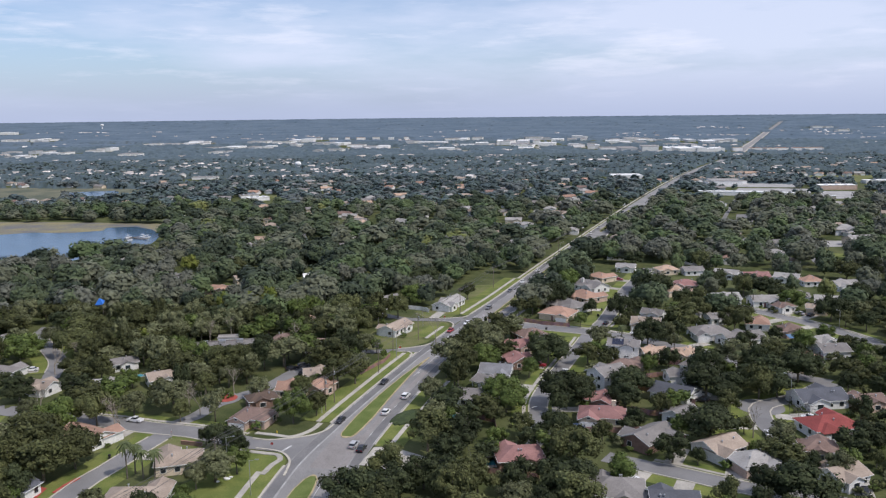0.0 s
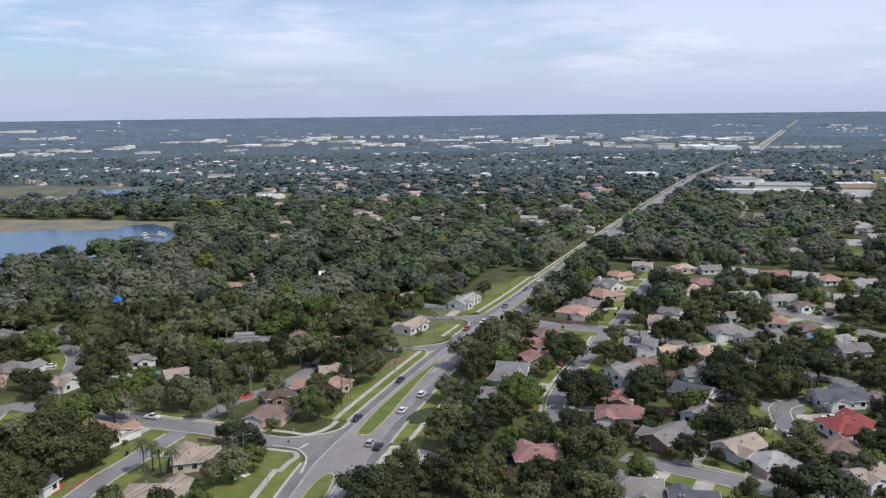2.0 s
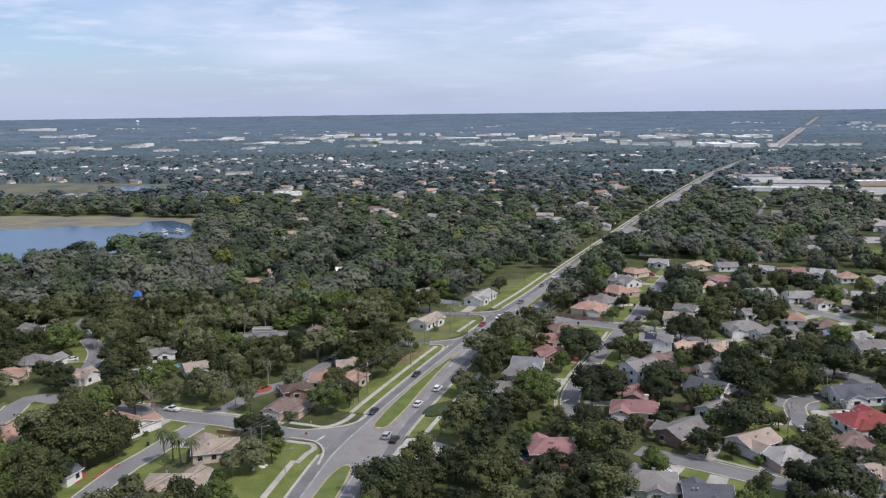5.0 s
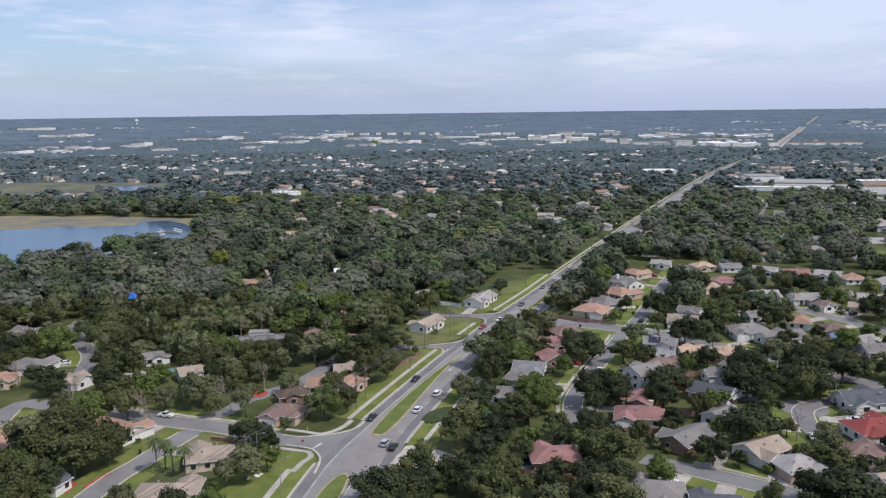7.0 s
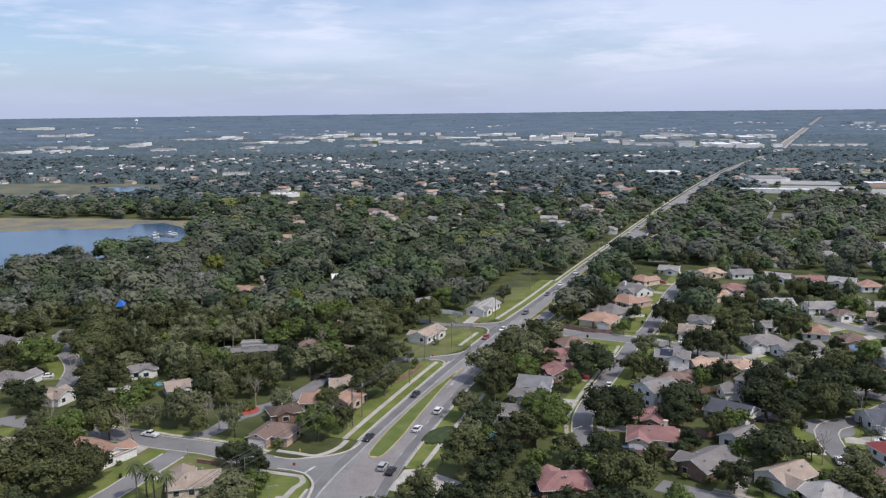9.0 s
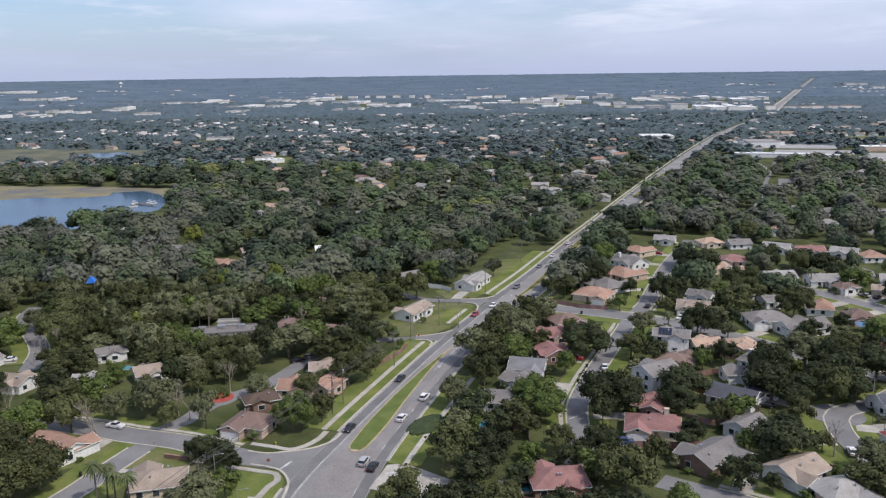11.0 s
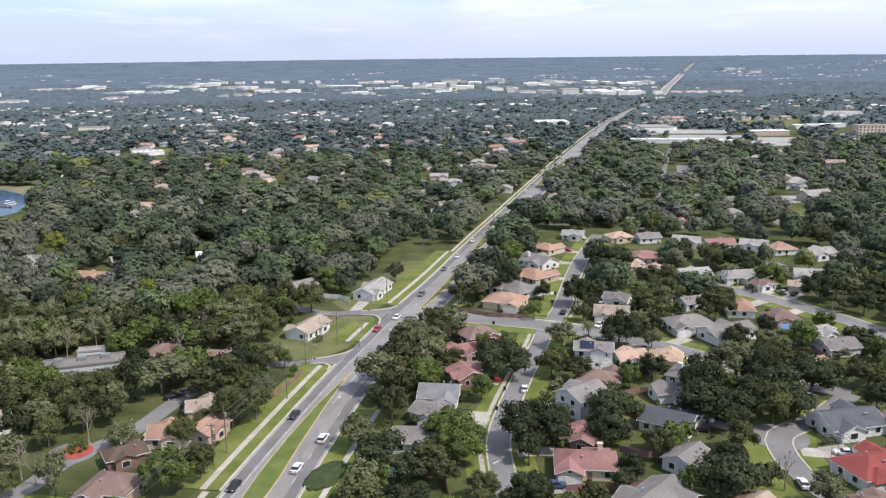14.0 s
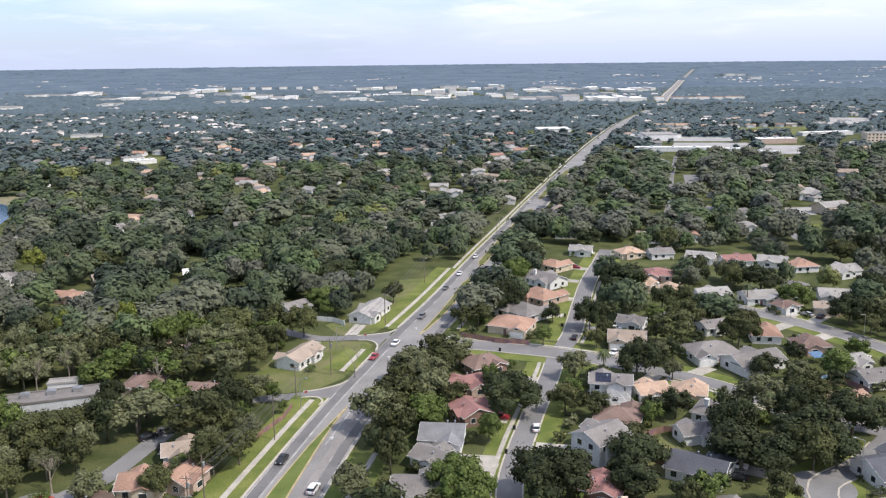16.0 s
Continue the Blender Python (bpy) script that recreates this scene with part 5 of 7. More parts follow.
for k, (cx, cy) in enumerate(CLUSTERS):
    lean = pick.uniform(-0.3, 0.3)
    for _ in range(pick.randrange(5, 9) if k < 21 else pick.randrange(2, 8)):
        along = pick.gauss(0, 26 if k < 21 else 50)
        x, y = cx + along, cy + lean * along + pick.gauss(0, 12)
        if is_open([x], [y], 9)[0] or y < 1085:
            continue
        g = ground_z(x, y)
        L, W, h = pick.uniform(7, 14), pick.uniform(6, 9), pick.uniform(5.0, 7.0)
        a, b, r = pick.uniform(0, math.pi), block_shape(L, W, h, 0.4, True), roof_shape(L, W, h, 0.4, False)
        turned = lambda shape: [(x + math.cos(a) * p - math.sin(a) * q, y + math.sin(a) * p + math.cos(a) * q, g + z) for p, q, z in shape.v]
        hamlet.add(turned(b), b.f)
        rooftops.add(turned(r), r.f)
town = tagged(new("distant_houses", hamlet.mesh("distant_houses", surface("pale_distant_stucco", (0.62, 0.58, 0.52), (0.8, 0.77, 0.72), 60, 0.9, island=0.2))), "pale houses scattered through the distant woods", "houses", "", "stuff")
part("roofs", rooftops, surface("distant_shingles", (0.44, 0.38, 0.34), (0.66, 0.62, 0.58), 70, 0.9, island=0.4), town, "tan and grey shingle roofs")

# ---- water towers on the horizon ----
for x, y, size in ((-1375, 3700, 0.7), (-190, 1290, 0.45), (1276.2, 2590.5, 0.5)):
    tower = thing("water_tower", pose(x, y, ground_z(x, y)), "white water tower on the far horizon", "water tower")
    s = 16 * size
    part("column", Shape().tube((0, 0, 0), (0, 0, 26 * size), 3, 2.4, 12), WALL["white"], tower)
    v, f = [], []
    for k in range(9):
        ring, z = 0.7 * s * math.sin(math.pi * k / 8) + 0.05, size * (30 - 8 * math.cos(math.pi * k / 8))
        v += [(ring * math.cos(q * math.pi / 8), ring * math.sin(q * math.pi / 8), z) for q in range(16)]
        f += [((k - 1) * 16 + q, (k - 1) * 16 + (q + 1) % 16, k * 16 + (q + 1) % 16, k * 16 + q) for q in range(16)] if k else []
    bowl = Shape().add(v, f)
    part("tank", bowl, WALL["white"], tower)

# ---- trees ----
def ico(level):
    bm = bmesh.new()
    bmesh.ops.create_icosphere(bm, subdivisions=level, radius=1.0)
    v = np.array([p.co[:] for p in bm.verts])
    f = np.array([[q.index for q in face.verts] for face in bm.faces])
    bm.free()
    return v, f


ICO1, ICO2 = ico(1), ico(2)


def crown_arrays(seed, radius, low, high, lobes, leaves, leaf, ball, core=0.74, wild=0.42, dome=0.45, reach=(0.5, 0.86), lobe=(0.2, 0.44)):
    """Corners and triangles of a crown: dark inner boughs, covered with loose sprays of leaves in uneven clumps."""
    g = np.random.default_rng(seed)
    mid, tall = low + (high - low) * 0.46, (high - low) * 0.54
    cs, rs = [np.array([0, 0, mid])], [0.55]
    lean = g.uniform(-0.12, 0.12, 2) * radius
    for k in range(lobes):
        a = 2 * np.pi * (k * 0.618 + g.uniform(-0.12, 0.12))
        up = -0.5 + 1.45 * (k + 0.5) / lobes
        out = np.sqrt(max(0.05, 1 - min(abs(up), 0.98) ** 2)) * g.uniform(*reach)
        cs.append(np.array([np.cos(a) * out * radius + lean[0] * up, np.sin(a) * out * radius + lean[1] * up, mid + up * tall * g.uniform(0.52, 0.8)]))
        rs.append(g.uniform(*lobe) * (13 / max(lobes, 13)) ** 0.3)
    cs, rs = np.array(cs), np.array(rs)
    scale = np.array([1.0, 1.0, 0.86]) * (0.5 * radius + 0.5 * tall)
    bv, bf = ball
    verts, faces, n = [], [], 0
    for c, r in zip(cs, rs):
        bump = 1 + g.uniform(-0.22, 0.22, len(bv))[:, None]
        verts.append(c + bv * bump * r * scale * core)
        faces.append(bf + n)
        n += len(bv)
    share = rs**2 / (rs**2).sum()
    which = g.choice(len(cs), leaves, p=share)
    d = g.normal(size=(leaves, 3))
    d[:, 2] += 0.4
    d /= np.linalg.norm(d, axis=1, keepdims=True)
    knob = 0.12 * np.sin(7 * d[:, 0] + 3 * which) * np.sin(6 * d[:, 1] + which) + 0.1 * np.sin(9 * d[:, 2] + 5 * which)
    far_out = np.where(g.random(leaves) < 0.1, g.uniform(1.0, 1.35, leaves), g.uniform(0.7, 1.08, leaves)) + knob
    at = cs[which] + d * (rs[which] * far_out)[:, None] * scale
    crown_way = at - np.array([0, 0, mid - 0.3 * tall])
    crown_way /= np.linalg.norm(crown_way, axis=1, keepdims=True)
    normal = (1.2 - dome) * d + dome * crown_way + g.normal(size=(leaves, 3)) * wild
    normal /= np.linalg.norm(normal, axis=1, keepdims=True)
    u = np.cross(normal, g.normal(size=(leaves, 3)))
    u /= np.linalg.norm(u, axis=1, keepdims=True)
    w = np.cross(normal, u)
    size = leaf * g.uniform(0.5, 1.3, (leaves, 1))
    spray = np.stack([at - u * size, at + w * size * 0.8 + u * size * 0.5, at - w * size * 0.7 + u * size * 0.7], 1)
    verts.append(spray.reshape(-1, 3))
    faces.append((n + np.arange(3 * leaves)).reshape(-1, 3))
    return np.concatenate(verts), np.concatenate(faces)


def array_mesh(name, verts, faces, material, smooth=False):
    me = bpy.data.meshes.new(name)
    verts, faces = np.asarray(verts, np.float32), np.asarray(faces, np.int32)
    me.vertices.add(len(verts))
    me.vertices.foreach_set("co", verts.ravel())
    me.loops.add(faces.size)
    me.loops.foreach_set("vertex_index", faces.ravel())
    me.polygons.add(len(faces))
    me.polygons.foreach_set("loop_start", np.arange(0, faces.size, 3, dtype=np.int32))
    me.materials.append(material)
    me.update(calc_edges=True)
    me.validate()
    if smooth:
        me.shade_smooth()
    return me


def trunk_shape(seed, high, radius, girth=0.32):
    g, s = random.Random(seed), Shape()
    s.tube((0, 0, 0), (0.1, 0.05, high * 0.45), girth, girth * 0.7, 8)
    for k in range(5):
        a = 2 * math.pi * k / 5 + g.uniform(-0.4, 0.4)
        b = (0.1 + math.cos(a) * radius * 0.5, 0.05 + math.sin(a) * radius * 0.5, high * g.uniform(0.6, 0.78))
        s.tube((0.1, 0.05, high * g.uniform(0.28, 0.44)), b, girth * 0.5, girth * 0.18, 5)
    return s


WORDS = {"oak": "broad dark green oak with a lumpy crown", "olive": "grey-green live oak with a wide loose crown", "bright": "fresh green leafy shade tree", "lime": "yellow-green tree with a sunlit loose crown", "dark": "very dark green dense tree"}
MADE = {}
grow = random.Random(21)
TREES = []


def tree(kind, x, y, r=5.0, h=11.0):
    """A tree with its trunk and crown; trees of one kind and build share their meshes."""
    broad = r / h > 0.58
    base = 7.5 if broad else 5.0
    variant = (kind, grow.randrange(3), broad)
    m = pose(x, y, 0, 0, 0, grow.uniform(0, 360)) @ Matrix.Diagonal((r / base, r / base, h / 11, 1))
    TREES.append((x, y, r))
    if variant in MADE:
        return copy_thing(MADE[variant], m)
    seed = 40 + 7 * variant[1] + len(kind) * 31 + 300 * broad
    own = thing("tree", Matrix(), WORDS[kind], "tree", "trees of the suburb")
    part("trunk", trunk_shape(seed, 11, base), BARK, own, "forked bark trunk")
    tall = {"dark": 0.8, "lime": 2.6, "bright": 1.8}.get(kind, 2.0)
    v, f = crown_arrays(seed, base, tall, 11.0, 24 if broad else 14, 4500 if broad else 2700, 0.36, ICO1)
    part("crown", array_mesh("crown", v, f, LEAF[kind], True), None, own)
    MADE[variant] = own
    own.matrix_basis = m
    return own


def palm(x, y, h=9.0):
    own = thing("palm_tree", pose(x, y, 0, 0, 0, grow.uniform(0, 360)), "slender palm with a tuft of arching fronds", "palm")
    part("trunk", Shape().tube((0, 0, 0), (0.15, 0, h), 0.2, 0.15, 8), BARK, own)
    s = Shape()
    for k in range(30):
        a, lift = 2 * math.pi * k / 30 * 3.2, grow.uniform(-0.9, 0.9)
        before = None
        for i in range(5):
            t = i / 4
            p = Vector((0.15 + math.cos(a) * 2.2 * t, math.sin(a) * 2.2 * t, h + lift * t * 1.6 - 1.7 * t * t))
            side = Vector((-math.sin(a), math.cos(a), 0)) * (0.06 + 0.3 * math.sin(math.pi * min(t + 0.12, 1)))
            row = [p - side - Vector((0, 0, 0.15)), p, p + side - Vector((0, 0, 0.15))]
            if before:
                s.add(before + row, [(0, 1, 4, 3), (1, 2, 5, 4)])
            before = row
    part("crown", s, LEAF["palm"], own)


def bare_tree(x, y, h=9.0):
    g, s = random.Random(int(x * 7 + y)), Shape()
    own = thing("bare_tree", pose(x, y, 0), "pale grey half-bare tree with fine twigs", "tree")

    def limb(a, way, length, girth, depth):
        b = a + way * length
        s.tube(a, b, girth, girth * 0.6, 4 if depth else 6)
        if depth < 4:
            for _ in range(3 if depth < 3 else 4):
                turn = Vector((g.uniform(-1, 1), g.uniform(-1, 1), g.uniform(-0.2, 0.8)))
                limb(b, (way + turn * 0.75).normalized(), length * g.uniform(0.6, 0.85), girth * 0.55, depth + 1)

    limb(Vector((0, 0, 0)), Vector((0, 0, 1)), h * 0.28, 0.22, 0)
    part("trunk", s, DEADWOOD, own)


# trees that stand out
tree("bright", -106.7, 191.1, 7.8, 10.5)
tree("oak", -90.8, 163.8, 8.1, 11.5)
tree("oak", -95.7, 156.2, 6.6, 11.5)
tree("oak", -108.4, 178.1, 5.1, 10.8)
tree("oak", -104.7, 144.7, 6.7, 11.5)
tree("oak", -105.4, 159.2, 5.4, 11.4)
tree("dark", -98.7, 146.7, 4.4, 9.8)
tree("bright", -95.6, 137.7, 3.0, 7.4)
tree("dark", -130.5, 218.5, 6.0, 10.5)
tree("olive", -117.5, 197.5, 4.0, 8.6)
tree("dark", -162.3, 253.6, 5.8, 11.5)
tree("bright", -151.8, 267.9, 8.9, 10.0)
tree("oak", -132.4, 269.6, 9.0, 11.5)
tree("bright", -145.6, 344.9, 4.7, 10.1)
tree("bright", -97.8, 229.9, 5.3, 10.5)
tree("oak", -96.5, 194.3, 6.9, 11.5)
tree("olive", -77.3, 206.2, 6.6, 11.5)
tree("oak", -72.6, 239.9, 5.9, 11.5)
tree("bright", -90.0, 258.7, 7.5, 10.5)
tree("olive", -76.4, 230.8, 6.6, 11.5)
tree("oak", -66.3, 242.0, 5.9, 11.5)
tree("olive", -50.0, 251.3, 6.6, 11.5)
tree("dark", -60.5, 270.6, 4.2, 9.4)
tree("bright", -38.3, 193.8, 6.2, 10.5)
tree("oak", -32.1, 199.6, 3.5, 8.2)
tree("dark", -60.2, 178.0, 2.6, 7.0)
tree("dark", -56.6, 176.6, 3.0, 7.6)
tree("dark", -52.6, 173.8, 3.0, 7.8)
tree("dark", -49.4, 170.6, 2.7, 7.4)
tree("bright", -47.6, 158.5, 3.3, 7.8)
tree("olive", -52.0, 153.9, 4.3, 9.5)
tree("olive", -55.8, 149.9, 4.2, 9.4)
tree("bright", -56.9, 141.4, 3.3, 7.8)
tree("lime", -75.9, 328.9, 5.7, 14.0)
tree("lime", -66.2, 318.9, 3.5, 14.0)
tree("bright", -69.1, 294.2, 4.2, 9.4)
tree("lime", -130.3, 425.5, 5.0, 14.0)
tree("lime", -88.5, 324.0, 2.8, 14.0)
tree("oak", -33.9, 245.5, 6.5, 11.5)
tree("dark", -28.0, 257.1, 6.7, 11.5)
tree("bright", -17.0, 266.0, 4.2, 9.3)
tree("oak", -28.0, 225.9, 5.0, 10.7)
tree("dark", -17.5, 136.6, 5.4, 11.4)
tree("dark", -6.8, 137.8, 5.4, 11.4)
tree("olive", 26.2, 265.7, 7.1, 11.5)
tree("bright", 22.8, 241.6, 7.7, 10.5)
tree("dark", 46.5, 249.6, 9.0, 11.5)
tree("oak", 60.5, 246.4, 6.6, 11.5)
tree("bright", 37.3, 232.4, 3.7, 8.6)
tree("olive", 3.2, 208.9, 6.4, 11.5)
tree("dark", 11.2, 225.3, 4.7, 10.1)
tree("bright", 26.0, 199.6, 7.0, 10.5)
tree("dark", 44.8, 203.5, 7.6, 11.5)
tree("dark", 63.2, 201.0, 5.9, 11.5)
tree("dark", 62.0, 184.3, 3.4, 8.0)
tree("oak", 1.6, 170.6, 5.6, 11.5)
tree("dark", 6.4, 159.9, 5.1, 10.9)
tree("dark", 0.3, 147.2, 5.0, 10.8)
tree("oak", 7.4, 135.8, 6.7, 11.5)
tree("oak", 39.6, 157.4, 8.6, 11.5)
tree("dark", 23.4, 143.3, 5.0, 10.7)
tree("dark", 31.9, 142.0, 5.6, 11.5)
tree("olive", 21.7, 133.1, 3.6, 8.4)
tree("oak", 34.6, 131.8, 4.8, 10.3)
tree("dark", 27.3, 129.6, 4.3, 9.5)
tree("bright", 49.4, 146.1, 4.2, 9.3)
tree("dark", 65.4, 159.1, 4.7, 10.1)
tree("dark", 71.7, 157.8, 2.3, 6.1)
tree("dark", 79.9, 172.5, 6.3, 11.5)
tree("oak", 92.0, 192.8, 5.5, 11.5)
tree("dark", 91.4, 209.5, 6.5, 11.5)
tree("oak", 107.4, 206.9, 7.3, 11.5)
tree("dark", 115.9, 229.7, 6.9, 11.5)
tree("olive", 111.7, 235.9, 6.1, 11.5)
tree("bright", 104.3, 226.6, 4.5, 9.8)
tree("dark", 87.9, 238.6, 4.5, 9.9)
tree("dark", 88.7, 269.5, 7.2, 11.5)
tree("olive", 97.8, 276.6, 3.7, 8.5)
tree("oak", 84.4, 294.4, 4.3, 9.4)
tree("dark", 77.6, 323.8, 3.8, 8.7)
tree("dark", 54.7, 332.6, 7.5, 11.5)
tree("dark", 64.4, 337.9, 6.9, 11.5)
tree("bright", 77.6, 382.1, 8.1, 10.5)
tree("dark", 115.8, 359.1, 9.0, 11.5)
tree("dark", 87.0, 406.1, 7.7, 11.5)
tree("dark", 121.6, 332.1, 5.6, 11.5)
tree("oak", 119.6, 307.3, 8.1, 11.5)
tree("oak", 129.6, 287.5, 7.8, 11.5)
tree("dark", 132.7, 313.7, 4.6, 10.1)
tree("bright", 143.8, 256.7, 5.4, 10.5)
tree("dark", 127.0, 222.5, 7.4, 11.5)
tree("bright", 160.0, 271.3, 5.4, 10.5)
tree("dark", 138.1, 210.5, 3.8, 8.7)
tree("dark", 177.6, 302.8, 8.4, 11.5)
tree("olive", 97.5, 167.0, 5.4, 11.3)
tree("dark", 81.9, 136.2, 5.8, 11.5)
tree("dark", 88.2, 132.6, 5.9, 11.5)
tree("olive", 103.4, 146.8, 4.9, 10.6)
tree("bright", 88.1, 162.4, 2.6, 6.6)
tree("bright", 68.1, 300.4, 3.3, 7.8)
tree("dark", 6.5, 144.3, 6.0, 11.5)
tree("dark", -7.1, 143.0, 4.9, 10.6)
tree("oak", 13.2, 141.9, 4.2, 9.3)
tree("olive", 26.2, 280.2, 4.6, 10.0)
tree("bright", 25.7, 206.4, 6.4, 10.5)
tree("bright", 107.6, 150.7, 5.2, 10.5)
tree("dark", 120.1, 163.8, 5.1, 10.9)
tree("dark", 37.2, 142.4, 4.5, 9.9)
tree("olive", 23.7, 273.0, 5.7, 11.5)
tree("olive", 8.8, 234.7, 3.6, 8.2)
tree("dark", 62.3, 344.7, 6.5, 11.5)
tree("olive", -21.1, 240.5, 4.9, 10.6)
tree("oak", -22.5, 229.5, 4.4, 9.6)
tree("bright", -2.0, 343.7, 5.9, 10.5)
tree("oak", -10.1, 322.1, 7.2, 11.5)
tree("oak", -25.8, 293.1, 7.6, 11.5)
tree("bright", -13.8, 257.9, 2.4, 6.3)
tree("bright", 88.8, 416.9, 7.7, 10.5)
tree("dark", 126.8, 438.8, 6.6, 11.5)
tree("oak", 161.6, 423.9, 7.3, 11.5)
tree("dark", 87.9, 313.3, 6.8, 11.5)
tree("oak", 125.4, 324.2, 5.7, 11.5)
tree("dark", 150.2, 366.8, 6.9, 11.5)
tree("oak", 158.8, 353.7, 6.8, 11.5)
tree("dark", 169.0, 348.0, 6.5, 11.5)
tree("bright", 171.1, 326.1, 6.1, 10.5)
tree("oak", 109.4, 290.6, 6.0, 11.5)
tree("olive", 97.5, 264.1, 3.9, 8.9)
tree("olive", 70.1, 270.7, 3.9, 8.8)
tree("bright", 64.4, 252.9, 5.0, 10.5)
tree("dark", 123.6, 259.8, 4.5, 9.8)
tree("dark", 140.6, 272.6, 3.2, 7.6)
tree("dark", 94.4, 222.0, 7.6, 12.5)
tree("oak", 125.4, 239.6, 4.2, 9.3)
tree("dark", 113.4, 217.5, 6.4, 11.5)
tree("dark", 245.3, 396.6, 7.5, 11.5)
tree("oak", 226.3, 385.5, 7.9, 11.5)
tree("dark", 203.8, 329.7, 7.7, 11.5)
tree("bright", -2.2, 353.5, 6.6, 10.5)
tree("dark", 1.6, 387.3, 8.6, 11.5)
tree("oak", 23.3, 357.6, 3.6, 8.7)
tree("oak", -7.7, 402.9, 5.5, 11.5)
tree("oak", -105.3, 426.4, 7.6, 11.5)
tree("oak", -33.8, 322.0, 8.6, 11.5)
tree("dark", 37.5, 173.5, 5.6, 9.5)
tree("oak", 28.0, 179.5, 3.6, 7.0)
tree("bright", 21.0, 175.5, 3.2, 5.2)
tree("dark", 15.5, 180.5, 3.2, 6.0)
tree("dark", 30.5, 171.0, 4.0, 8.0)
tree("dark", 85.5, 185.0, 4.6, 8.5)
tree("oak", 91.5, 178.0, 3.8, 7.5)
tree("dark", 98.0, 208.5, 5.0, 9.5)
tree("dark", 113.5, 207.5, 4.6, 9.0)
tree("oak", -71, 221, 5.4, 11)
tree("oak", -72.5, 196.5, 4.2, 9.5)
tree("olive", -88, 202, 5.2, 11)
tree("dark", -111.4, 217.7, 5.4, 11)
tree("oak", -109.7, 234.4, 4.4, 10)
tree("olive", -147, 284, 6, 11.5)
tree("oak", -138.2, 293.2, 6, 11.5)
tree("oak", -83.5, 214, 5.6, 11.5)
tree("olive", -65, 228.5, 4.6, 10.5)
tree("dark", 67.5, 211.6, 5.4, 10.5)
tree("dark", 10.8, 171.1, 4.6, 10)
for px, py in ((-75, 157), (-71, 157), (-74, 160), (-67, 154), (155, 332), (110, 232), (78, 268)):
    palm(px, py, grow.uniform(7, 10))
for px, py in ((-85, 285), (-68, 202), (-87, 187), (-125, 255), (-50, 254), (-49, 278), (93, 175), (6, 281), (-72, 205), (-90.5, 192), (-116, 201), (-146, 228), (-131, 247), (-78, 292), (-62, 222)):
    bare_tree(px, py, grow.uniform(10.5, 13))

# the row of trees behind the roadside lawn
for k, s in enumerate(range(30, 88, 6)):
    x, y = road_at(s + grow.uniform(-1.5, 1.5), -25.5 + grow.uniform(-1.5, 1.5))
    tree(("oak", "dark", "bright", "oak", "olive")[k % 5], x, y, grow.uniform(3.2, 4.4), grow.uniform(6.5, 8.5))

# the rest of the near wood, tree by tree
kinds = {"oak": 0, "olive": 0, "bright": 0, "dark": 0, "lime": 0}
near_spots = []
y = 100.0
while y < 322:
    x = -0.66 * (y + 62)
    while x < 0.76 * (y + 62):
        px, py = x + grow.uniform(-2.6, 2.6), y + grow.uniform(-2.6, 2.6)
        near_spots.append((px, py))
        x += 7.8
    y += 7.4
DISCS.extend(((-101, 238, 5), (-60, 208, 6), (-70, 157, 9), (-58, 169, 7), (-83, 168, 6)))
free = ~is_open([p[0] for p in near_spots], [p[1] for p in near_spots], 2.2)
taken = np.array(TREES)
rest = {k: [] for k in kinds}
for (px, py), ok in zip(near_spots, free):
    east = (px - 5) > (py - 180.3) * 0.32
    if not ok or np.min(np.hypot(taken[:, 0] - px, taken[:, 1] - py) - taken[:, 2]) < 0.8:
        continue
    if east and py < 300 and grow.random() < 0.06:
        continue
    patch = noise.noise((px / 40, py / 40, 7.0))
    kind = ("olive" if patch > 0.22 else "bright" if patch < -0.15 else "oak") if not east and grow.random() < 0.5 else grow.choices(("oak", "olive", "bright", "dark", "lime"), (8, 8, 4, 4, 0.5) if not east else (7, 2, 4, 8, 0.3))[0]
    r, high = (grow.uniform(3.4, 6.9), grow.uniform(7.5, 13.5)) if not east else (grow.uniform(2.6, 5.4), grow.uniform(5.0, 9.5))
    if py < 215 and len(TREES) < 330:
        tree(kind, px, py, r, high)
    else:
        rest[kind].append((px, py, r, high, grow.uniform(0, 6.28)))


def joined(name, places, templates, material, label):
    """Many crowns on their trunks, as one mesh."""
    verts, faces, n = [], [], 0
    for k, (px, py, r, high, turn) in enumerate(places):
        v, f = templates[k % len(templates)]
        c, s = math.cos(turn), math.sin(turn)
        w = np.stack([(v[:, 0] * c - v[:, 1] * s) * r / 5 + px, (v[:, 0] * s + v[:, 1] * c) * r / 5 + py, v[:, 2] * high / 11], 1)
        verts.append(w)
        faces.append(f + n)
        n += len(v)
    tagged(new(name, array_mesh(name, np.concatenate(verts), np.concatenate(faces), material, True)), label, "trees", "", "stuff")


def stem(sides=6):
    s = Shape().tube((0, 0, 0), (0.1, 0.05, 5.5), 0.32, 0.2, sides)
    f = [(a[0], a[k], a[k + 1]) for a in s.f for k in range(1, len(a) - 1)]
    return np.array(s.v), np.array(f)


for kind, places in rest.items():
    if places:
        joined("grove", places, [crown_arrays(700 + 11 * k + len(kind), 5.0, 2.2, 11.0, 12, 1150, 0.44, ICO1) for k in range(4)], LEAF[kind], WORDS[kind].replace(" tree", "").replace("oak", "oaks") + " crowns in a grove")
joined("grove_trunks", [p for places in rest.values() for p in places], [stem()], BARK, "bark trunks of the grove")


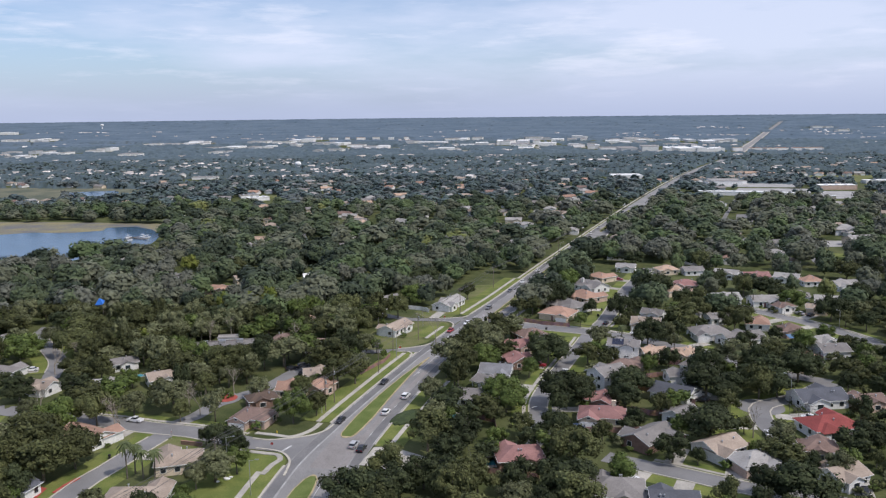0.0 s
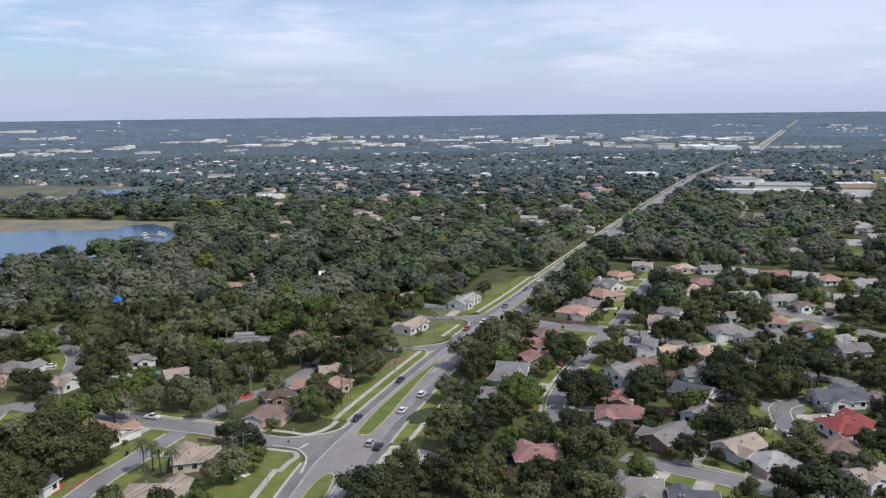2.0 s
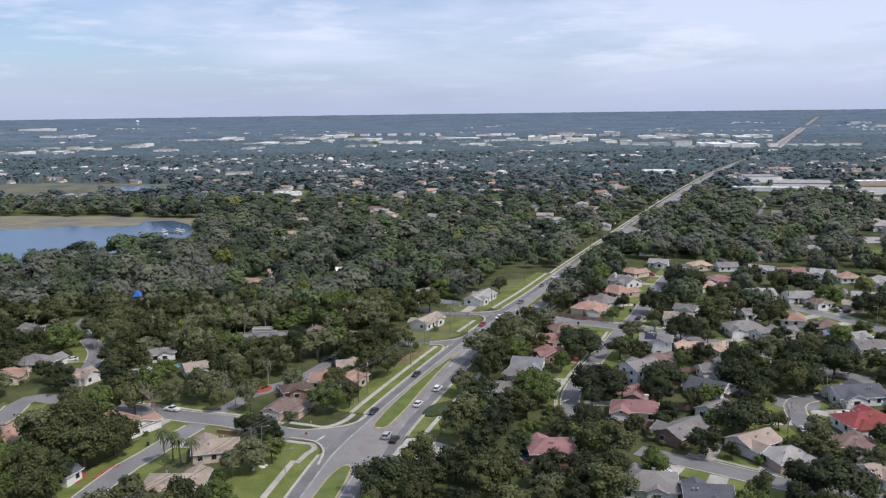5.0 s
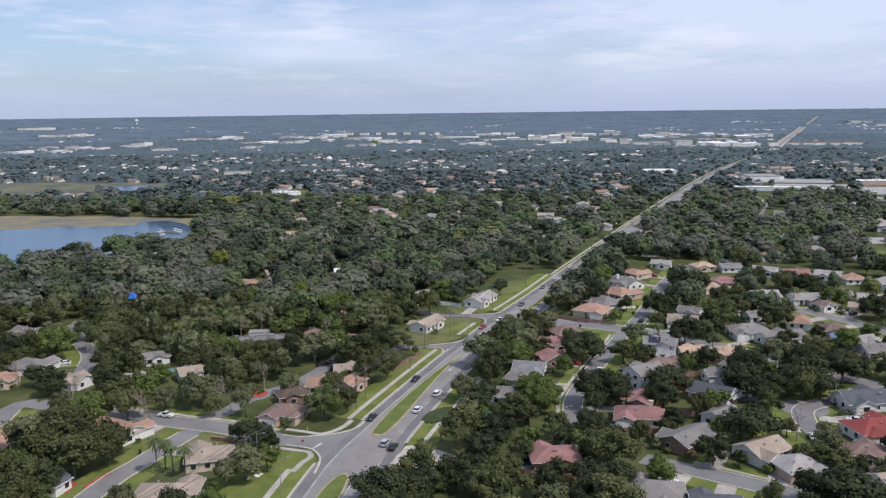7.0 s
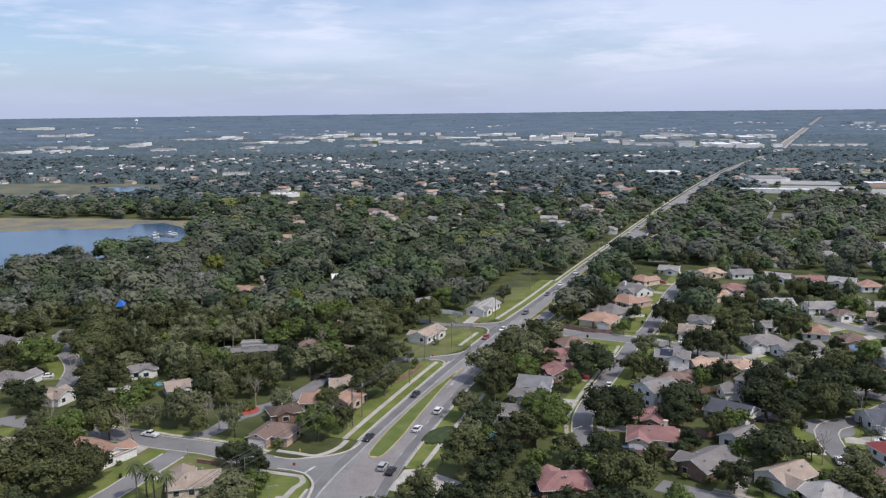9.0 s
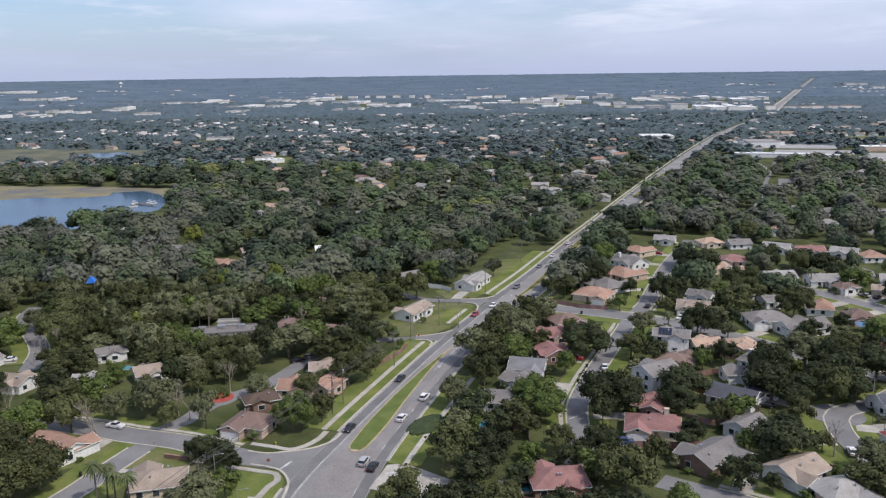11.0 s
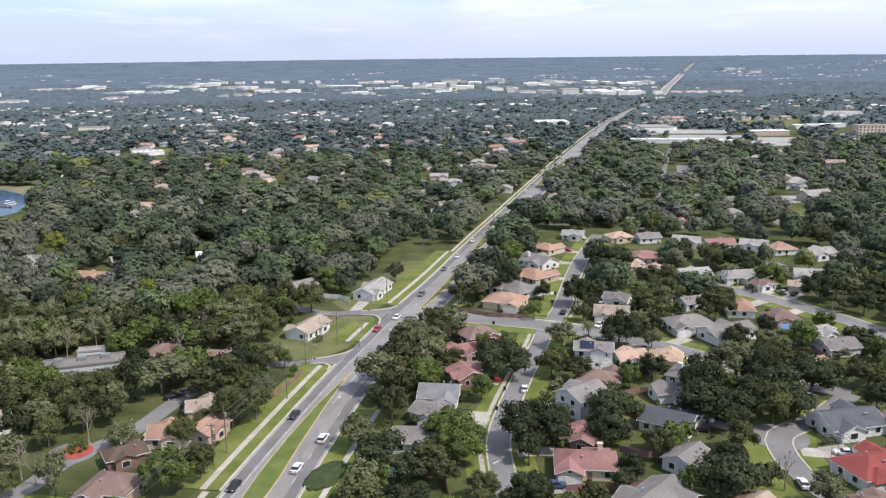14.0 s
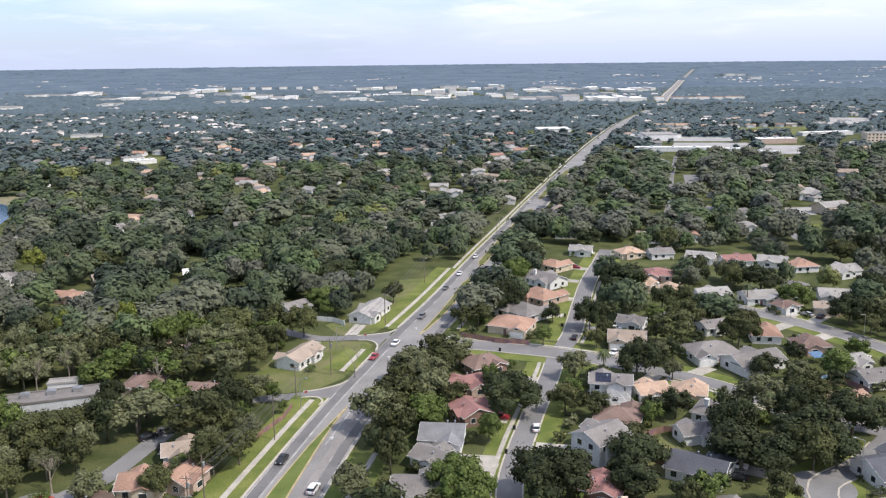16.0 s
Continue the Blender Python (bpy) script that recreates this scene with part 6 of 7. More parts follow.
# ---- woods beyond: real crowns joined in bands of distance ----
def woods(materials, shares, y0, y1, step, templates, tallness, label, jitter=0.42, name="woods", spread=0.0):
    g = np.random.default_rng(int(y0))
    ys, rows = y0, []
    while ys < y1:
        xs = np.arange(-0.66 * (ys + 60), 0.78 * (ys + 60), step)
        rows.append(np.stack([xs + g.uniform(-jitter, jitter, len(xs)) * step, ys + g.uniform(-jitter, jitter, len(xs)) * step], 1))
        ys += step
    at = np.concatenate(rows)
    at = at[~is_open(at[:, 0], at[:, 1], 2.5)]
    settled = (at[:, 1] < 432) & (at[:, 0] > 50 + (at[:, 1] - 320) * 0.42) & (at[:, 0] < 250 - (430 - at[:, 1]) * 0.3)
    at = at[~settled | (g.random(len(at)) < 0.8)]
    settled = (at[:, 1] < 432) & (at[:, 0] > 50 + (at[:, 1] - 320) * 0.42) & (at[:, 0] < 250 - (430 - at[:, 1]) * 0.3)
    drift = np.array([noise.noise((px / 48, py / 48, 3.0)) for px, py in at])
    order = np.clip(0.5 + 0.42 * drift + g.uniform(-0.42, 0.42, len(at)), 0, 0.9999)
    order = np.where((at[:, 0] > (at[:, 1] - 180) * 0.32 + 20) & (at[:, 1] > 400), np.clip(order * 0.6 + 0.32, 0, 0.88), order)
    which, tint = g.integers(0, len(templates), len(at)), np.searchsorted(np.cumsum(shares) / sum(shares), order)
    size = (0.5 + 1.15 * g.beta(1.5, 2.4, len(at))) * np.where(settled, 0.74, 1.0)
    if len(materials) > 5:
        tint = np.where((at[:, 0] > (at[:, 1] - 180) * 0.32 + 15) & (at[:, 1] > 425) & (g.random(len(at)) < 0.3), 4, tint)
        tint = np.where((at[:, 0] < -0.3 * at[:, 1]) & (at[:, 1] < 530) & (g.random(len(at)) < 0.26), g.choice((2, 4), len(at)), tint)
    turn, wide, tall = g.uniform(0, 2 * np.pi, len(at)), size * (spread or step) / 8.4, (0.45 + 0.55 * size) * g.uniform(0.85, 1.12, len(at)) * tallness
    for hue, material in enumerate(materials):
        verts, faces, n = [], [], 0
        for k, (v, f) in enumerate(templates):
            sel = np.nonzero((which == k) & (tint == hue))[0]
            c, s = np.cos(turn[sel])[:, None], np.sin(turn[sel])[:, None]
            z0 = np.array([ground_z(px, py) for px, py in at[sel]])[:, None]
            x = (v[:, 0] * c - v[:, 1] * s) * wide[sel][:, None] + at[sel][:, :1]
            yy = (v[:, 0] * s + v[:, 1] * c) * wide[sel][:, None] + at[sel][:, 1:]
            z = v[:, 2] * tall[sel][:, None] + z0
            verts.append(np.stack([x, yy, z], -1).reshape(-1, 3))
            faces.append((f[None] + (n + len(v) * np.arange(len(sel)))[:, None, None]).reshape(-1, 3))
            n += len(v) * len(sel)
        tagged(new(name, array_mesh(name, np.concatenate(verts), np.concatenate(faces), material, True)), label, "trees", "", "stuff")


MIX = (8, 8, 5.5, 3, 2.2, 0.6)
woods(MIDLEAF, MIX, 322, 470, 13.4, [crown_arrays(500 + k, 5.2, 0.8, 9.8, 14, 880, 0.58, ICO1, 0.76, 0.3, 0.75, (0.45, 0.7), (0.28, 0.44)) for k in range(6)], 1.36, "dense mixed green tree canopy beyond the near streets", 0.75, spread=12.6)
woods(MIDLEAF, MIX, 470, 780, 15.2, [crown_arrays(520 + k, 5.1, 0.3, 9.2, 11, 360, 0.78, ICO1, 0.76, 0.25, 0.85, (0.42, 0.66), (0.3, 0.46)) for k in range(6)], 1.28, "dense green tree canopy of the middle distance", 0.8, spread=14.4)
woods(FARLEAF, (4, 5, 4), 780, 1110, 14.0, [crown_arrays(540 + k, 4.9, 0.0, 8.0, 5, 56, 1.6, ICO1, 0.8, 0.2, 0.9, (0.4, 0.6), (0.34, 0.5)) for k in range(6)], 1.05, "dark green haze-tinted tree canopy far away", 0.8)
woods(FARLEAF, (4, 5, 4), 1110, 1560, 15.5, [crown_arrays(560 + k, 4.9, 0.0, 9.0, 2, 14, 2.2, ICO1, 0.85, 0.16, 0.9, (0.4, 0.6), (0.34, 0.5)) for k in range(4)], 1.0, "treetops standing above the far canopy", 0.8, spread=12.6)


def canopy(material, r0, r1, step, cells, high, rough, label, swell=0.45):
    """One unbroken, uneven sheet of treetops, sunk below the ground where the land is open."""
    g = np.random.default_rng(int(r0))
    rs = np.arange(r0, r1, step)
    way = np.linspace(-0.66, 0.76, cells)
    r, a = np.meshgrid(rs, way, indexing="ij")
    r, a = r + g.uniform(-0.45, 0.45, r.shape) * step, a + g.uniform(-0.45, 0.45, r.shape) * 1.42 / cells
    x, y = r * np.sin(a), r * np.cos(a)
    z = np.array([ground_z(px, py) for px, py in zip(x.ravel(), y.ravel())]).reshape(r.shape)
    slow = np.array([noise.noise((px / 70, py / 70, 0.0)) for px, py in zip(x.ravel(), y.ravel())]).reshape(r.shape)
    z += np.where(is_open(x, y, 4.0), -0.4, high * (1 + swell * slow) + rough * g.uniform(-1, 1, r.shape)) * np.clip((r - r0) / 40, 0, 1)
    n, m = r.shape
    i = (np.arange(n - 1)[:, None] * m + np.arange(m - 1)).ravel()
    faces = np.concatenate([np.stack([i, i + 1, i + m + 1], 1), np.stack([i, i + m + 1, i + m], 1)])[:, ::-1]
    tagged(new("woods", array_mesh("woods", np.stack([x, y, z], -1).reshape(-1, 3), faces, material)), label, "trees", "", "stuff")


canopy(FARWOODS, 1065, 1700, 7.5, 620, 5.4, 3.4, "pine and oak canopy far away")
canopy(MIDHAZE, 1650, 2500, 11.0, 440, 6.0, 3.4, "pine and oak canopy near the horizon")
canopy(HAZEWOODS, 2440, 4790, 18.0, 560, 6.0, 1.0, "blue-green woods along the horizon", 0.12)

# ---- vehicles ----
PAINTS = {n: surface(n + "_car_paint", tuple(v * 0.9 for v in c), tuple(min(1, v * 1.1) for v in c), 3, 0.3, gloss=0.5) for n, c in {"black": (0.02, 0.02, 0.025), "white": (0.75, 0.75, 0.75), "silver": (0.42, 0.43, 0.44), "red": (0.35, 0.03, 0.04), "blue": (0.05, 0.08, 0.16), "grey": (0.14, 0.14, 0.15)}.items()}


def car_profile(kind):
    """Side outlines (length, height) of the lower body and of the glazed cabin."""
    body = [(-2.3, 0.32), (2.25, 0.32), (2.35, 0.62), (2.2, 0.82), (1.1, 0.95), (-1.6, 1.0), (-2.25, 0.95), (-2.35, 0.6)]
    if kind == "suv":
        return [(a, b * 1.1) for a, b in body], [(0.95, 1.02), (0.35, 1.62), (-1.9, 1.64), (-2.2, 1.06)]
    if kind == "pickup":
        return [(a * 1.1, b * 1.1) for a, b in body], [(0.95, 1.02), (0.4, 1.62), (-0.75, 1.64), (-0.95, 1.06)]
    return body, [(1.05, 0.93), (0.3, 1.4), (-1.1, 1.42), (-1.85, 0.97)]


def side_prism(outline, half, tuck=0.0):
    s, n = Shape(), len(outline)
    top = max(z for _, z in outline)
    v = []
    for side in (-1, 1):
        v += [(x, side * (half - (tuck if z > top - 0.12 else 0)), z) for x, z in outline]
    return s.add(v, [tuple(range(n)), tuple(range(n, 2 * n))[::-1]] + [(i, n + i, n + (i + 1) % n, (i + 1) % n) for i in range(n)])


def car(x, y, yaw, paint, kind="saloon", label=""):
    body, cabin = car_profile(kind)
    own = thing("car", pose(x, y, 0.125, 0, 0, yaw), label or f"{paint} {kind} car on the road", "car", "cars")
    part("body", side_prism(body, 0.9, 0.06), PAINTS[paint], own)
    part("glasshouse", side_prism(cabin, 0.82, 0.14), GLASS, own, "dark car windows")
    (ax, az), (bx, bz) = cabin[1], cabin[2]
    part("roof", Shape().box(bx - 0.05, -0.7, min(az, bz) - 0.02, ax + 0.05, 0.7, max(az, bz) + 0.05), PAINTS[paint], own)
    for px in (-1.42, 1.42):
        for py in (-0.84, 0.84):
            wheel = part("wheel", shared("wheel", lambda: Shape().tube((0, -0.11, 0), (0, 0.11, 0), 0.34, 0.34, 14).mesh("wheel", RUBBER)), None, own, place=pose(px, py, 0.3))
            part("rim", shared("rim", lambda: Shape().tube((0, -0.125, 0), (0, 0.125, 0), 0.2, 0.2, 10).mesh("rim", METAL)), None, wheel)
    for py in (-0.62, 0.62):
        part("headlight", shared("headlight", lambda: Shape().box(-0.06, -0.2, -0.08, 0.06, 0.2, 0.08).mesh("headlight", LAMP)), None, own, place=pose(2.3, py, 0.68))
        part("tail_light", shared("tail_light", lambda: Shape().box(-0.05, -0.2, -0.09, 0.05, 0.2, 0.09).mesh("tail_light", TAIL)), None, own, place=pose(-2.31, py, 0.78))
    return own


def lane_car(s, n, away, paint, kind="saloon"):
    (x, y), (x2, y2) = axis_between(s, s + 2, 1.0)[0][0], axis_between(s, s + 2, 1.0)[0][-1]
    yaw = math.degrees(math.atan2(y2 - y, x2 - x))
    d = math.hypot(x2 - x, y2 - y)
    car(x + (y2 - y) / d * n, y - (x2 - x) / d * n, yaw + (0 if away else 180), paint, kind, f"{paint} {kind} car driving on the main road")


lane_car(12.5, -5.6, False, "black")
lane_car(50, -5.9, False, "black", "saloon")
lane_car(-4.5, 5.0, True, "silver", "suv")
lane_car(-6.5, 7.8, True, "black")
lane_car(22.5, 5.2, True, "white")
lane_car(38, 6.2, True, "white", "suv")
lane_car(121, -6.0, False, "red")
lane_car(135, -3.6, False, "white")
lane_car(165, -4.0, False, "grey", "suv")
lane_car(205, -6.0, False, "grey")
lane_car(229, -5.6, False, "white")
lane_car(262, -5.4, False, "white")
lane_car(308, -5.0, False, "grey")
lane_car(346, 4.4, True, "white", "suv")
lane_car(420, -5.0, False, "white")
lane_car(486, 4.4, True, "red")
for s, n, away, paint, kind in ((395, 4.6, True, "grey", "saloon"), (452, -4.8, False, "silver", "suv"), (530, 4.4, True, "white", "saloon"), (561, -4.6, False, "black", "saloon"), (604, -4.8, False, "white", "suv"), (655, 4.4, True, "silver", "saloon"), (702, 4.4, True, "white", "saloon"), (735, -4.8, False, "white", "saloon"), (810, 4.4, True, "white", "suv"), (870, -4.8, False, "grey", "saloon")):
    lane_car(s, n, away, paint, kind)
car(-86.4, 197.6, 160, "white", "pickup", "white pickup parked at the kerb of a street")
car(98, 176.4, 78, "white", "saloon", "white car parked on a dead-end street")
car(50.5, 237.4, 75, "white", "saloon", "white car parked beside a street")
car(80, 304.8, 66, "black", "saloon", "dark car parked beside a street")
car(170, 315.9, 110, "silver", "saloon", "silver car parked on a driveway")
car(88.5, 205.3, 150, "black", "saloon", "black car parked on a driveway")
car(163, 271, 40, "white", "saloon", "white car parked before a house")
car(160.1, 269.1, 40, "black", "saloon", "black car parked before a house")
car(-42.7, 250.3, 30, "grey", "suv", "grey car parked on a driveway")
car(-46.6, 247.4, 30, "black", "saloon", "dark car parked on a driveway")

parking = random.Random(17)
for ax, ay, bx, by in DRIVES:
    span = math.hypot(bx - ax, by - ay)
    if span > 9 and parking.random() < 0.5:
        f = 3.4 / span
        paint, kind = parking.choice(("white", "silver", "black", "grey", "white", "blue", "red")), parking.choice(("saloon", "suv", "saloon", "pickup"))
        car(ax + (bx - ax) * f, ay + (by - ay) * f, math.degrees(math.atan2(by - ay, bx - ax)) + parking.choice((0, 180)), paint, kind, f"{paint} {kind} car parked on a concrete driveway")


# ---- poles, wires, street lamps ----
def utility_pole(x, y, h=11.0, arm=True, can=False):
    own = thing("utility_pole", pose(x, y, 0, 0, 0, 18 - 35), "weathered wooden utility pole beside the road", "pole", "utility poles")
    part("pole", Shape().tube((0, 0, 0), (0, 0, h), 0.17, 0.12, 8), WOOD, own)
    if arm:
        part("crossarm", Shape().box(-1.2, -0.07, h - 0.75, 1.2, 0.07, h - 0.6), WOOD, own)
        for k in (-1.1, -0.4, 0.4, 1.1):
            part("insulator", shared("insulator", lambda: Shape().tube((0, 0, 0), (0, 0, 0.2), 0.06, 0.04, 6).mesh("insulator", WHITE)), None, own, place=pose(k, 0, h - 0.6))
    if can:
        part("transformer", Shape().tube((0.35, 0, h - 2.6), (0.35, 0, h - 1.6), 0.26, 0.26, 10).tube((0.35, 0, h - 1.6), (0.35, 0, h - 1.5), 0.28, 0.1, 10), METAL, own, "grey transformer can")


POLES = [(-68.6, 115.6), (-51.8, 154.5), (-29.7, 203.6), (-15.1, 241.8), (-1, 284.4), (18.3, 331.2), (38.3, 384.9), (62.8, 436.1), (89, 484.8), (117.4, 554.3)]
for k, (x, y) in enumerate(POLES):
    utility_pole(x, y, 11.5, True, k in (2, 4))
utility_pole(-27.8, 211.3, 12, False, True)
utility_pole(-10.7, 267.4, 10, True)
for (ax, ay), (bx, by) in zip(POLES, POLES[1:]):
    for off, z in ((-1.1, 11.1), (0.4, 11.1), (1.1, 11.1), (0.2, 8.6)):
        wire = Shape().pipe([(ax + off + (bx - ax) * t, ay + (by - ay) * t, z - 3.2 * t * (1 - t)) for t in (i / 8 for i in range(9))], 0.06)
        tagged(new("power_line", wire.mesh("power_line", WIRE)), "thin black overhead wire slung between utility poles", "cable", "overhead wires")


def street_lamp(x, y, yaw, h=9.0):
    own = thing("street_lamp", pose(x, y, 0, 0, 0, yaw), "pale grey street lamp with a short arm", "street lamp", "street lamps")
    part("pole", Shape().tube((0, 0, 0), (0, 0, h), 0.11, 0.07, 8), METAL, own)
    part("arm", Shape().tube((0, 0, h - 0.1), (1.8, 0, h + 0.25), 0.05, 0.04, 6), METAL, own)
    part("head", Shape().box(1.6, -0.16, h + 0.15, 2.3, 0.16, h + 0.3), METAL, own)


for x, y, yaw, h in ((-41.6, 145.8, 0, 9), (-30.7, 201.7, -18, 8), (-9.2, 259.8, -18, 9), (1, 306.9, -18, 8), (114.7, 200.3, 150, 10), (31.2, 183.5, 20, 7), (161.4, 312.3, 0, 8), (175.1, 290.6, 200, 8), (94.2, 335.5, 200, 8), (-51.8, 166.1, 0, 7), (-135.3, 264.7, 0, 7), (89.1, 478.5, 0, 9)):
    street_lamp(x, y, yaw, h)


# ---- fences, screen enclosures, small things ----
def fence(points, h=1.8, material=FENCEWOOD, label="weathered cedar board fence round a back garden"):
    own = thing("fence", pose(points[0][0], points[0][1], 0), label, "fence", "garden fences")
    bx, by = points[0]
    for (ax, ay), (cx, cy) in zip(points, points[1:]):
        d = math.hypot(cx - ax, cy - ay)
        n, yaw = max(1, round(d / 2.4)), math.degrees(math.atan2(cy - ay, cx - ax))
        for k in range(n):
            w = d / n
            boards = shared(("boards", round(w, 1), h, material.name), lambda: fence_panel(w, h).mesh("panel", material))
            here = pose(ax - bx + (cx - ax) * k / n, ay - by + (cy - ay) * k / n, 0, 0, 0, yaw)
            part("panel", boards, None, own, place=here)
            part("post", shared(("post", h, material.name), lambda: Shape().box(-0.07, -0.07, 0, 0.07, 0.07, h + 0.1).mesh("post", material)), None, own, place=here)


def fence_panel(w, h):
    return Shape().prism([(0.05, -0.03), (w - 0.05, -0.03), (w - 0.05, 0.03), (0.05, 0.03)], 0.06, h)


fence([(42.4, 313.4), (53.1, 305.4), (63.7, 301.1)], 1.8)
fence([(69, 232.1), (70, 221.6), (75.9, 213), (85.6, 202.4)], 1.8)
fence([(68, 225.5), (81.6, 231.1), (93.2, 227.2)], 1.8)
fence([(64.3, 197.8), (69.2, 193.9), (77, 193.8)], 1.8)
fence([(46.8, 181.5), (58.5, 180.5), (68.3, 181.4)], 1.8)
fence([(16.6, 194.1), (21.5, 191.2), (21.5, 177.7)], 1.8)
fence([(88.8, 167.8), (94.6, 163), (96.7, 154.3)], 1.8)
fence([(67.9, 244.5), (83.4, 246.3), (95, 244.3)], 1.8)
fence([(135.4, 253.4), (145, 253.3), (147, 245.7)], 1.8)
fence([(19.5, 166.2), (11.7, 156.5), (29.4, 150.7)], 1.8)
fence([(3.9, 332.2), (0, 336.8), (-7.7, 340.5)], 1.9, WHITE, "white painted board fence beside a house")
fence([(-21.4, 239.9), (-13.6, 254.2), (-11.6, 261.7)], 1.5)


def screen_cage(x, y, yaw, L, W, h=3.0, pool=True, frame_paint=WIRE):
    """A screened frame over a garden pool."""
    own = thing("pool_enclosure", pose(x, y, 0.02, 0, 0, yaw), f"screened pool enclosure with a slim {'white' if frame_paint == WHITE else 'dark'} frame", "pool enclosure")
    deck = Shape().box(-L / 2, -W / 2, 0, L / 2, W / 2, 0.08)
    part("deck", deck, CONCRETE, own)
    if pool:
        part("pool", Shape().box(-L / 2 + 1.4, -W / 2 + 1.4, 0.08, L / 2 - 1.4, W / 2 - 1.4, 0.1), POOL, own, "clear blue pool water")
    bar = lambda a, b, name: part(name, Shape().tube(a, b, 0.05, 0.05, 4), frame_paint, own)
    nx, ny = max(2, round(L / 2)), max(2, round(W / 2))
    for i in range(nx + 1):
        px = -L / 2 + L * i / nx
        for py in (-W / 2, W / 2):
            bar((px, py, 0), (px, py, h), "post")
        bar((px, -W / 2, h), (px, W / 2, h), "rail")
    for j in range(ny + 1):
        py = -W / 2 + W * j / ny
        bar((-L / 2, py, h), (L / 2, py, h), "rail")


screen_cage(9.3, 197, -12, 8, 6)
screen_cage(16.6, 162.3, 4, 8, 7)
screen_cage(74.7, 247.3, 0, 8, 5, 3, False, WHITE)
screen_cage(136.1, 277.9, 16, 6, 6, 3, False)
screen_cage(114.8, 190.7, 6, 7, 5, 3, False)

pool = thing("garden_pool", pose(142.1, 256.1, 0), "round raised garden pool with blue water", "pool")
part("rim", Shape().prism(round_area(0, 0, 2.6), 0, 1.0), WHITE, pool)
part("water", Shape().prism(round_area(0, 0, 2.4), 1.0, 1.02), POOL, pool)
DARKHEDGE = surface("hedge_leaves", (0.03, 0.045, 0.018), (0.05, 0.07, 0.025), 1.5, 0.9, 0.1, 0.25, island=0.2)
bed = thing("ground_cover_bed", pose(-4.4, 196.5, 0, 0, 0, 62), "oval bed of low dark green ground cover", "planting bed")
hv, hf = ico(4)
hv = hv * (1 + np.random.default_rng(2).uniform(-0.07, 0.07, len(hv)))[:, None] * np.array([7.6, 4.0, 0.7])
part("foliage", array_mesh("foliage", hv, hf, DARKHEDGE, True), None, bed)
# Held up at treetop height so that the camera sees it over the trees.
tarp = thing("tarpaulin", pose(-141.3, 320, 0) @ Matrix.Diagonal((0.6, 0.6, 1.0, 1)), "bright blue tarpaulin raised on tall posts", "tarpaulin")
part("cover", Shape().add([(-3, -2, 9.0), (3, -2, 9.4), (3, 2, 10.5), (-3, 2, 10.2), (0, 0, 12)], [(0, 1, 4), (1, 2, 4), (2, 3, 4), (3, 0, 4), (3, 2, 1, 0)]), BLUETARP, tarp)
for px, py in ((-2.8, -1.8), (2.8, -1.8), (2.8, 1.8), (-2.8, 1.8)):
    part("post", Shape().tube((px, py, 0), (px, py, 9.6), 0.08, 0.08, 6), WOOD, tarp)
canopy = thing("blue_awning", pose(146.7, 271.2, 0, 0, 0, 5) @ Matrix.Diagonal((0.6, 0.7, 0.9, 1)), "blue fabric awning beside a house", "awning")
part("cover", Shape().add([(-3.5, -2.5, 2.4), (3.5, -2.5, 2.4), (3.5, 2.5, 3.2), (-3.5, 2.5, 3.2), (-3.5, -2.5, 2.5), (3.5, -2.5, 2.5), (3.5, 2.5, 3.3), (-3.5, 2.5, 3.3)], [(3, 2, 1, 0), (4, 5, 6, 7), (0, 1, 5, 4), (1, 2, 6, 5), (2, 3, 7, 6), (3, 0, 4, 7)]), BLUECLOTH, canopy)
for px in (-3.3, 3.3):
    part("post", Shape().tube((px, -2.4, 0), (px, -2.4, 2.45), 0.06, 0.06, 6), METAL, canopy)
dock = thing("lake_dock", pose(-412, 842, 0, 0, 0, -6), "long low wooden dock over the marsh", "dock")
part("deck", Shape().box(-36, -1.2, 1.0, 36, 1.2, 1.2), WOOD, dock)
for k in range(12):
    part("pile", shared("pile", lambda: Shape().tube((0, 0, -0.2), (0, 0, 1.0), 0.2, 0.2, 6).mesh("pile", WOOD)), None, dock, place=pose(-33 + 6 * k, 0, 0))

low_wall = thing("garden_wall", pose(-64.4, 178.3, 0, 0, 0, -17.5), "low red-brown brick wall at a street corner", "wall")
part("brickwork", Shape().box(-3.3, -0.2, 0, 3.3, 0.2, 1.1), WALL["brick"], low_wall)
part("coping", Shape().box(-3.4, -0.28, 1.1, 3.4, 0.28, 1.2), FENCEWOOD, low_wall)
shrub_mesh = []
for k in range(3):
    v, f = crown_arrays(900 + k, 1.0, 0.0, 1.5, 5, 160, 0.16, ICO1)
    shrub_mesh.append(array_mesh("shrub", v, f, LEAF["bright"], True))
shrubs = random.Random(5)


def shrub(x, y, size, label="round green garden shrub"):
    ob = new("shrub", shrub_mesh[shrubs.randrange(3)])
    ob.matrix_world = pose(x, y, 0.03, 0, 0, shrubs.uniform(0, 360)) @ Matrix.Diagonal((size, size, size, 1))
    return tagged(ob, label, "shrub", "garden shrubs")


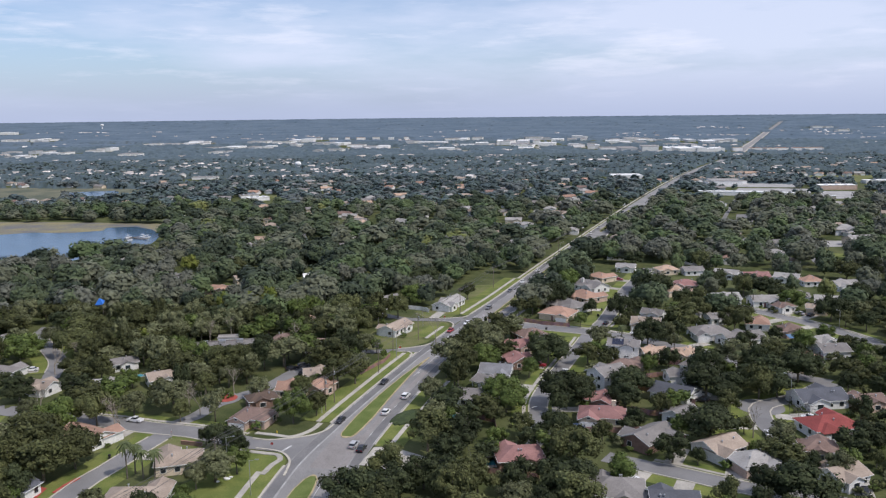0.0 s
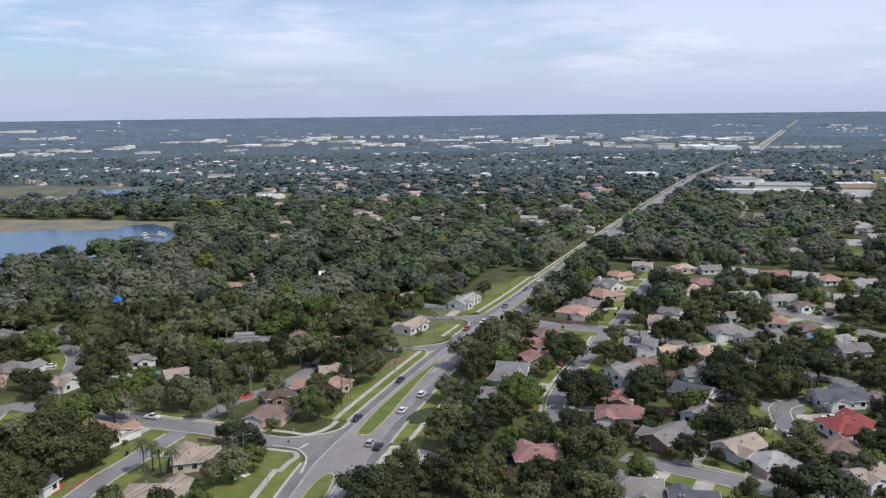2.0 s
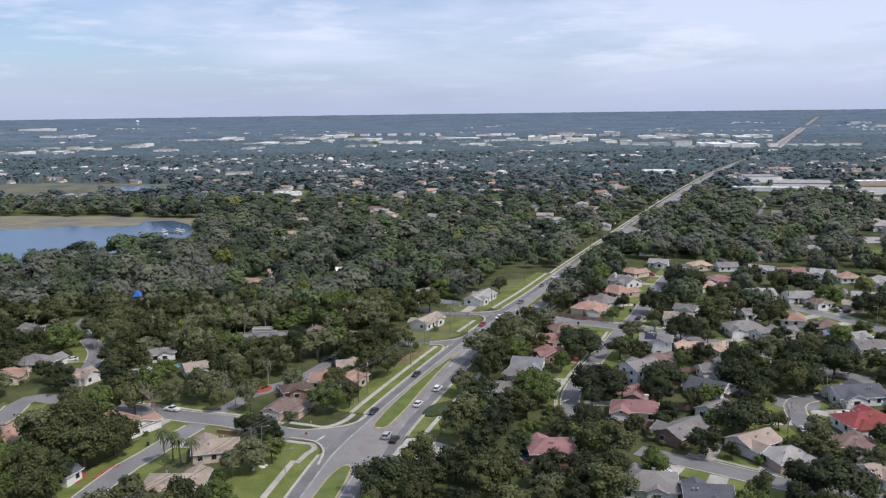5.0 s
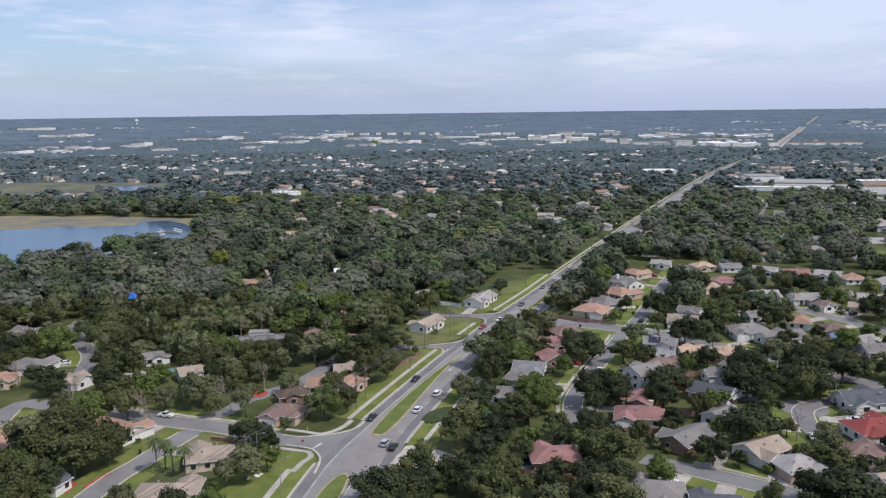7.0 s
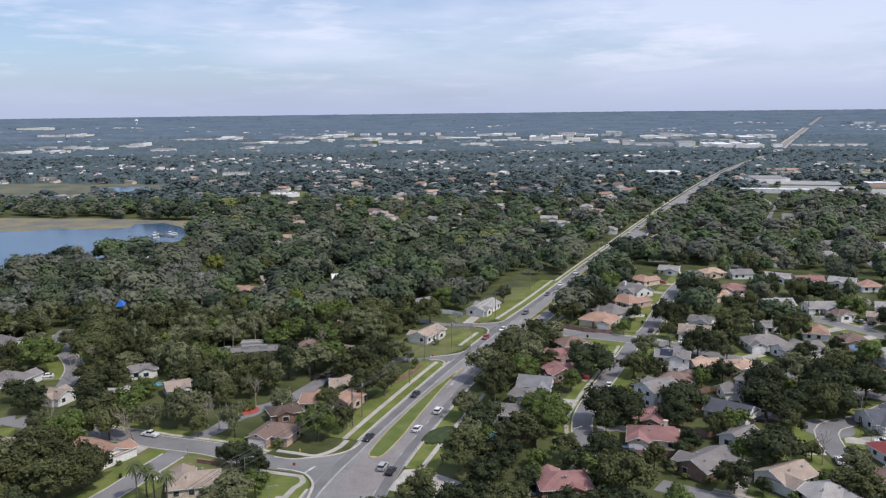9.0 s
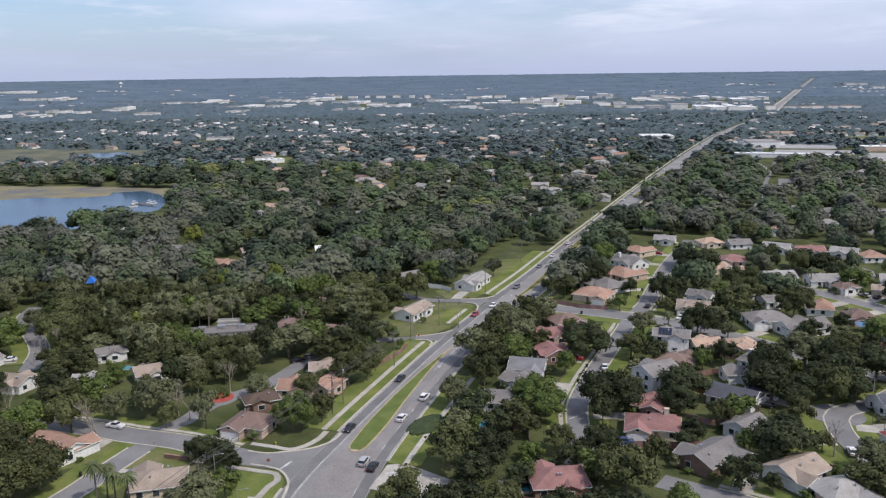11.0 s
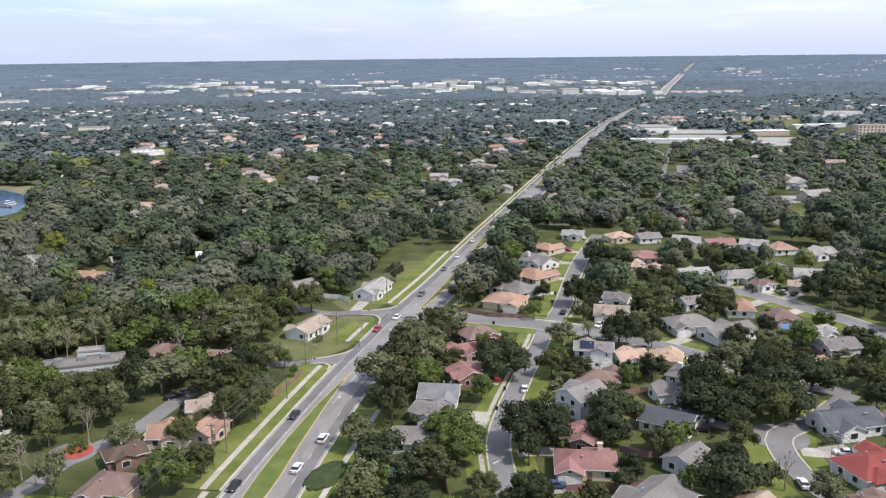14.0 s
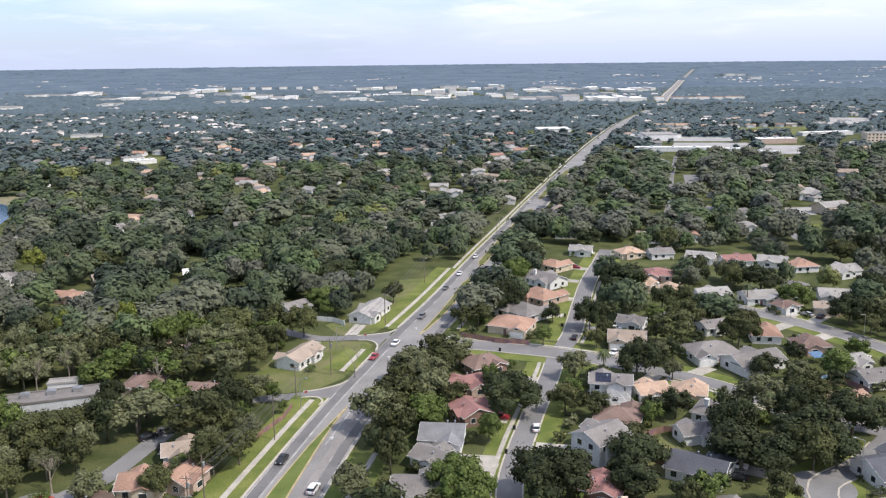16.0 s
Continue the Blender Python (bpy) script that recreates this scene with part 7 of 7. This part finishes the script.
for a in range(7):
    shrub(-63.8 + 1.9 * math.cos(a * 0.9), 218.4 + 1.9 * math.sin(a * 0.9), shrubs.uniform(0.9, 1.5), "green shrub in a red mulch bed")
TINTS = []
for k, kind in enumerate(("dark", "oak", "olive", "bright")):
    v, f = crown_arrays(940 + k, 1.0, 0.0, 1.7, 5, 130, 0.19, ICO1)
    TINTS.append(array_mesh("bush", v, f, LEAF[kind], True))
count = 0
while count < 330:
    y = shrubs.uniform(125, 330)
    x = shrubs.uniform(-0.45, 0.66) * (y + 40)
    near = min((math.hypot(x - a, y - b) - c for a, b, c in HOUSES), default=99)
    if not 0.3 < near < 9 or x < (y - 180) * 0.32 - 12 and count % 3 or is_open([x], [y], -0.6)[0] and near > 2.5:
        count += near < 0
        continue
    ob = new("bush", TINTS[shrubs.randrange(4)])
    size = shrubs.uniform(0.7, 2.1)
    ob.matrix_world = pose(x, y, 0.03, 0, 0, shrubs.uniform(0, 360)) @ Matrix.Diagonal((size * shrubs.uniform(0.9, 1.6), size, size, 1))
    tagged(ob, "leafy garden bush beside a house", "bush", "garden bushes")
    count += 1
for x, y, r in HOUSES[:85]:
    for k in range(2):
        a = shrubs.uniform(0, 6.28)
        shrub(x + (r + 1.6) * math.cos(a), y + (r + 1.6) * math.sin(a), shrubs.uniform(0.7, 1.5))


# ---- garden and street clutter ----
def boat(x, y, yaw, length=6.5):
    """A white motor boat with a canvas top, lying at a jetty."""
    own = thing("boat", pose(x, y, 0.1, 0, 0, yaw), "white motor boat with a pale top moored at a jetty", "boat", "boats on the lake")
    a, b = length / 2, 1.15
    outline = [(-a, -b), (a * 0.4, -b), (a * 0.8, -b * 0.6), (a, 0), (a * 0.8, b * 0.6), (a * 0.4, b), (-a, b)]
    hull = Shape()
    n = len(outline)
    hull.add([(px * 0.9, py * 0.75, 0) for px, py in outline] + [(px, py, 0.9) for px, py in outline], [tuple(range(n))[::-1], tuple(range(n, 2 * n))] + [(i, (i + 1) % n, n + (i + 1) % n, n + i) for i in range(n)])
    part("hull", hull, WHITE, own)
    part("canopy", Shape().box(-1.6, -1.0, 2.2, 1.0, 1.0, 2.3), WHITE, own)
    for px in (-1.5, 0.9):
        for py in (-0.9, 0.9):
            part("post", shared("boat_post", lambda: Shape().tube((0, 0, 0.9), (0, 0, 2.2), 0.04, 0.04, 5).mesh("post", METAL)), None, own, place=pose(px, py, 0))


jetty = thing("lake_jetty", pose(-208, 581, 0, 0, 0, 150), "weathered wooden jetty on the lake shore", "jetty")
part("deck", Shape().box(-7, -0.9, 0.6, 12, 0.9, 0.75).box(8, -6, 0.6, 9.6, 6, 0.75), WOOD, jetty)
for px, py in ((-5, 0), (0, 0), (5, 0), (11, 0), (8.8, -5), (8.8, 5)):
    part("pile", shared("jetty_pile", lambda: Shape().tube((0, 0, -0.1), (0, 0, 1.3), 0.14, 0.14, 6).mesh("pile", WOOD)), None, jetty, place=pose(px, py, 0))
for px, py, yaw in ((-219.5, 588, 60), (-214.5, 573, 40), (-209.5, 591, 75), (-204.5, 586, 70)):
    boat(px, py, yaw)


def trampoline(x, y):
    own = thing("trampoline", pose(x, y, 0.02), "round garden trampoline with a dark safety net", "trampoline")
    ring, net = Shape(), Shape()
    for k in range(16):
        a, b = (2 * math.pi * k / 16, 2 * math.pi * (k + 1) / 16)
        p, q = (2.1 * math.cos(a), 2.1 * math.sin(a)), (2.1 * math.cos(b), 2.1 * math.sin(b))
        ring.tube((*p, 0.85), (*q, 0.85), 0.05, 0.05, 5)
        net.add([(*p, 1.0), (*q, 1.0), (*q, 2.5), (*p, 2.5)], [(0, 1, 2, 3)])
    part("ring", ring, METAL, own)
    part("mat", Shape().prism(round_area(0, 0, 1.95), 0.82, 0.86), RUBBER, own, "black jumping mat")
    part("net", net, SCREEN, own, "dark see-through netting")
    for k in range(6):
        a = 2 * math.pi * k / 6
        part("pole", shared("net_pole", lambda: Shape().tube((0, 0, 0), (0, 0, 2.6), 0.04, 0.04, 5).mesh("pole", METAL)), None, own, place=pose(2.15 * math.cos(a), 2.15 * math.sin(a), 0))


trampoline(38.8, 292.2)


def wheelie_bin(x, y, yaw, paint):
    own = thing("rubbish_bin", pose(x, y, 0.1, 0, 0, yaw), f"{'dark green' if paint == LEAF['dark'] else 'black'} wheeled rubbish bin at the kerb", "bin", "bins at the kerb")
    part("body", Shape().add([(px * t, py * t, z) for z, t in ((0.05, 0.75), (1.0, 1.0)) for px, py in ((-0.32, -0.36), (0.32, -0.36), (0.32, 0.36), (-0.32, 0.36))], [(3, 2, 1, 0), (4, 5, 6, 7), (0, 1, 5, 4), (1, 2, 6, 5), (2, 3, 7, 6), (3, 0, 4, 7)]), paint, own)
    part("lid", Shape().box(-0.36, -0.4, 1.0, 0.36, 0.4, 1.08), paint, own)
    for py in (-0.34, 0.34):
        part("wheel", shared("bin_wheel", lambda: Shape().tube((0, -0.04, 0), (0, 0.04, 0), 0.12, 0.12, 8).mesh("wheel", RUBBER)), None, own, place=pose(-0.3, py, 0.12))


for x, y, yaw in ((53.0, 296.8, 60), (79.6, 318.6, 66), (83.6, 329.4, 66), (45.0, 238.4, 70), (40.2, 225.6, 75), (58.2, 263.4, 68), (-84.2, 170.2, 10)):
    wheelie_bin(x, y, yaw, RUBBER)


def street_sign(x, y, yaw):
    own = thing("street_sign", pose(x, y, 0.05, 0, 0, yaw), "metal street sign on a thin post at a corner", "sign", "street signs")
    part("post", Shape().tube((0, 0, 0), (0, 0, 2.6), 0.04, 0.04, 6), METAL, own)
    part("plate", Shape().prism([(0.38 * math.cos(math.pi * (k + 0.5) / 4), 0.38 * math.sin(math.pi * (k + 0.5) / 4)) for k in range(8)], 0, 0.03), TAIL, own, "red eight-sided plate", place=pose(0, 0.05, 2.25, 90, 0, 0))
    part("name_blade", Shape().box(-0.45, -0.02, 2.62, 0.45, 0.02, 2.8), METAL, own)


street_sign(-41.0, 172.6, 10)
street_sign(-71.2, 183.0, 100)
street_sign(-8.0, 266.6, 20)
street_sign(10.6, 314.2, 20)
hydrant = thing("fire_hydrant", pose(-41.9, 185.9, 0.1), "yellow fire hydrant in the roadside grass", "hydrant")
YELLOWPAINT = surface("yellow_enamel", (0.55, 0.4, 0.03), (0.65, 0.48, 0.05), 0.5, 0.5)
part("barrel", Shape().tube((0, 0, 0), (0, 0, 0.6), 0.14, 0.13, 10).tube((0, 0, 0.6), (0, 0, 0.78), 0.15, 0.06, 10), YELLOWPAINT, hydrant)
part("outlet", Shape().tube((-0.24, 0, 0.45), (0.24, 0, 0.45), 0.07, 0.07, 8), YELLOWPAINT, hydrant)
stone = np.random.default_rng(9)
for x, y, size in ((-49.5, 155.2, 0.8), (-51.4, 153.8, 0.5), (-48.7, 156.2, 0.55), (-50.2, 156.0, 0.45)):
    v, f = ICO2
    rock = new("garden_stone", array_mesh("garden_stone", v * (1 + stone.uniform(-0.2, 0.2, len(v)))[:, None] * np.array([size, size * 0.7, size * 0.5]), f, WHITE))
    rock.matrix_world = pose(x, y, 0.1 + size * 0.2)
    tagged(rock, "white painted stone lying on the lawn", "stone", "stones on the lawn")


def solar_array(owner, x, y, z, tilt, columns, rows):
    """Dark panels on a roof slope of the owning house."""
    for i in range(columns):
        for k in range(rows):
            up = k * 1.75
            panel = shared("solar_panel", lambda: Shape().box(-0.5, -0.85, 0, 0.5, 0.85, 0.06).mesh("solar_panel", SOLAR))
            part("solar_panel", panel, None, owner, "dark glossy solar panel", place=pose(x + i * 1.06, y + up * math.cos(tilt), z + up * math.sin(tilt), math.degrees(tilt), 0, 0))


solar_array(tall_house, -3.6, -2.6, 6.3, math.atan(0.43), 4, 2)
garden_pool = thing("garden_pool", pose(-101.4, 243.6, 0.02), "small kidney-shaped pool with turquoise water", "pool")
part("rim", Shape().prism([(3.4 * math.cos(a) + 0.9 * math.cos(2 * a), 2.2 * math.sin(a)) for a in (2 * math.pi * k / 20 for k in range(20))], 0, 0.1), CONCRETE, garden_pool)
part("water", Shape().prism([(2.9 * math.cos(a) + 0.8 * math.cos(2 * a), 1.8 * math.sin(a)) for a in (2 * math.pi * k / 20 for k in range(20))], 0.1, 0.12), POOL, garden_pool)
